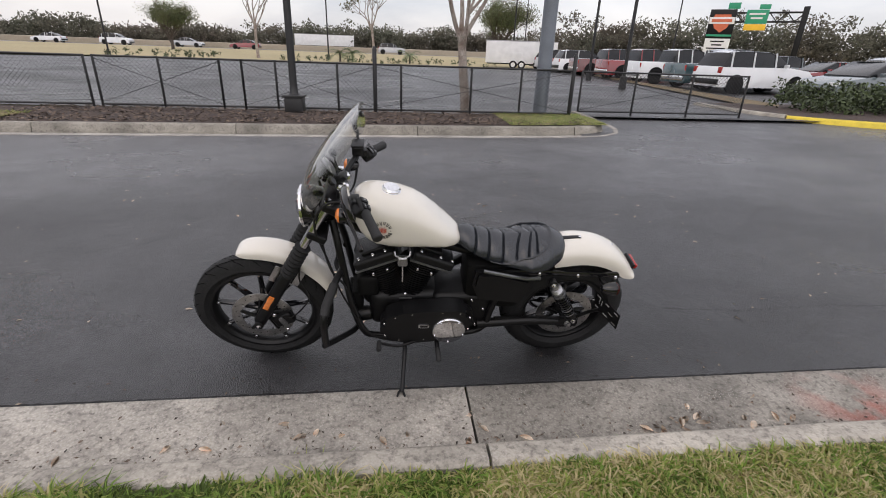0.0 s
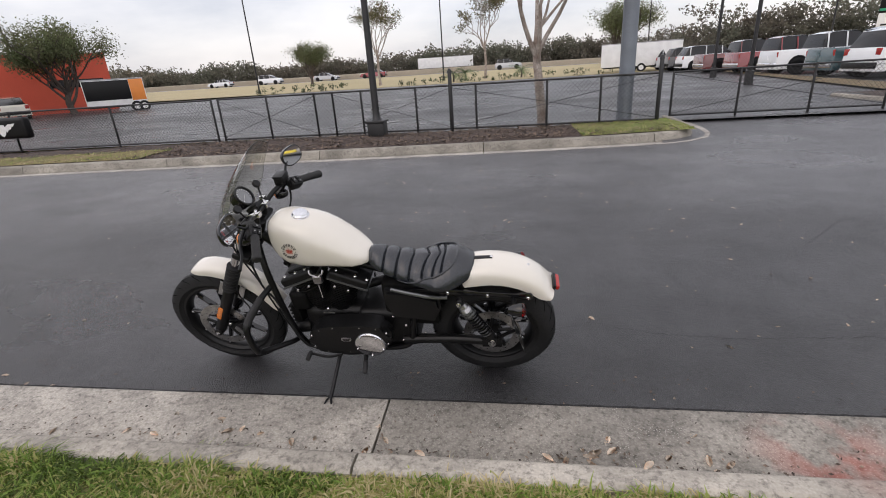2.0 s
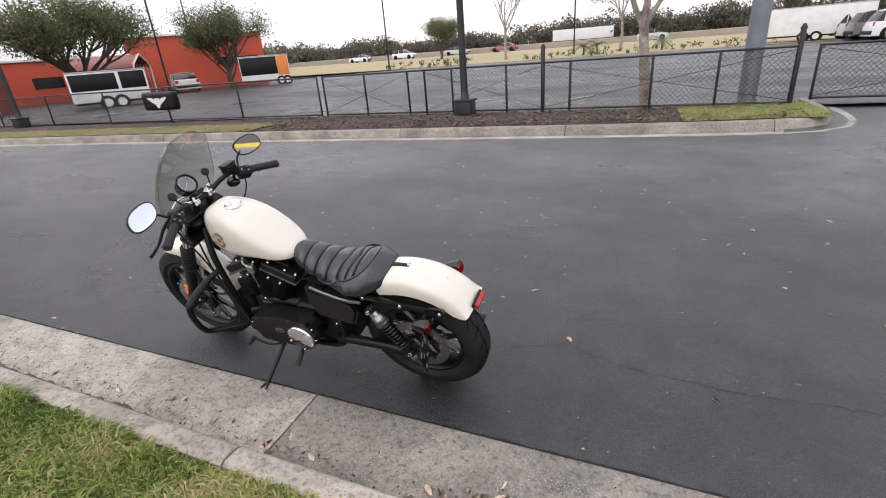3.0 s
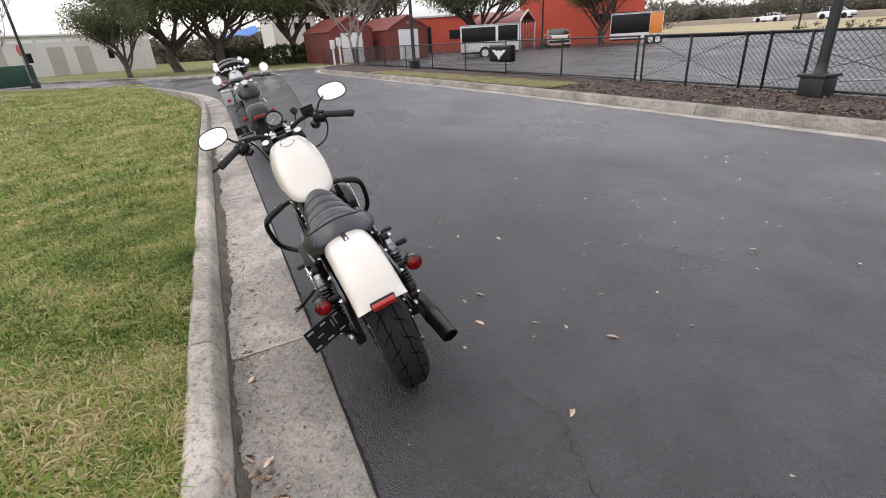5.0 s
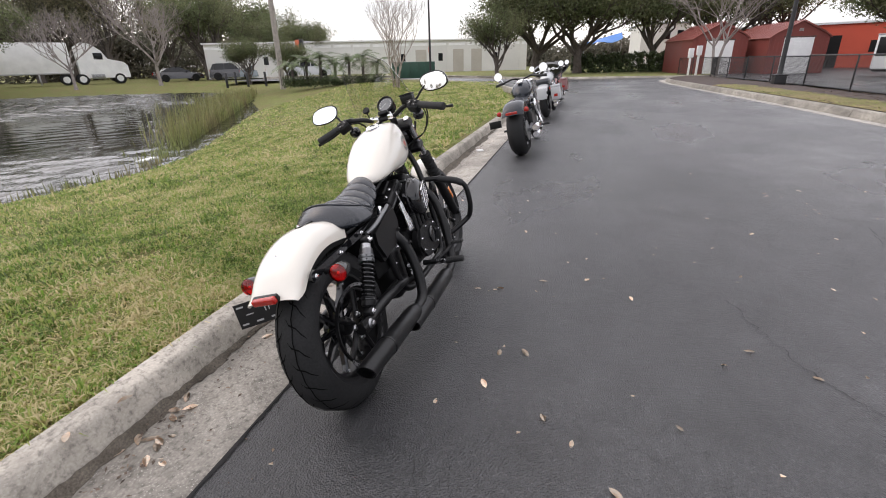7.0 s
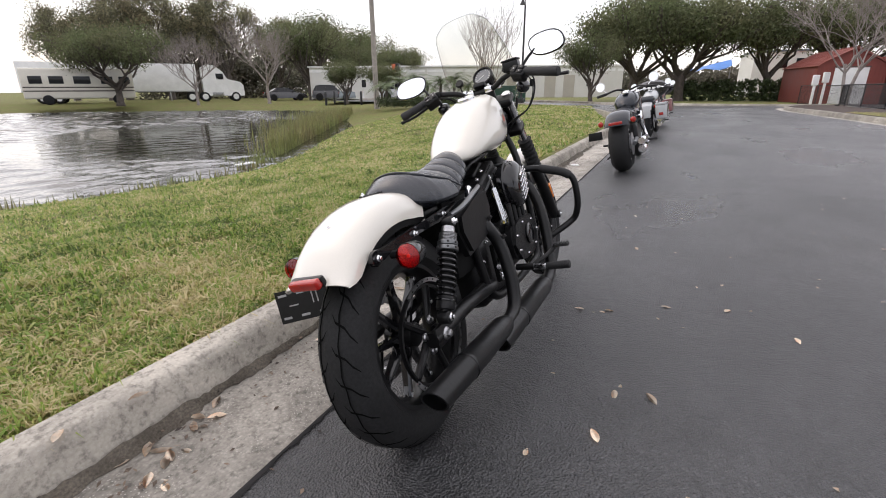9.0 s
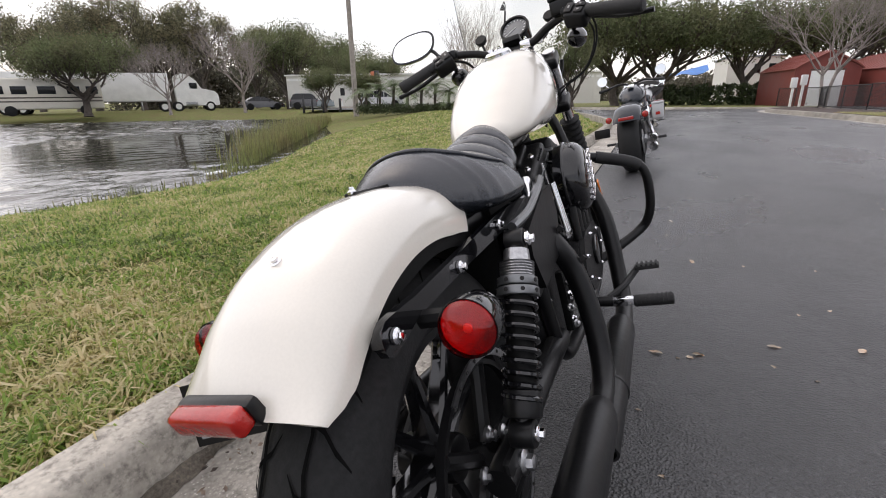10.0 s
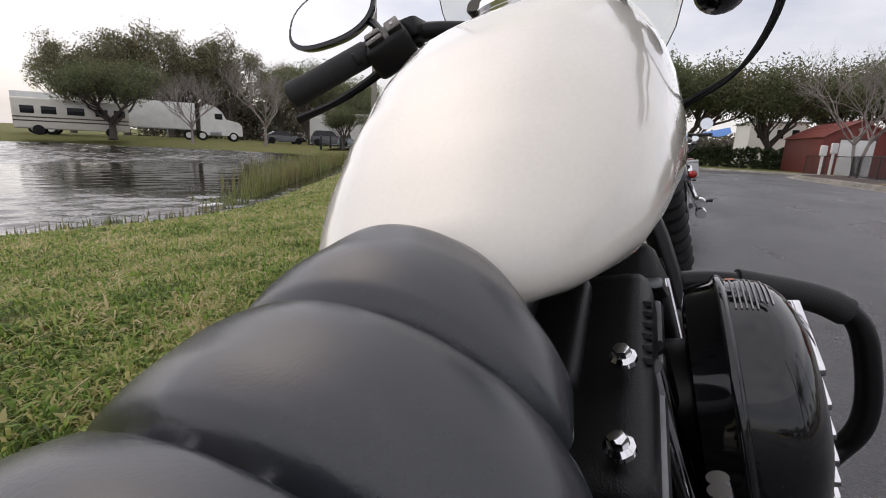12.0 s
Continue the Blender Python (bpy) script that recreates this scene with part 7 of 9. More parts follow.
# winged sign on a dark padded cover over the fence rail
sg = base_of("winged_sign", Matrix.Translation((-11.55, 8.33, 0.88)), "black padded cover with a white winged shield, hung on the fence", "sign")
part("cover", box((1.30, 0.22, 0.50), (0, 0, 0), 0.08, seg=3), M["black"], sg)
em = aim((0, -0.116, -0.02), (0, -1, 0)) @ Matrix.Scale(1.35, 4)
part("shield", plate([(-0.07, 0.08), (0.07, 0.08), (0.09, 0.0), (0.05, -0.09), (0, -0.13), (-0.05, -0.09), (-0.09, 0.0)], 0.008, em, 0.002), M["print_white"], sg)
for s in (-1, 1):
    part("wing", plate([(s * 0.06, 0.03), (s * 0.16, 0.09), (s * 0.30, 0.10), (s * 0.26, 0.05), (s * 0.22, 0.045), (s * 0.19, 0.0), (s * 0.14, -0.005), (s * 0.10, -0.05)][::s], 0.006, em), M["print_white"], sg)

# ---- lamp posts and poles ----
def lamp_post(at, h, group="black lamp posts", head=True, lean=0.0):
    root = base_of("street_lamp", Matrix.Translation(at), "black lamp post on a square black base", "street lamp", group)
    part("base_box", box((0.36, 0.36, 0.34), (0, 0, 0.15), 0.03, seg=2), M["fence"], root)
    part("base_lid", box((0.42, 0.42, 0.05), (0, 0, 0.34), 0.015), M["fence"], root)
    part("pole", lathe([(0.36, 0.12), (0.40, 0.085), (0.55, 0.075), (h, 0.055)], (0, 0, 0), (0, 0, 1), 16), M["fence"], root)
    if head:
        part("arm", tube([(0, 0, h), (0.05, 0, h + 0.35), (0.35, 0, h + 0.45), (0.55, 0, h + 0.25)], 0.03, 8), M["fence"], root)
        part("shade", lathe([(0, 0.04), (0.05, 0.08), (0.18, 0.12), (0.30, 0.20), (0.32, 0.19)], (0.55, 0, h + 0.28), (0, 0, -1), 16), M["fence"], root)
    return root


lamp_post((-2.22, 8.28, 0.27), 5.2)
lamp_post((-17.9, 7.85, 0.24), 5.0)
lamp_post((-30.8, -8.7, 0.08), 6.0)
gp = base_of("tall_pole", Matrix.Translation((3.0, 8.70, 0.28)), "thick blue-grey painted pole in a grass patch", "pole")
part("shaft", lathe([(-0.15, 0.155), (0.02, 0.15), (9.5, 0.145)], (0, 0, 0), (0, 0, 1), 24), M["grey_pole"], gp)
part("base_ring", lathe([(-0.02, 0.20), (0.03, 0.20), (0.04, 0.15)], (0, 0, 0), (0, 0, 1), 24), M["grey_pole"], gp)


def lot_lamp(at, h, arm=0.0, mat="fence"):
    root = base_of("lot_lamp", Matrix.Translation(at), "tall slim lamp pole in the car park", "lamp pole", "car park lamp poles")
    part("pole", lathe([(-0.1, 0.16), (0.5, 0.15), (0.52, 0.075), (h, 0.05)], (0, 0, 0), (0, 0, 1), 12), M[mat], root)
    if arm:
        part("arm", tube([(0, 0, h), (0.15 * arm, 0, h + 0.5), (0.7 * arm, 0, h + 0.7), (1.3 * arm, 0, h + 0.55)], 0.035, 8), M[mat], root)
        part("lamp_head", box((0.5, 0.2, 0.10), (1.45 * arm, 0, h + 0.52), 0.03), M[mat], root)
    return root


for x, y, h, arm in ((-23.7, 43.9, 11, 0), (-6.2, 50, 11, 0), (11.6, 46, 12, 0), (11.0, 25.5, 10, 0), (9.7, 18.6, 9.5, 0), (27.4, 45.4, 8.2, -1), (-38.2, 33.2, 10, 0), (-31.0, 24.0, 9.5, 0), (16.5, 60, 8, 1)):
    lot_lamp((x, y, 0.28 if x > -20 else 0.12), h, arm)
wp = base_of("utility_pole", Matrix.Translation((-27.6, -18.2, 0.05)), "grey weathered wooden utility pole", "utility pole")
part("shaft", lathe([(-0.3, 0.19), (12, 0.12)], (0, 0, 0), (0.01, 0.0, 1), 14), M["wood_pole"], wp)
part("ground_wire", rod((0.19, 0.05, 0.0), (0.15, 0.05, 6), 0.012, seg=6), M["fence"], wp)

# ---- trees ----
tree("verge_tree", (1.34, 8.72, 0.30), 1.7, 0.095, 1.35, 4, M["bark_pale"], M["dry_leaf"], "leaning pale-barked tree with thin drooping leaves", 11, clump=7, spread=0.4, leaf_size=0.045, lean=(-0.10, 0.05), limbs=4, wide=0.6, gravity=0.02)
LOT_TREES = "car park trees"
for x, y, seed in ((-12.4, 47.5, 21), (-1.8, 48.5, 22)):
    tree("lot_tree", (x, y, 0.3), 3.0, 0.13, 2.0, 4, M["bark_pale"], M["dry_leaf"], "slender pale-trunked tree with sparse brown leaves", seed, clump=5, spread=0.55, leaf_size=0.10, limbs=5, wide=0.5, group=LOT_TREES, kids=(2, 3))
oak_a = tree("oak_tree", (-32.6, 19.3, 0.12), 1.7, 0.26, 2.0, 3, M["bark"], M["oak_leaf"], "spreading grey-green oak with a short trunk", 31, clump=40, spread=1.15, leaf_size=0.085, limbs=9, wide=1.35, gravity=0.03, group="oaks", low=0.5, flat=0.8)
oak_b = tree("oak_tree", (-31.0, 30.0, 0.12), 1.6, 0.20, 1.8, 3, M["bark"], M["oak_leaf"], "rounded grey-green oak with low branches", 32, clump=40, spread=1.0, leaf_size=0.078, limbs=9, wide=0.9, gravity=0.03, group="oaks", low=0.4, flat=0.85)


def again(ob, x, y, z, turn, scale=1.0):
    c = copy_thing(ob, pose(x, y, z, 0, 0, turn))
    c.scale = (scale, scale, scale)
    return c


def tallness(ob):
    return max(v.co.z for c in ob.children for v in c.data.vertices)


# further oaks: place, turn and height
for x, y, z, t, h in ((-39.9, -2.2, 0.1, 40, 8.6), (-40.0, 0.9, 0.1, 130, 8.8), (-46, 12.5, 0.1, 20, 9.0), (-26.0, -44.6, -0.1, 10, 7.4)):
    again(oak_a, x, y, z, t, h / tallness(oak_a))
for x, y, z, t, h in ((14.8, 66.3, 0.6, 40, 8.0), (-27.9, 67.7, 0.6, 90, 6.0), (-41.5, 6.6, 0.1, 120, 7.6), (-47.5, 17.0, 0.1, 30, 9.0), (-35.0, -4.8, 0.1, 0, 4.8), (-28.8, -21.6, 0.1, 70, 3.2), (-30.4, -19.5, 0.1, 160, 3.0), (-44.8, -38.5, 0, 45, 9.2), (-50.2, -34.7, 0, 90, 6.6), (-49.5, -28.3, 0, 10, 6.0), (-53, -32, 0, 200, 6.2), (-57, -48, 0, 15, 12), (-60, -42, 0, 75, 10)):
    again(oak_b, x, y, z, t, h / tallness(oak_b))
tall = tree("tall_tree", (-37.5, -65, 0), 4.2, 0.34, 3.1, 4, M["bark"], M["tall_leaf"], "tall ragged olive-brown tree beyond the pond", 61, clump=22, spread=1.25, leaf_size=0.13, limbs=8, wide=0.95, gravity=0.05, group="tall trees", low=0.45, flat=0.85, kids=(2, 3))
for x, y, t, h in ((-44.5, -63, 120, 16.0), (-49.5, -57, 240, 15.2), (-53.5, -51.5, 40, 12.0), (-41, -67, 300, 15.0), (-48, -61.5, 10, 14.5), (-35.5, -69, 200, 12.5)):
    again(tall, x, y, 0, t, h / tallness(tall))
tall.scale = (13.0 / tallness(tall),) * 3
bare = tree("bare_tree", (-29.3, -38.6, -0.05), 1.2, 0.085, 1.35, 5, M["twig"], None, "leafless grey tree with dense fine twigs", 41, limbs=7, wide=1.0, group="bare trees", kids=(2, 4), gravity=0.03)
bare.scale = (1.25,) * 3
again(bare, -35.8, -36.4, -0.05, 80, 1.6)
myrtle = tree("bare_tree", (-21.2, -7.6, 0.02), 1.3, 0.045, 1.25, 4, M["bark_pale"], None, "multi-stemmed leafless pale tree on the lawn", 51, limbs=3, wide=0.55, trunks=6, group="bare trees", gravity=0.12, kids=(2, 3))
shed_tree = tree("bare_tree", (-28.9, 8.35, 0.2), 2.0, 0.075, 1.5, 5, M["twig"], None, "leafless grey-barked tree beside the sheds", 52, limbs=5, wide=0.9, trunks=2, group="bare trees", gravity=0.0, kids=(2, 4))

# far woods on the horizon: clumped foliage of uneven height, thick to the ground
rng = np.random.default_rng(5)
cent = []
for (x0, y0, x1, y1, h, n) in ((-160, 105, -20, 130, 5.8, 2300), (-20, 128, 60, 132, 6.6, 1500), (40, 108, 120, 70, 9.5, 1600), (-110, 80, -60, 68, 5.0, 400), (-80, -62, -46, -74, 9.0, 600), (-80, -50, -90, 30, 3.8, 900), (10, -74, 60, -40, 6, 400)):
    t = rng.random(n)
    hh = h * (0.78 + 0.16 * np.sin(t * 37 + x0) + 0.12 * np.sin(t * 91 + y0) + 0.08 * np.sin(t * 211))
    cent.append(np.column_stack([x0 + (x1 - x0) * t + rng.normal(0, 2.5, n), y0 + (y1 - y0) * t + rng.normal(0, 3, n), hh * rng.random(n) ** 0.9]))
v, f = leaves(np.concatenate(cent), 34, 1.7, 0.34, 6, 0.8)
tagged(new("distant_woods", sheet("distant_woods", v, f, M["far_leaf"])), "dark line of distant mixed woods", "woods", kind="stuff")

# hedges and palms
for (x0, y0, x1, y1) in ((-23.5, 42.4, -14.5, 43.2), (-9.5, 43.0, -5.5, 43.6), (-4, 43.2, 4.5, 43.8), (5.5, 43.2, 9.5, 43.8)):
    bush_mass("hedge", [(x0, y0, 0.3, x1, y1, 0.85)], 14, 0.09, M["hedge"], "low dark hedge at the car park edge", "hedge", 61 + int(x1), group="low hedges")
for k, (x, y) in enumerate(((-4.7, 45.5), (1.7, 46.0), (-3.6, 45.8))):
    palm((x, y, 0.3), 0.8, 70 + k, "palms")
for k in range(7):
    f = k / 6
    palm((-26.4 - 2.2 * f, -16.6 + 4.9 * f, 0.08), 1.25 + 0.2 * (k % 3), 80 + k, "palms")
bush_mass("hedge", [(-25.6 - 0.3 * k, -16.9 + 0.62 * k, 0.05, -26.3 - 0.3 * k, -16.2 + 0.62 * k, 0.5) for k in range(9)], 120, 0.06, M["hedge"], "low clipped hedge under the palms", "hedge", 91, group="low hedges")
bush_mass("hedge", [(-41.5, 0.5, 0.1, -40.6, 8.5, 1.55)], 55, 0.12, M["hedge"], "tall dark hedge behind the bend of the road", "hedge", 92, group="low hedges")
bush_mass("shrub_bed", [(10.6, 9.6, 0.3, 17, 11.4, 1.05), (12.5, 9.2, 0.3, 18, 10.2, 0.8)], 70, 0.06, M["hedge"], "green shrubs in a kerbed bed", "shrub", 93)

# reeds at the pond's corner
rng = np.random.default_rng(8)
vv, ff = [], []
spots = []
while len(spots) < 5200:
    t = rng.random()
    bx, by = (-6.0 + -21.5 * t, -7.9 - 12.6 * t)
    o = rng.normal(0, 0.45 + 1.7 * t)
    x, y = bx + 0.5 * o * 0.6, by - abs(o) * 0.9 + 0.3
    if rng.random() < 0.25 + 0.75 * min(1, t * 2.2):
        spots.append((x, y))
for k in range(260):
    t = rng.random() ** 1.6 + 0.12 * math.sin(k * 0.7)
    spots.append((-5.6 + 5.0 * t + rng.normal(0, 0.1), -7.65 - 0.55 * t - abs(rng.normal(0, 0.12))))
for x, y in spots:
    h = rng.uniform(0.3, 0.85) if x < -9 else rng.uniform(0.10, 0.28)
    a, b = rng.uniform(0, 6.28), rng.uniform(0.02, 0.2)
    w = 0.017
    z = WATER - 0.05 if pond_dist(x, y) < 0.1 else lawn_height(x, y)
    i = len(vv)
    vv += [(x - w * math.sin(a), y + w * math.cos(a), z), (x + w * math.sin(a), y - w * math.cos(a), z), (x + h * b * math.cos(a) * 1.6, y + h * b * math.sin(a) * 1.6, z + h)]
    ff.append((i, i + 1, i + 2))
tagged(new("reeds", sheet("reeds", vv, ff, M["reed"])), "green and straw-coloured reeds along the pond's edge", "reeds", kind="stuff")

# water: a dark mirror with wind ripples
wm = bpy.data.materials.new("pond_water")
wm.use_nodes = True
n, l = wm.node_tree.nodes, wm.node_tree.links
b = n["Principled BSDF"]
b.inputs["Base Color"].default_value = (0.012, 0.013, 0.010, 1)
b.inputs["Roughness"].default_value = 0.04
b.inputs["IOR"].default_value = 1.4
co = n.new("ShaderNodeTexCoord")
mp = n.new("ShaderNodeMapping")
mp.inputs["Rotation"].default_value = (0, 0, 0.6)
mp.inputs["Scale"].default_value = (0.9, 2.4, 1)
nz = n.new("ShaderNodeTexNoise")
nz.inputs["Scale"].default_value, nz.inputs["Detail"].default_value = 3.5, 3
bp = n.new("ShaderNodeBump")
bp.inputs["Distance"].default_value = 0.02
# still water in the lee of the reeds, wind on the open pond
calm = n.new("ShaderNodeTexNoise")
calm.inputs["Scale"].default_value, calm.inputs["Detail"].default_value = 0.25, 3
lee = n.new("ShaderNodeVectorMath")
lee.operation = "DISTANCE"
lee.inputs[1].default_value = (-13.0, -15.5, WATER)
blur = n.new("ShaderNodeMath")
blur.operation = "MULTIPLY_ADD"
blur.inputs[1].default_value = 9.0
wind = n.new("ShaderNodeMapRange")
wind.inputs["From Min"].default_value, wind.inputs["From Max"].default_value = 8.5, 13.0
wind.inputs["To Min"].default_value, wind.inputs["To Max"].default_value = 0.10, 1.0
l.new(co.outputs["Object"], lee.inputs[0])
l.new(co.outputs["Object"], calm.inputs["Vector"])
l.new(calm.outputs["Fac"], blur.inputs[0])
l.new(lee.outputs["Value"], blur.inputs[2])
l.new(blur.outputs[0], wind.inputs["Value"])
l.new(wind.outputs["Result"], bp.inputs["Strength"])
l.new(co.outputs["Object"], mp.inputs["Vector"])
l.new(mp.outputs["Vector"], nz.inputs["Vector"])
l.new(nz.outputs["Fac"], bp.inputs["Height"])
l.new(bp.outputs["Normal"], b.inputs["Normal"])
rg = np.random.default_rng(19)
gx, gy = np.arange(-36, 8, 0.125), np.arange(-55, -6.8, 0.125)
X, Y = np.meshgrid(gx, gy)
open_water = np.clip((np.hypot(X + 13.0, Y + 15.0) - 6.0 + 1.5 * np.sin(X * 0.7) * np.sin(Y * 0.5)) / 6.0, 0.16, 1.0)
Z = np.zeros_like(X)
for k in range(14):
    lam = 0.44 * 1.075 ** k
    a = 0.62 + rg.normal(0, 0.42)
    Z += 0.0105 * lam * np.sin((X * np.sin(a) + Y * np.cos(a)) * 2 * np.pi / lam + rg.uniform(0, 6.28) + 1.3 * np.sin(X * 0.31 + k) * np.sin(Y * 0.27 + 2 * k))
Z = WATER + Z * open_water
i = (np.arange(len(gy) - 1)[:, None] * len(gx) + np.arange(len(gx) - 1)[None]).reshape(-1, 1)
me = sheet("pond_water", np.column_stack([X.ravel(), Y.ravel(), Z.ravel()]).tolist(), (i + np.array([0, 1, len(gx) + 1, len(gx)])).tolist(), wm, 180)
tagged(new("pond_water", me), "dark rippled pond water reflecting the sky", "water", kind="structure")
thing("float", box((0.55, 0.16, 0.06), (-6.95, -8.7, WATER + 0.02), 0.03, seg=3), M["print_white"], "white foam board floating by the bank", "float")


# ---- vehicles and buildings ----
KINDS = {  # length, width, wheel radius, lower profile, cabin profile (x from the rear, z)
    "suv": (4.6, 1.85, 0.36, [(0.0, 0.50), (0.03, 0.95), (0.10, 1.06), (3.35, 1.10), (4.35, 0.98), (4.58, 0.78), (4.60, 0.42)], [(0.10, 1.06), (0.42, 1.60), (0.80, 1.69), (2.30, 1.68), (2.75, 1.55), (3.45, 1.10)]),
    "sedan": (4.7, 1.80, 0.33, [(0.0, 0.45), (0.04, 0.85), (0.15, 0.96), (3.25, 0.94), (4.40, 0.78), (4.65, 0.62), (4.70, 0.38)], [(0.55, 0.96), (1.25, 1.38), (1.75, 1.45), (2.50, 1.42), (3.45, 0.95)]),
    "pickup": (5.6, 1.95, 0.40, [(0.0, 0.55), (0.02, 1.05), (0.06, 1.12), (4.30, 1.14), (5.40, 1.05), (5.57, 0.85), (5.60, 0.50)], [(1.95, 1.12), (2.10, 1.72), (2.40, 1.80), (3.35, 1.80), (3.75, 1.65), (4.30, 1.14)]),
}


def car(kind, paint, at, heading, label, group="parked cars"):
    L, W, r, low, cab = KINDS[kind]
    root = base_of("car" if kind != "pickup" else "pickup_truck", pose(at[0], at[1], at[2], 0, 0, heading), label, "car" if kind != "pickup" else "pickup truck", group)
    x0 = -L / 2

    def hull(profile, floor, half, shrink):
        n = len(profile)
        bm = bmesh.new()
        loops = []
        for s, k in ((-1, 0.0), (-1, 1.0), (1, 1.0), (1, 0.0)):
            loops.append([])
        cols = []
        for t in (-1.0, -0.97, -0.86, 0.86, 0.97, 1.0):
            inset = {1.0: 0.16, 0.97: 0.05, 0.86: 0.0}[abs(t)]
            row = []
            for x, z in profile:
                zz = z - inset * 0.35 * (z > floor + 0.05)
                y = half * t * (1 - shrink * max(0, (z - floor)))
                xx = x0 + L / 2 + (x - L / 2) * (1 - inset * 0.12)
                row.append((xx, y, zz))
            row.append((x0 + profile[-1][0], half * t, floor))
            row.append((x0 + profile[0][0], half * t, floor))
            cols.append(row)
        rings(bm, cols)
        return bm
    body = part("body", hull(low, 0.26, W / 2, 0.05), CAR[paint], root)
    half = W / 2 * 0.93
    part("cabin_glass", hull([(x, z) for x, z in cab], cab[0][1] - 0.06, half, 0.20), M["window"], root, "dark car windows")
    zt = max(z for x, z in cab)
    roof = [(x, z) for x, z in cab if z > zt - 0.16]
    bm = bmesh.new()
    rings(bm, [[(x0 + x, half * t * (1 - 0.20 * (z - cab[0][1])) * 1.0, z + 0.012 - 0.03 * abs(t) ** 3) for t in (-1, -0.6, 0, 0.6, 1)] for x, z in roof], closed=False, cap=False)
    part("roof", bm, CAR[paint], root)
    for s in (-1, 1):
        for px in ([cab[1][0] + 0.05, cab[0][0] + 0.6 + (L * 0.18), cab[-2][0] - 0.15] if kind != "pickup" else [2.15, 2.95, 3.70]):
            zb = cab[0][1]
            yb, yt = s * half * 1.01, s * half * (1 - 0.20 * (zt - zb)) * 1.01
            part("pillar", tube([(x0 + px, yb, zb - 0.03), (x0 + px * 0.97 + 0.06, yt, zt - 0.05)], 0.035, 6, steps=1), CAR[paint], root)
        part("tail_lamp", box((0.06, 0.22, 0.24), (x0 + 0.05, s * (W / 2 - 0.16), 0.92 if kind != "sedan" else 0.80), 0.02), M["red_lens"], root, "red tail lamp")
        part("headlamp", box((0.12, 0.34, 0.12), (x0 + L - 0.10, s * (W / 2 - 0.26), 0.78 if kind != "sedan" else 0.64), 0.03), M["print_white"], root, "pale headlamp")
        part("wing_mirror", box((0.12, 0.18, 0.13), (x0 + cab[-1][0] - 0.45, s * (W / 2 + 0.08), cab[-1][1] + 0.05), 0.03), CAR[paint], root)
        for wx in (0.17 * L, 0.81 * L):
            c = (x0 + wx, s * (W / 2 - 0.10), r)
            w = part("wheel", rod((c[0], c[1] - 0.10, r), (c[0], c[1] + 0.10, r), r * 0.62, seg=18, edge=0.02), M["steel"], root)
            part("tyre", lathe([(-0.11, r * 0.62), (-0.115, r * 0.85), (-0.09, r), (0.09, r), (0.115, r * 0.85), (0.11, r * 0.62)], c, (0, 1, 0), 22, cap=False), M["rubber"], w)
            part("arch", lathe([(-0.005, r * 1.13), (0.005, r * 1.13), (0.006, r * 0.5)], (c[0], s * (W / 2 + 0.002), r * 1.02), (0, s, 0), 22), M["black"], root)
    part("rear_bumper", box((0.16, W * 0.92, 0.22), (x0 + 0.04, 0, 0.46), 0.05), M["black"] if kind != "pickup" else M["chrome"], root)
    part("front_bumper", box((0.16, W * 0.90, 0.20), (x0 + L - 0.06, 0, 0.42), 0.05), M["black"], root)
    return root


for kind, paint, x, y, h, label in (
        ("sedan", "grey", 15.9, 13.6, 186, "dark grey saloon car parked nose out"), ("suv", "white", 15.6, 17.1, 4, "white estate car parked tail out"),
        ("pickup", "teal", 16.2, 19.6, 2, "dark green pickup parked tail out"), ("pickup", "white", 16.0, 23.0, 0, "white pickup parked tail out"),
        ("pickup", "red", 15.8, 26.4, 2, "red pickup parked tail out"), ("pickup", "maroon", 15.5, 30.0, 0, "dark red pickup parked tail out"), ("suv", "white", 15.2, 34.0, 0, "white estate car parked tail out"),
        ("suv", "black", 15.2, 37.0, 0, "black estate car parked tail out"), ("suv", "silver", 15.2, 40.0, 0, "silver estate car parked tail out"),
        ("suv", "silver", 21.8, 18.5, 180, "silver estate car parked nose out"), ("sedan", "red", 22.0, 21.8, 180, "red car parked nose out"), ("suv", "silver", 22.2, 15.2, 182, "silver people carrier parked nose out"),
        ("suv", "white", 22.0, 12.2, 180, "white estate car parked nose out"), ("suv", "grey", 22.0, 26.0, 180, "grey estate car parked nose out"), ("suv", "white", 22.0, 30.0, 180, "white estate car parked nose out"), ("sedan", "white", 28.5, 17.0, 0, "white car parked in the second row"), ("suv", "silver", 28.5, 21.0, 0, "silver estate car parked in the second row")):
    x, y = x * 1.09 - (1.4 if x < 16.5 and y > 15 else 0.0), y * 1.09
    car(kind, paint, (x, y, 0.28), h, label)
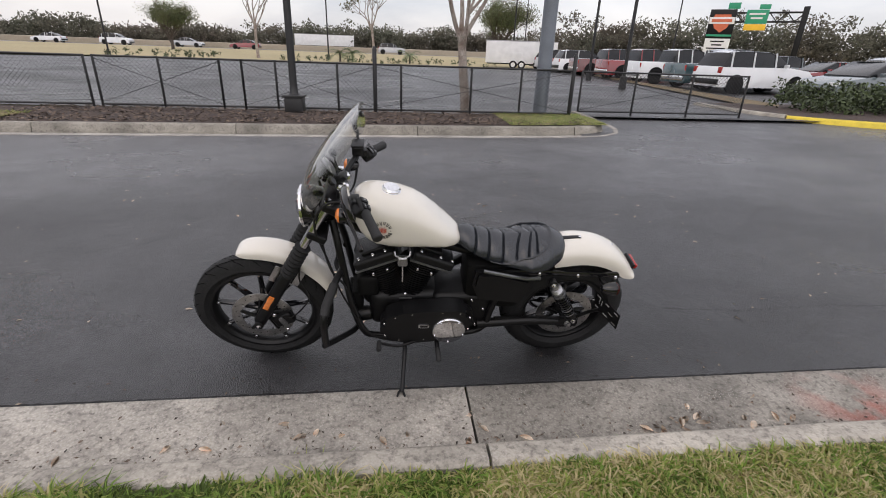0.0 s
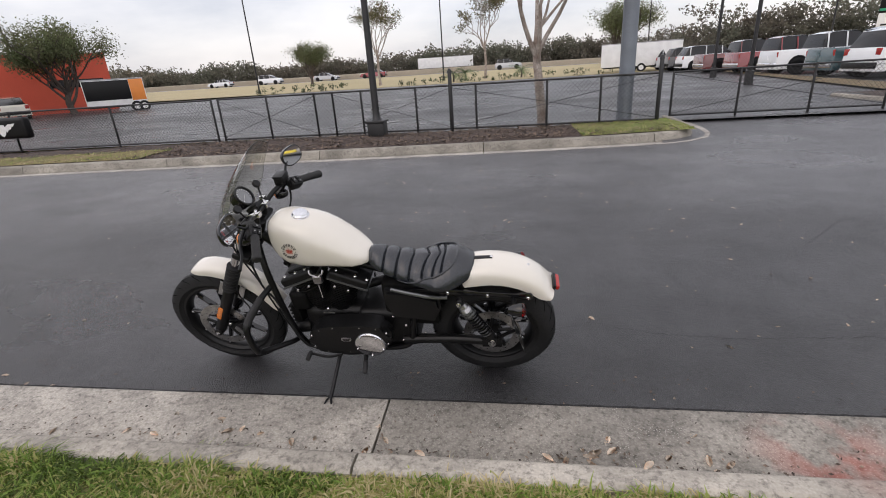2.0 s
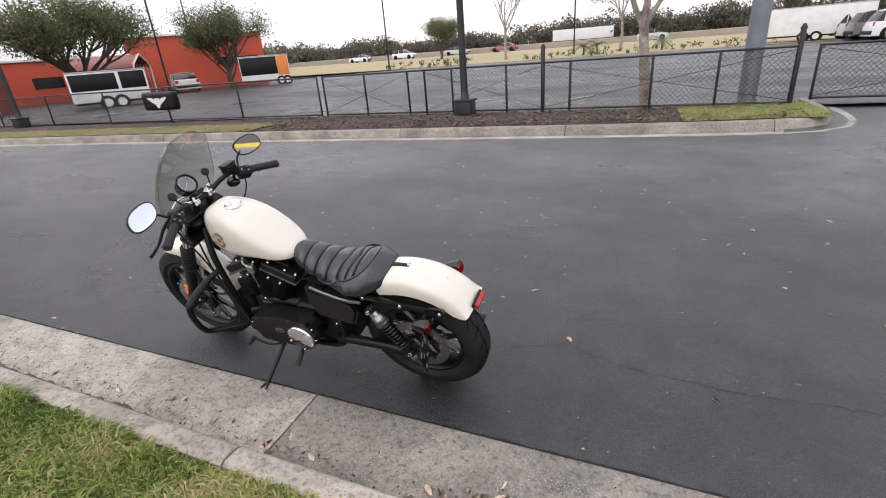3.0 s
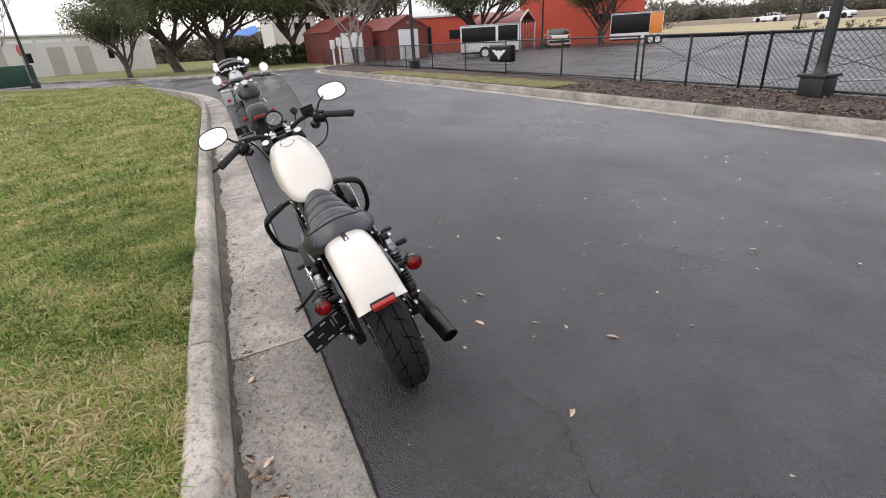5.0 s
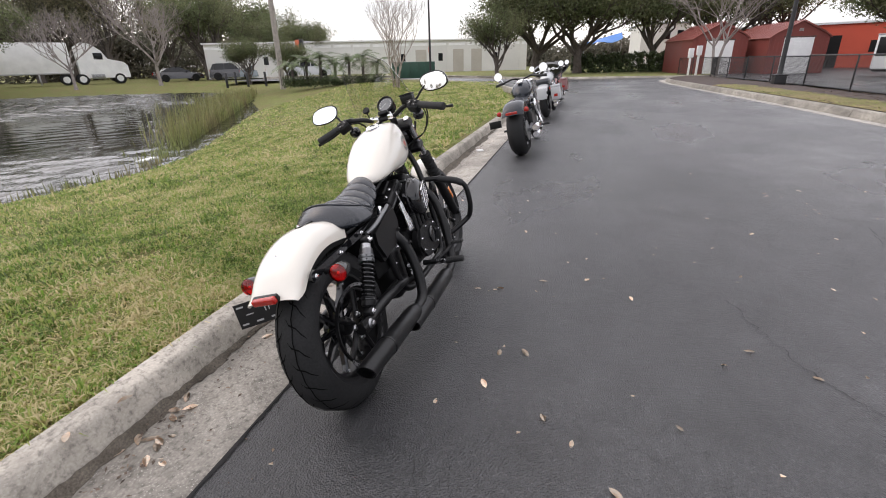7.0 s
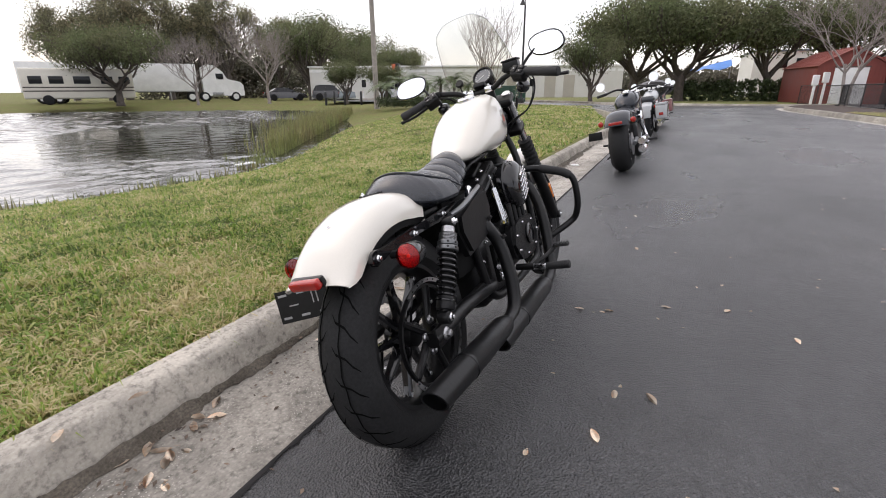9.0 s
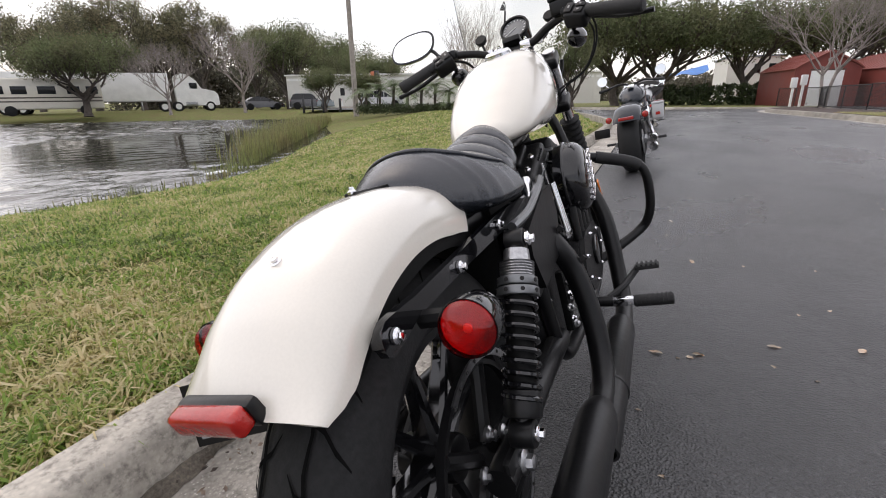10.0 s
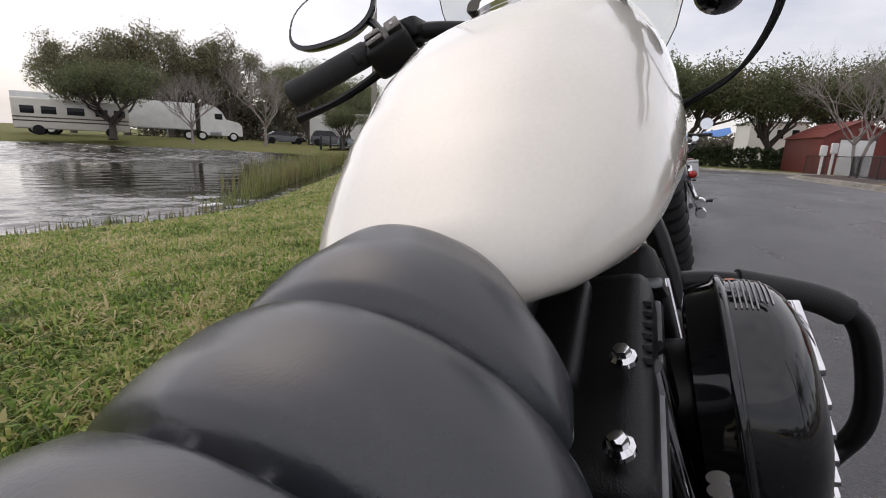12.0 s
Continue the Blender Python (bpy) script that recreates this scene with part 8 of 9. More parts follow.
for kind, paint, x, y, z, h, label in (("sedan", "cream", -33.6, 27.4, 0.12, 148, "cream car by the orange wall"), ("sedan", "white", -37.5, 15.6, 0.12, 160, "white car by the orange wall"), ("sedan", "grey", -46.5, -33.0, -0.1, 130, "blue-grey car beyond the lawn"), ("suv", "white", -48.0, -30.8, -0.1, 130, "white car beyond the lawn"), ("suv", "black", -45.0, -35.6, -0.1, 130, "black car under the trees"), ("sedan", "black", -42.5, -40.5, -0.1, 150, "black car under the trees"), ("suv", "silver", -44.5, -26.0, 0.0, 120, "silver car behind the palms"),
                                      ("suv", "silver", 0.4, 87.0, 0.76, 0, "silver car on the highway"), ("sedan", "red", -23.8, 86.5, 0.76, 180, "red car on the highway"), ("sedan", "white", -56, 90.0, 0.76, 180, "white car on the highway"), ("suv", "white", -44.5, 88.0, 0.76, 0, "white van on the highway"), ("sedan", "silver", -34.0, 90.0, 0.76, 0, "silver car on the highway")):
    car(kind, paint, (x, y, z), h, label, "distant cars")

# tan barrier behind the highway
bm = ribbon([[(x, 95, 0.7), (x, 94.8, 1.62), (x, 95.0, 1.66), (x, 95.2, 1.62), (x, 95.3, 0.7)] for x in span(-160, 160, 20)])
thing("highway_barrier", bm, M["tan"], "long tan concrete barrier beside the highway", "barrier", kind="structure")


def trailer_box(at, heading, L, W, H, floor, label, panels, category="trailer", wheels=(0.35, 0.55), name="trailer"):
    """A closed trailer: walls with seams, roof rail, wheels; panels are coloured sheets on its long sides."""
    root = base_of(name, pose(at[0], at[1], at[2], 0, 0, heading), label, category, "trailers")
    part("body", box((L, W, H), (0, 0, floor + H / 2), 0.05), M["white"], root)
    part("roof_rail", box((L + 0.04, W + 0.04, 0.07), (0, 0, floor + H - 0.03), 0.02), M["steel"], root)
    for mat, x0, x1, z0, z1 in panels:
        for s in (-1, 1):
            part("side_panel", box((x1 - x0, 0.012, z1 - z0), ((x0 + x1) / 2, s * (W / 2 + 0.008), (z0 + z1) / 2), 0.004), M[mat], root)
    for k, fx in enumerate(wheels):
        for s in (-1, 1):
            c = (-L / 2 + L * fx, s * (W / 2 - 0.05), 0.34)
            w = part("wheel", rod((c[0], c[1] - 0.1, 0.34), (c[0], c[1] + 0.1, 0.34), 0.21, seg=18), M["print_white"], root)
            part("tyre", lathe([(-0.11, 0.2), (-0.12, 0.3), (-0.09, 0.345), (0.09, 0.345), (0.12, 0.3), (0.11, 0.2)], c, (0, 1, 0), 20, cap=False), M["rubber"], w)
    part("skirt", box((L * 0.96, W * 0.9, 0.16), (0, 0, floor - 0.02), 0.02), M["black"], root)
    return root


trailer_box((-24.6, 15.5, 0.12), 60, 3.4, 1.9, 1.45, 0.40, "white box trailer with a black side panel", [("black", -1.62, 0.35, 0.95, 1.72), ("black", 0.5, 1.62, 0.95, 1.75)], wheels=(0.42, 0.60))
trailer_box((-26.9, 29.6, 0.12), 42, 3.6, 2.0, 1.75, 0.45, "white box trailer with black and orange panels", [("black", -1.75, 0.9, 0.85, 2.1), ("orange_paint", 0.92, 1.76, 0.75, 2.12)], wheels=(0.80, 0.93))
trailer_box((12.0, 44.4, 0.28), -16, 6.4, 2.2, 1.9, 0.45, "plain white box trailer at the car park edge", [("white", -1.0, 0.2, 1.0, 1.4)], wheels=(0.4, 0.52))
trailer_box((-15.0, 122.0, 0.7), 4, 13.5, 2.5, 2.4, 1.1, "long white freight trailer on the highway", [], wheels=(0.12, 0.2))


def lorry(at, heading):
    root = base_of("lorry", pose(at[0], at[1], at[2], 0, 0, heading), "white articulated lorry with a long white trailer", "lorry")
    part("trailer_body", box((15, 2.5, 2.75), (-4.2, 0, 2.45), 0.06), M["white"], root)
    part("trailer_rail", box((15, 2.52, 0.12), (-4.2, 0, 1.1), 0.02), M["steel"], root)
    prof = [(3.8, 0.9), (3.8, 3.5), (4.4, 3.85), (5.2, 3.7), (5.9, 3.1), (6.3, 2.35), (7.6, 2.05), (7.9, 1.7), (7.95, 0.75)]
    rows = [[(x, y * (1.0 if k < 2 else 0.96), z) for k, (x, z) in enumerate(prof)] + [(7.9, y, 0.6), (3.8, y, 0.6)] for y in (-1.2, -1.1, 1.1, 1.2)]
    bm = bmesh.new()
    rings(bm, rows)
    cabp = part("cab", bm, M["white"], root)
    for s in (-1, 1):
        part("door_window", box((0.75, 0.02, 0.6), (5.55, s * 1.19, 2.6), 0.02), M["window"], cabp)
        part("step", box((1.2, 0.2, 0.5), (5.2, s * 1.1, 0.75), 0.04), M["steel"], cabp)
        for wx in (-10.2, -9.0, 2.6, 3.9, 7.0):
            c = (wx, s * 1.05, 0.52)
            w = part("wheel", rod((wx, s * 1.05 - 0.13, 0.52), (wx, s * 1.05 + 0.13, 0.52), 0.30, seg=18), M["print_white"], root)
            part("tyre", lathe([(-0.15, 0.3), (-0.16, 0.45), (-0.12, 0.52), (0.12, 0.52), (0.16, 0.45), (0.15, 0.3)], c, (0, 1, 0), 22, cap=False), M["rubber"], w)
        part("landing_leg", box((0.12, 0.12, 1.0), (0.6, s * 0.8, 0.6), 0.02), M["steel"], root)
    part("windscreen", box((0.05, 2.0, 0.75), (6.12, 0, 2.72), 0.02, turn=Matrix.Rotation(-0.55, 3, "Y")), M["window"], cabp)
    part("grille", box((0.06, 1.1, 0.8), (7.95, 0, 1.25), 0.04), M["steel"], cabp)
    return root


lorry((-33.5, -49.0, -0.12), 144)
rv = base_of("motorhome", pose(-24.6, -47.5, -0.1, 0, 0, 150), "cream motorhome with brown stripes and dark windows", "motorhome")
part("body", box((8.0, 2.4, 2.5), (0, 0, 1.75), 0.15, seg=3), CAR["cream"], rv)
for x, w in ((-3.0, 0.9), (-1.6, 1.0), (0.2, 1.2), (2.0, 0.9), (3.3, 0.8)):
    for s in (-1, 1):
        part("window", box((w, 0.03, 0.62), (x, s * 1.205, 2.05), 0.02), M["window"], rv)
for z in (1.45, 1.15):
    for s in (-1, 1):
        part("stripe", box((7.9, 0.02, 0.10), (0, s * 1.206, z), 0.004), M["bark"], rv)
for wx in (-2.4, 2.6):
    for s in (-1, 1):
        part("wheel", rod((wx, s * 1.1 - 0.12, 0.42), (wx, s * 1.1 + 0.12, 0.42), 0.42, seg=18, edge=0.04), M["rubber"], rv)


def block(name, corners, z0, z1, mat, label, category, roof=None, thick=0.3):
    """A building from its plan corners, with a low parapet roof."""
    root = base_of(name, Matrix(), label, category)
    n = len(corners)
    bm = bmesh.new()
    lo = [bm.verts.new((x, y, z0)) for x, y in corners]
    hi = [bm.verts.new((x, y, z1)) for x, y in corners]
    for i in range(n):
        j = (i + 1) % n
        bm.faces.new((lo[i], lo[j], hi[j], hi[i]))
    bm.faces.new(hi)
    part("wall", bm, mat, root)
    for i in range(n):
        j = (i + 1) % n
        a, b = Vector((*corners[i], z1)), Vector((*corners[j], z1))
        d = (b - a).normalized()
        m = (a + b) / 2
        part("coping", box(((b - a).length + 0.2, 0.36, 0.16), m, 0.02, turn=Matrix((d, Vector((-d.y, d.x, 0)), Vector((0, 0, 1)))).transposed()), roof or M["print_white"], root)
    return root


def on_wall(root, name, a, b, f0, f1, z0, z1, mat, out=0.04, label=""):
    """A panel set on the wall that runs from a to b, proud of it."""
    a, b = Vector((*a, 0)), Vector((*b, 0))
    d = (b - a).normalized()
    nrm = Vector((d.y, -d.x, 0))
    p, q = a.lerp(b, f0), a.lerp(b, f1)
    m = (p + q) / 2 + nrm * out * 0.3 + Vector((0, 0, (z0 + z1) / 2))
    return part(name, box(((q - p).length, out, z1 - z0), m, 0.01, turn=Matrix((d, nrm, Vector((0, 0, 1)))).transposed(), seg=1), mat, root, label)


# orange-red workshop with a peaked carport
W1, W2, W3 = (-48.5, 10.5), (-39.2, 27.4), (-32.5, 36.0)
ob1 = block("orange_workshop", [W1, W2, (-50, 35), (-60, 18)], 0.1, 3.25, M["orange_wall"], "bright orange-red rendered workshop", "building")
on_wall(ob1, "roller_door", W1, W2, 0.42, 0.56, 0.1, 2.4, M["black"])
on_wall(ob1, "window", W1, W2, 0.65, 0.75, 1.2, 2.0, M["window"])
ob2 = block("orange_hall", [(-39.2, 27.3), W3, (-44, 46), (-51, 37)], 0.1, 4.6, M["orange_wall"], "tall bright orange-red hall", "building")
on_wall(ob2, "window_strip", (-39.2, 27.3), W3, 0.62, 0.95, 2.0, 2.6, M["window"])
cp = base_of("carport", pose(-36.2, 26.2, 0.12, 0, 0, 128), "peaked red and white carport against the orange wall", "carport")
arch = [(2.1, 0, 2.1), (1.9, 0, 2.35), (0.95, 0, 2.72), (0.0, 0, 3.05), (-0.95, 0, 2.72), (-1.9, 0, 2.35), (-2.1, 0, 2.1)]
pts = [(2.0, 0, 0)] + [(x, 0, z) for x, _, z in arch] + [(-2.0, 0, 0)]
part("front_frame", tube(pts, 0.07, 8, steps=1), M["print_white"], cp)
bm = ribbon([[(x, 0.0, z) for x, _, z in arch], [(x, 4.5, z) for x, _, z in arch]])
part("cover", bm, M["shed_roof"], cp)
part("back_panel", plate([(2.0, 0), (2.0, 2.2)] + [(x, z) for x, _, z in arch] + [(-2.0, 2.2), (-2.0, 0)], 0.05, Matrix.Translation((0, 3.9, 0)) @ Matrix.Rotation(radians(90), 4, "X")), M["black"], cp)
for x in (-1.2, -0.4, 0.4, 1.2):
    part("stud", rod((x, 0.02, 0), (x, 0.02, 2.3), 0.025, seg=6), M["steel"], cp)


def shed(at, w, h_eave, h_top, depth, label):
    """A barn-red shed: boarded front with gambrel gable, roller door, seamed roof."""
    root = base_of("shed", pose(at[0], at[1], at[2], 0, 0, at[3]), label, "shed", "red sheds")
    g = [(-w / 2, 0), (w / 2, 0), (w / 2, h_eave), (w * 0.40, h_eave + 0.18), (0, h_top), (-w * 0.40, h_eave + 0.18), (-w / 2, h_eave)]
    # local x is depth (front at 0, back towards -x), y is width
    bm = bmesh.new()
    rings(bm, [[(0, y, z) for y, z in g], [(-depth, y, z) for y, z in g]])
    part("wall", bm, M["shed_red"], root)
    over = [(-w / 2 - 0.10, h_eave - 0.05), (-w * 0.41, h_eave + 0.22), (0, h_top + 0.06), (w * 0.41, h_eave + 0.22), (w / 2 + 0.10, h_eave - 0.05)]
    part("roof", shell([[(x, y, z) for y, z in over] for x in (0.12, -depth * 0.5, -depth - 0.1)], 0.05), M["shed_roof"], root)
    n = int(depth / 0.4)
    for k in range(n):
        part("roof_seam", tube([(-k * 0.4, y, z + 0.05) for y, z in over], 0.015, 5, steps=1), M["shed_roof"], root)
    for k in range(int(w / 0.2)):
        y = -w / 2 + 0.1 + 0.2 * k
        if abs(y - 0.0) > w * 0.27:
            top = h_eave - 0.02
            part("board_batten", box((0.015, 0.025, top), (0.006, y, top / 2), 0.003, seg=1), M["shed_red"], root)
    dr = part("roller_door", box((0.03, w * 0.5, 1.98), (0.012, 0, 0.99), 0.005), M["white"], root, "white roller door")
    for k in range(12):
        part("door_slat", box((0.012, w * 0.49, 0.03), (0.03, 0, 0.12 + 0.16 * k), 0.004, seg=1), M["white"], dr)
    part("lintel", box((0.04, w * 0.54, 0.06), (0.02, 0, 2.03), 0.01), M["bark"], root)
    part("gable_vent", box((0.03, 0.22, 0.16), (0.015, 0, h_top - 0.45), 0.005), M["twig"], root)
    for s in (-1, 1):
        part("corner_trim", box((0.04, 0.08, h_eave), (0.01, s * (w / 2 - 0.03), h_eave / 2), 0.005), M["shed_red"], root)
    return root


shed((-33.7, 9.5, 0.10, 7), 3.2, 2.15, 3.0, 6.0, "barn-red metal shed with a white roller door")
shed((-32.6, 13.4, 0.12, 7), 3.2, 2.05, 2.85, 6.0, "barn-red metal shed with a white roller door")
for dy, h in ((0.0, 1.62), (0.42, 1.75)):
    ub = base_of("utility_cabinet", pose(-30.2, 7.25 + dy, 0.12, 0, 0, 10), "white plastic utility cabinet on a post", "utility cabinet", "utility cabinets")
    part("post", box((0.10, 0.10, h - 0.5), (0, 0, (h - 0.5) / 2), 0.01), M["print_white"], ub)
    part("cabinet", box((0.20, 0.28, 0.52), (0, 0, h - 0.35), 0.05, seg=3), M["print_white"], ub)

# white commercial building across the bend
M["door_tan"] = shade("tan_steel_door", (0.42, 0.39, 0.34), 0.6, 0, 0.06, 1, 30)
A, B = (-43.5, -37.5), (-57.5, -5.0)
wb = block("white_building", [B, A, (-60, -46), (-75, -10)], 0.0, 3.5, M["white_wall"], "long low white commercial building", "building")
for k in range(16):
    f = 0.03 + 0.06 * k
    if k in (2, 3, 5):
        on_wall(wb, "loading_door", B, A, f, f + 0.035, 0.0, 2.5, M["door_tan"], 0.06)
    elif k in (1, 4, 6, 11, 13):
        on_wall(wb, "window", B, A, f + 0.008, f + 0.022, 1.3, 2.1, M["window"], 0.05)
    on_wall(wb, "pilaster", B, A, f - 0.012, f - 0.004, 0.0, 3.3, M["white_wall"], 0.16)
on_wall(wb, "plinth_stripe", B, A, 0.0, 1.0, 2.9, 3.15, M["white"], 0.06)
hs = block("white_house", [(-60, 7.5), (-60, 12.5), (-68, 13), (-68, 7)], 0.0, 4.6, M["white_wall"], "two-storey white house behind the trees", "house", M["grey_pole"])
for y in (8.5, 10.2, 11.5):
    part("window", box((0.06, 0.6, 0.9), (-59.97, y, 3.4), 0.01), M["window"], hs)
bm = shell([[(-46.5, y, 1.9 + 0.35 * math.sin((y - 1) * 1.1) ** 2 + 0.2 * (y - 1)) for y in span(1.2, 4.6, 8)], [(-48.5, y, 2.45 + 0.25 * (y - 1)) for y in span(1.2, 4.6, 8)]], 0.02)
tarp = thing("tarpaulin_canopy", bm, M["blue_tarp"], "bright blue tarpaulin canopy on posts", "canopy")
for y in (1.3, 4.5):
    part("post", rod((-46.5, y, 0.0), (-46.5, y, 2.0 + 0.2 * (y - 1)), 0.04, seg=8), M["steel"], tarp)
dp = base_of("skip_container", pose(-34.6, -11.2, 0.05, 0, 0, 110), "dark green metal rubbish container", "container")
part("body", box((3.2, 1.6, 1.15), (0, 0, 0.65), 0.04), M["green_paint"], dp)
for k in range(6):
    part("rib", box((0.08, 1.68, 1.1), (-1.4 + 0.56 * k, 0, 0.65), 0.02, seg=1), M["green_paint"], dp)
ss = base_of("stop_sign", pose(-33.8, -9.6, 0.05, 0, 0, 30), "red octagonal stop sign on a steel post", "road sign")
part("post", rod((0, 0, 0), (0, 0, 2.3), 0.03, seg=8), M["steel"], ss)
part("face", plate([(0.30 * math.cos(math.pi / 8 + k * math.pi / 4), 0.30 * math.sin(math.pi / 8 + k * math.pi / 4)) for k in range(8)], 0.02, aim((0, -0.04, 2.0), (0, -1, 0))), M["print_red"], ss)
for k, (x, y) in enumerate(((-22.6, -18.6), (-23.3, -17.7), (-23.9, -16.9), (-26.0, -20.6))):
    bo = thing("bollard", rod((0, 0, -0.1), (0, 0, 0.72), 0.07, seg=12, edge=0.02), M["fence"], "short black bollard at the lawn's edge", "bollard", "bollards")
    bo.matrix_world = Matrix.Translation((x, y, 0.22))
tl = base_of("traffic_signal", pose(-42.5, -25.3, 0.0), "traffic signal with an orange face on a post", "traffic signal")
part("post", rod((0, 0, 0), (0, 0, 2.6), 0.06, seg=8), M["fence"], tl)
part("case", box((0.35, 0.5, 1.1), (0, 0, 3.0), 0.06), M["fence"], tl)
part("face", box((0.03, 0.42, 0.9), (0.19, -0.3, 3.05), 0.02), M["sign_orange"], tl)

# roadside signs beyond the cars
py = base_of("pylon_sign", pose(37.0, 53.0, 0.1, 0, 0, -34) @ Matrix.Scale(0.87, 4), "tall pylon sign with orange panels above a white letter board", "sign")
part("cabinet", box((3.0, 0.5, 3.4), (0, 0, 6.1), 0.06), M["black"], py)
part("shield", plate([(-0.9, 0.9), (0.9, 0.9), (1.1, 0.2), (0.7, -0.7), (0, -1.2), (-0.7, -0.7), (-1.1, 0.2)], 0.06, aim((0, -0.28, 6.3), (0, -1, 0))), M["sign_orange"], py)
part("band", box((2.9, 0.06, 0.8), (0, -0.30, 6.5), 0.02), M["print_white"], py)
part("band_bar", box((2.3, 0.06, 0.35), (0, -0.33, 6.5), 0.02), M["sign_orange"], py)
part("stripe", box((2.9, 0.06, 0.25), (0, -0.28, 4.75), 0.02), M["road_sign_green"], py)
part("letter_board", box((2.9, 0.4, 2.0), (0, 0, 3.4), 0.04), M["print_white"], py)
for k, w in enumerate((1.6, 1.2, 2.2, 1.9)):
    part("text_bar", box((w, 0.04, 0.16), (0, -0.21, 4.05 - 0.42 * k), 0.01), M["black"], py)
for s in (-1, 1):
    part("leg", box((0.3, 0.3, 2.5), (s * 1.0, 0, 1.2), 0.02), M["black"], py)
gy = base_of("sign_gantry", pose(60, 73, 0.6, 0, 0, -39), "steel highway gantry with green and yellow signs", "road sign")
part("column", box((0.8, 0.8, 9.0), (3.2, 0, 4.5), 0.1), M["black"], gy)
for z in (6.9, 8.2):
    part("beam", rod((-6, 0, z), (3.2, 0, z), 0.14, seg=8), M["black"], gy)
for k in range(8):
    part("lattice", rod((-6 + 1.15 * k, 0, 6.9 if k % 2 else 8.2), (-4.85 + 1.15 * k, 0, 8.2 if k % 2 else 6.9), 0.08, seg=6), M["black"], gy)
part("sign_panel", box((3.0, 0.12, 2.0), (-3.0, -0.3, 7.6), 0.03), M["road_sign_green"], gy)
part("sign_panel", box((3.0, 0.12, 0.9), (-3.0, -0.3, 6.1), 0.03), M["sign_yellow"], gy)
part("exit_tab", box((1.5, 0.12, 0.7), (-2.2, -0.3, 9.0), 0.03), M["road_sign_green"], gy)
part("exit_tab", box((1.7, 0.12, 0.9), (-6.4, -0.3, 9.2), 0.03), M["road_sign_green"], gy)
for k, w in enumerate((2.2, 1.6)):
    part("text_bar", box((w, 0.04, 0.25), (-3.0, -0.38, 8.0 - 0.6 * k), 0.01), M["print_white"], gy)

# kerbed planting bed and yellow kerb by the gate, and the leaf-strewn strip before the cars
kerb_run("kerb_yellow", [(9.5, 9.2), (10.2, 8.62), (11.5, 8.0), (14, 7.7), (20, 7.6), (30, 7.6)], 0.0, 1, lambda x, y: 0.20, "yellow painted concrete kerb", mat=M["yellow"])
kerb_run("kerb_bed", [(8.9, 12.2), (9.0, 11.0), (9.15, 9.9), (9.5, 9.2)], 0.0, 1, lambda x, y: 0.22, "pale concrete kerb of a planting bed")
bm = ribbon([[(x, y0, 0.34), (x, (y0 + 13) / 2, 0.38), (x, 12.6, 0.33)] for x, y0 in ((9.25, 10.3), (9.8, 9.2), (11.5, 8.2), (14, 7.9), (20, 7.8), (30, 7.8))])
thing("planting_bed", bm, M["mulch"], "mulched planting bed with shrubs", "planting bed", kind="structure")
bm = ribbon([[(10.4 + 0.17 * (y - 11), y, 0.33), (11.1 + 0.17 * (y - 11), y, 0.36), (11.9 + 0.12 * (y - 11), y, 0.33)] for y in span(11, 42, 10)])
M["litter"] = shade("leaf_litter", (0.20, 0.13, 0.07), 0.95, 0, 0.35, 3, 25, 0.8, 20, second=(0.11, 0.10, 0.05))
thing("leafy_strip", bm, M["litter"], "strip of brown leaf litter before the parked cars", "planting strip", kind="structure")
# worn white bay marks, slanting
M["worn_line"] = shade("worn_line_paint", (0.50, 0.50, 0.49), 0.7, 0, 0.25, 6, 40, second=(0.16, 0.16, 0.165))
for y, n, L, w in ((11.1, 12, 1.0, 0.16), (14.8, 12, 1.1, 0.14), (24.5, 11, 2.4, 0.10), (33.0, 11, 2.6, 0.10)):
    for k in range(n):
        x = -29.0 + 2.62 * k + 0.35 * (y > 12)
        ln = thing("bay_line", box((w, L, 0.006), (0, 0, 0), 0.0), M["worn_line"], "worn white parking bay line", "parking line", "bay lines")
        ln.matrix_world = Matrix.Translation((x, y, lot_z(x) + 0.006)) @ Matrix.Rotation(radians(-38), 4, "Z")


# ---- loose things on the ground ----
def leaf_mesh(seed, L, W):
    rng = random.Random(seed)
    bm = bmesh.new()
    rows = []
    for i in range(7):
        t = i / 6
        w = W * math.sin(math.pi * t ** 0.85) ** 0.8 * 0.5 + 0.0006
        bend = rng.uniform(0.05, 0.25)
        z = 0.004 + 0.003 * math.sin(t * 3.1 + seed) + 0.002 * rng.random()
        rows.append([(L * (t - 0.5), -w, z + bend * w), (L * (t - 0.5), 0, z), (L * (t - 0.5), w, z + bend * w)])
    rings(bm, rows, closed=False, cap=False)
    bmesh.ops.solidify(bm, geom=bm.faces[:], thickness=0.0006)
    return finish(bm, "fallen_leaf", M["leaf_tan"])


def road_z(x, y):
    if y < -0.44:
        return 0.135
    if y < 0:
        return -0.006
    return ROAD_RISE * y


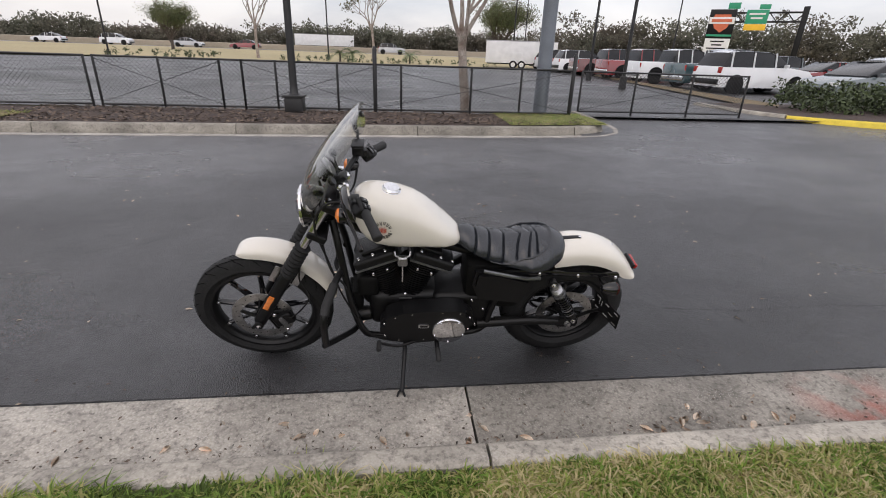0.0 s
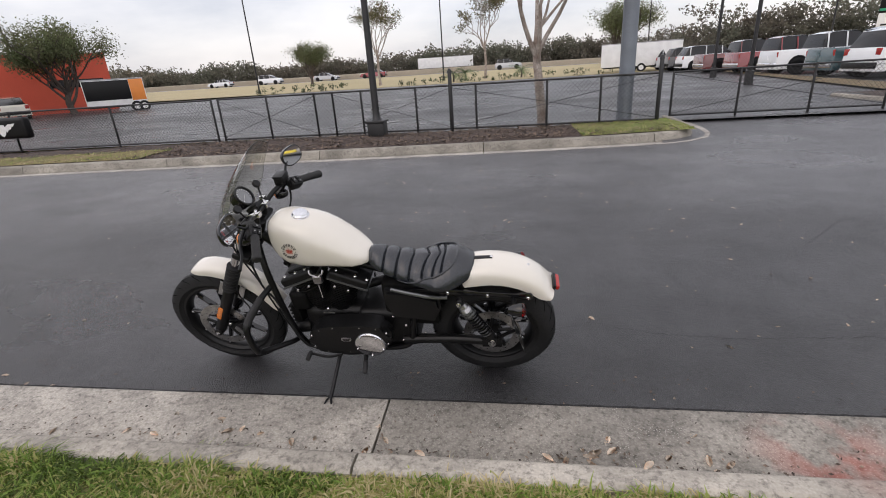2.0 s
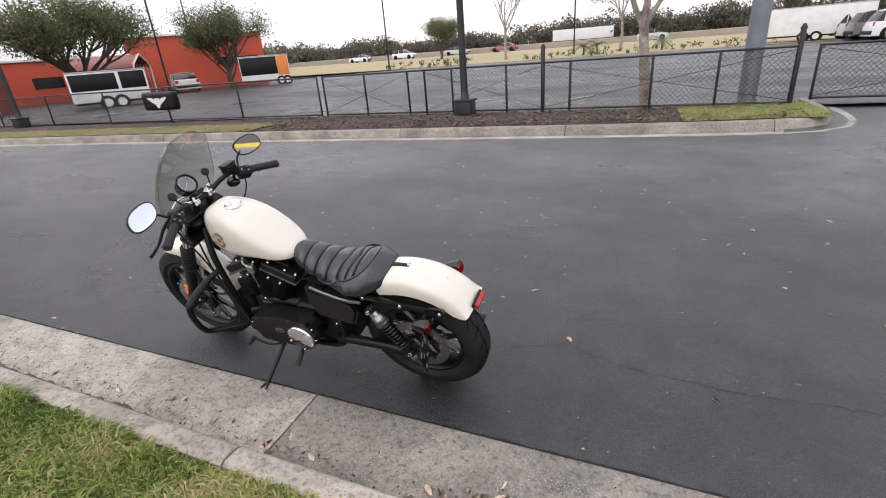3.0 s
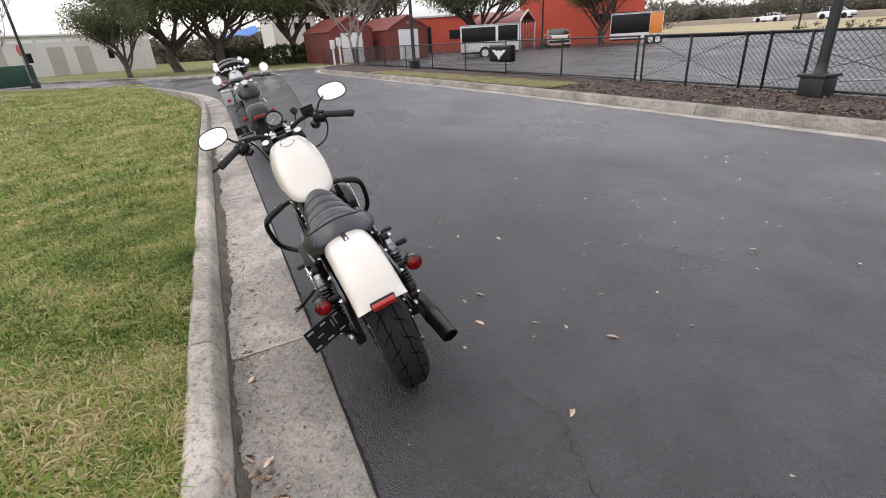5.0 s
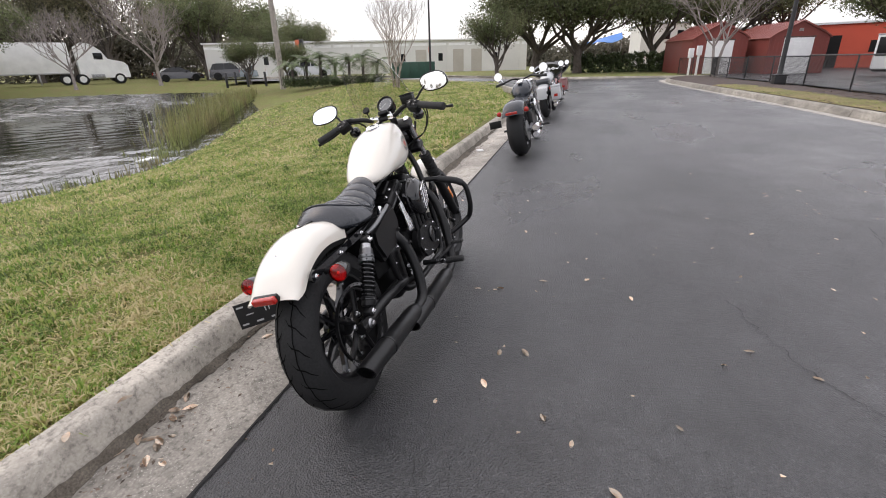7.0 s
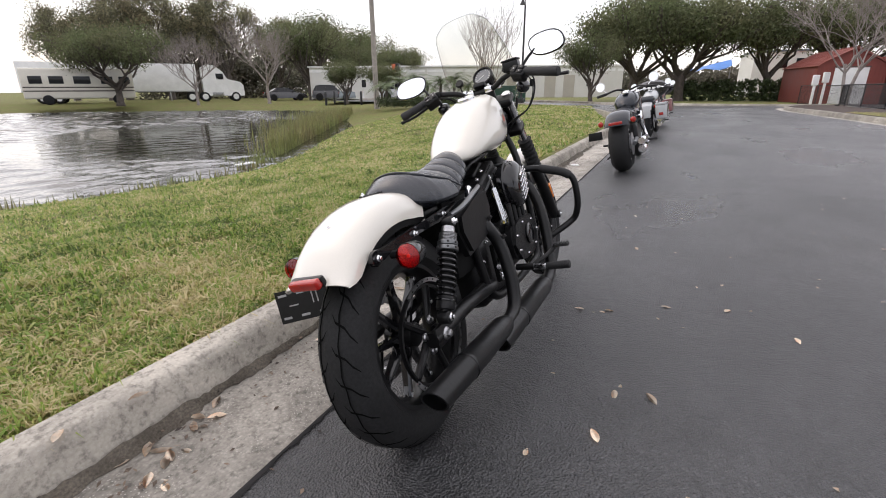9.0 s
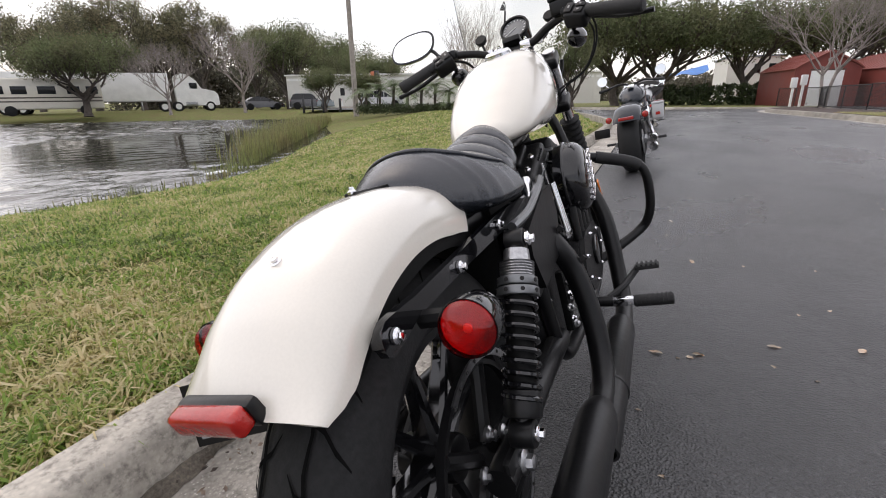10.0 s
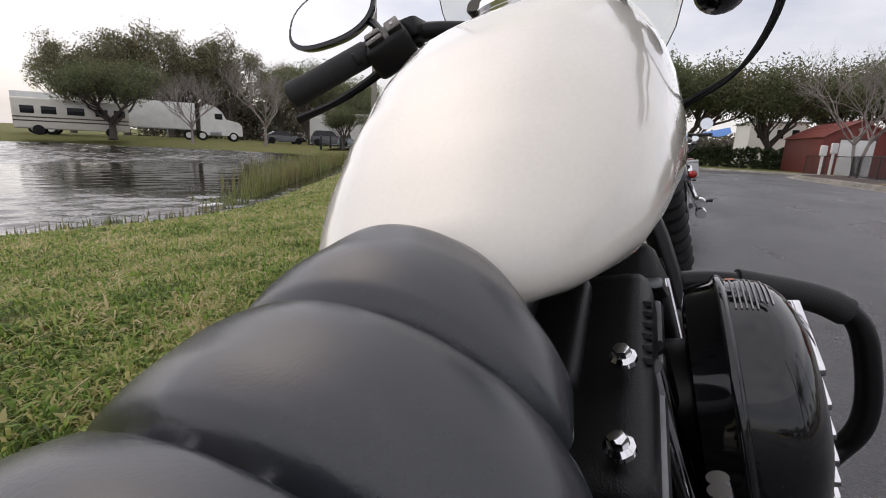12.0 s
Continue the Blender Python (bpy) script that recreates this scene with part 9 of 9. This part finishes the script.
LEAF = [leaf_mesh(k, L, W) for k, (L, W) in enumerate(((0.062, 0.024), (0.048, 0.020), (0.036, 0.015), (0.066, 0.022), (0.026, 0.011)))]
rng = random.Random(77)
spots = [(0.84, 1.345, 0), (1.13, 0.846, 4), (1.86, 0.536, 1), (0.97, 0.188, 4), (0.377, 0.835, 0), (0.652, 1.205, 2), (0.487, 1.586, 2), (0.536, 1.096, 1), (-0.545, 0.767, 1), (-0.52, 0.74, 2), (0.036, 1.838, 2), (0.113, 0.983, 0), (0.139, 0.866, 1), (0.529, 0.662, 2), (0.765, 2.561, 2), (0.476, 2.615, 1), (1.15, 0.84, 1)]
spots += [(0.95 + rng.gauss(0, 0.13), -0.34 + rng.gauss(0, 0.06), rng.choice((0, 0, 1, 3))) for _ in range(14)]
spots += [(rng.uniform(-2.5, 2.6), rng.uniform(-0.40, 0.10), rng.choice((1, 2, 4))) for _ in range(30)]
spots += [(rng.uniform(-3.5, 3.5), rng.uniform(0.5, 5.8), rng.choice((2, 4, 4, 4, 1))) for _ in range(230)]
spots += [(rng.uniform(-1.2, 1.6), rng.uniform(-0.42, -0.05), rng.choice((0, 1, 1, 2, 3))) for _ in range(26)]
spots += [(rng.uniform(-12, -3.5), rng.uniform(0.3, 5.0), rng.choice((2, 4))) for _ in range(30)]
for x, y, k in spots:
    ob = tagged(new("fallen_leaf", LEAF[k]), "dry tan fallen leaf lying on the ground", "leaf", "fallen leaves")
    ob.matrix_world = pose(x, y, road_z(x, y) - 0.003, rng.uniform(-5, 5), rng.uniform(-5, 5), rng.uniform(0, 360))

# crumbs of leaf and grit gathered along the gutter and the kerb foot
rg = np.random.default_rng(31)
v, f = [], []
for k in range(1500):
    x = rg.uniform(-6, 4)
    y = -0.43 + abs(rg.normal(0, 0.10)) if rg.random() < 0.7 else rg.uniform(-0.43, 0.25)
    a, L, w = rg.uniform(0, 6.28), rg.uniform(0.003, 0.014), rg.uniform(0.002, 0.006)
    z = (0.0 if y < 0 else ROAD_RISE * y) + 0.002
    c, q = math.cos(a), math.sin(a)
    i = len(v)
    v += [(x - c * L, y - q * L, z), (x - q * w, y + c * w, z + 0.004), (x + c * L, y + q * L, z + 0.002), (x + q * w, y - c * w, z)]
    f.append((i, i + 1, i + 2, i + 3))
tagged(new("leaf_litter", sheet("leaf_litter", v, f, M["chip"])), "brown leaf crumbs and grit along the gutter", "litter", kind="stuff")

# damp grit and rotted leaf lying in a ragged wedge at the foot of the kerb
rg = np.random.default_rng(52)
M["grit"] = shade("damp_grit", (0.085, 0.072, 0.056), 0.95, 0, 0.4, 9, 120, 0.8, 150, second=(0.14, 0.12, 0.095))
rows, wide = [], 0.03
for x in span(6.0, -8.0, 700):
    wide = min(0.075, max(0.006, wide + rg.normal(0, 0.006)))
    rows.append([(x, -0.443, 0.012 + wide * 0.35 + rg.normal(0, 0.003)), (x, -0.434 + wide * 0.3, 0.004 + rg.normal(0, 0.0012)), (x, -0.437 + wide, -0.0095)])
thing("gutter_grit", ribbon(rows), M["grit"], "dark damp grit along the foot of the kerb", "grit", kind="structure")

# cracks in the asphalt: thin open lines
def crack(points, seed, width=0.004):
    rng = random.Random(seed)
    line = []
    for (ax, ay), (bx, by) in zip(points, points[1:]):
        n = max(2, int(math.hypot(bx - ax, by - ay) / 0.03))
        for i in range(n):
            f = i / n
            line.append((ax + (bx - ax) * f + rng.gauss(0, 0.008), ay + (by - ay) * f + rng.gauss(0, 0.008)))
    rows = []
    for i, (x, y) in enumerate(line):
        dx, dy = line[min(i + 1, len(line) - 1)][0] - line[max(i - 1, 0)][0], line[min(i + 1, len(line) - 1)][1] - line[max(i - 1, 0)][1]
        d = math.hypot(dx, dy) + 1e-6
        w = width * rng.uniform(0.15, 1.0) * (0.3 if i in (0, len(line) - 1) else 1)
        rows.append([(x - dy / d * w, y + dx / d * w, ROAD_RISE * y + 0.0035), (x + dy / d * w, y - dx / d * w, ROAD_RISE * y + 0.0035)])
    return rows


bm = bmesh.new()
for k, pts in enumerate(([(0.85, 0.68), (1.15, 0.78), (1.5, 0.66), (2.0, 0.62), (2.6, 0.66), (3.3, 0.60)], [(-0.6, 2.0), (0.0, 2.15), (0.6, 2.5), (1.1, 2.6), (1.9, 3.0)], [(-3.2, 4.6), (-2.7, 4.9), (-2.5, 4.7)], [(-1.6, 4.7), (-1.1, 4.5), (-0.7, 4.75), (-0.5, 4.6)], [(1.2, 3.9), (1.8, 4.2), (2.2, 4.1)], [(-5.6, 2.4), (-5.0, 2.7), (-4.9, 3.0)], [(3.0, 2.0), (3.6, 2.6), (4.2, 2.8)], [(-2.5, 3.0), (-2.0, 3.3), (-1.6, 3.2)])):
    rings(bm, crack(pts, 300 + k, 0.0022), closed=False, cap=False)
thing("asphalt_crack", bm, M["crack"], "fine open cracks in the asphalt", "crack", kind="structure")
# dark sealed joint where the asphalt meets the gutter
rng = random.Random(4)
bm = bmesh.new()
rings(bm, [[(x, -0.002, 0.009), (x, 0.003 + rng.uniform(0, 0.004), 0.008), (x, 0.005 + rng.uniform(0, 0.012), 0.004)] for x in span(12, -12, 900)], closed=False, cap=False)
thing("tar_joint", bm, M["crack"], "ragged black tar joint along the gutter", "joint", kind="structure")

# lawn blades, dense and fine beside the kerb, broader tufts further off
def far_from_pond(x, y):
    d = np.full(len(x), 1e9)
    hit = np.zeros(len(x), bool)
    for (ax, ay), (bx, by) in zip(POND, POND[1:] + POND[:1]):
        dx, dy = bx - ax, by - ay
        t = np.clip(((x - ax) * dx + (y - ay) * dy) / (dx * dx + dy * dy), 0, 1)
        d = np.minimum(d, np.hypot(x - ax - dx * t, y - ay - dy * t))
        cross = (ay > y) != (by > y)
        hit ^= cross & (x < dx * (y - ay) / (dy if dy else 1e-9) + ax)
    return np.where(hit, -d, d)


rng = np.random.default_rng(12)


def blades(n, x0, x1, y0, y1, lo, hi, wid, crowd):
    x = rng.uniform(x0, x1, n)
    y = y1 - (y1 - y0) * rng.random(n) ** crowd
    d = far_from_pond(x, y)
    keep = (d > 0.2) & (y < np.where(x < -12, -0.66 + 0.19 * (x + 12), 0))
    # bare spots where the thatch shows
    bare = np.sin(x * 9.1 + 2.2 * np.sin(y * 7.3)) * np.sin(y * 11.3 + 1.9 * np.sin(x * 5.7))
    keep &= (bare < 0.42) | (rng.random(n) < 0.3)
    x, y, d = x[keep], y[keep], d[keep]
    n = len(x)
    far = np.where(x < 0, np.clip((-y - 20) / 10, 0, 1), 0)
    high = 0.12 * (1 - far) - 0.08 * far - np.where(x < -15, 0.02, 0)
    t = np.minimum(1.0, d / 6.6)
    z = np.where(y < -0.65, WATER + (high - WATER) * t ** 0.8 + 0.015 * np.sin(x * 1.7) * np.sin(y * 1.3) * t, 0.105) - 0.006
    h = rng.uniform(lo, hi, n) * (1 + 0.32 * np.sin(x * 5.3 + 1.7 * np.sin(y * 4.1)) * np.sin(y * 6.7 + x * 1.9) + 0.38 * np.sin(x * 37 + 2.1 * np.sin(y * 29)) * np.sin(y * 43 + 1.7 * np.sin(x * 31))) * np.where(y > -0.72, 1.3, 1.0)
    a = rng.uniform(0, 2 * np.pi, n)
    lean = rng.uniform(0.3, 2.3, n)
    w = wid * rng.uniform(0.55, 1.2, n)
    c, s = np.cos(a), np.sin(a)
    base = np.column_stack([x, y, z])
    side = np.column_stack([-s, c, rng.uniform(-0.5, 0.5, n)]) * w[:, None]
    mid = base + np.column_stack([c * h * lean * 0.42, s * h * lean * 0.42, h * (0.75 - 0.16 * lean)])
    tip = base + np.column_stack([c * h * lean, s * h * lean, h * np.maximum(0.12, 1.0 - 0.5 * lean)])
    v = np.stack([base - side, base + side, mid + side * 0.85, mid - side * 0.85, tip], axis=1).reshape(-1, 3)
    me = bpy.data.meshes.new("lawn_grass")
    i = np.arange(n)[:, None] * 5
    loops = np.concatenate([(i + np.array([0, 1, 2, 3, 3, 2, 4])).reshape(-1)]).astype(np.int32)
    start = (np.arange(n)[:, None] * 7 + np.array([0, 4])).reshape(-1).astype(np.int32)
    me.vertices.add(n * 5)
    me.vertices.foreach_set("co", v.astype(np.float32).reshape(-1))
    me.loops.add(n * 7)
    me.loops.foreach_set("vertex_index", loops)
    me.polygons.add(n * 2)
    me.polygons.foreach_set("loop_start", start)
    me.update(calc_edges=True)
    me.materials.append(M["blade"])
    return me


for n, x0, x1, y0, y1, lo, hi, wid, crowd in ((70000, -2.6, 3.4, -1.5, -0.615, 0.026, 0.060, 0.0030, 1.15), (110000, -4.5, 1.8, -3.6, -0.62, 0.024, 0.056, 0.0040, 1.5), (105000, -10.5, 1.8, -8.2, -0.9, 0.035, 0.075, 0.0058, 1.4), (60000, -27.0, -3.0, -13, -0.7, 0.05, 0.095, 0.013, 1.3)):
    tagged(new("lawn_grass", blades(n, x0, x1, y0, y1, lo, hi, wid, crowd)), "coarse green and straw-coloured lawn blades", "grass", kind="stuff")

# bark chips and litter on the fence verge, and its two grass patches
rng = np.random.default_rng(13)
v, f = [], []
for k in range(14000):
    x = rng.uniform(-14, 3.6)
    y0 = lerp_rows(FAR_KERB, x)[0] + 0.46
    y = rng.uniform(y0, 8.6)
    if x < -7 and rng.random() < 0.75:
        continue
    a, L, w, z = rng.uniform(0, 6.28), rng.uniform(0.012, 0.036), rng.uniform(0.006, 0.014), ROAD_RISE * y0 + 0.135 + rng.uniform(0.0, 0.03)
    c, s = math.cos(a), math.sin(a)
    t = rng.uniform(-0.012, 0.012)
    i = len(v)
    v += [(x - c * L - s * w, y - s * L + c * w, z - t), (x + c * L - s * w, y + s * L + c * w, z + t), (x + c * L + s * w, y + s * L - c * w, z + t + 0.006), (x - c * L + s * w, y - s * L - c * w, z - t + 0.006)]
    f.append((i, i + 1, i + 2, i + 3))
tagged(new("bark_chips", sheet("bark_chips", v, f, M["chip"])), "loose brown bark chips and dead leaves", "bark chips", kind="stuff")
def patch(name, x0, x1, label, seed, turf, density):
    rows = []
    for x in span(x0, x1, 24):
        y0 = lerp_rows(FAR_KERB, x)[0] + 0.45
        y1 = y0 + (1.15 if x < 0 else 1.75) + 0.15 * math.sin(x * 4)
        zz = ROAD_RISE * y0 * (1 if x > -20 else max(0.35, 1 - (-20 - x) / 12)) + 0.145
        rows.append([(x, y0 + (y1 - y0) * k / 5, zz + 0.022 * math.sin(math.pi * k / 5)) for k in range(6)])
    tagged(thing(name, ribbon(rows), turf, label, "grass"), kind="structure")
    rg = np.random.default_rng(seed)
    n = int(abs(x1 - x0) * density)
    v, f = [], []
    for k in range(n):
        x = rg.uniform(min(x0, x1), max(x0, x1))
        y0 = lerp_rows(FAR_KERB, x)[0] + 0.47
        y = y0 + rg.uniform(0, 1.1 if x < 0 else 1.7)
        z = ROAD_RISE * y0 * (1 if x > -20 else max(0.35, 1 - (-20 - x) / 12)) + 0.145
        h, a = rg.uniform(0.015, 0.05), rg.uniform(0, 6.28)
        i = len(v)
        v += [(x - 0.008, y, z), (x + 0.008, y, z), (x + 0.05 * math.cos(a), y + 0.05 * math.sin(a), z + h)]
        f.append((i, i + 1, i + 2))
    tagged(new(name + "_blades", sheet(name + "_blades", v, f, M["blade"])), label, "grass", kind="stuff")
patch("verge_grass", 1.9, 3.9, "green grass patch at the end of the verge", 14, M["turf"], 1100)
patch("verge_grass_west", -17.6, -6.6, "dry mown grass along the fence", 15, M["worn_turf"], 350)
thing("litter_paper", box((0.12, 0.10, 0.015), (-5.25, -0.28, 0.002), 0.006, turn=Matrix.Rotation(0.4, 3, "Z")), M["print_white"], "crumpled white paper in the gutter", "litter")
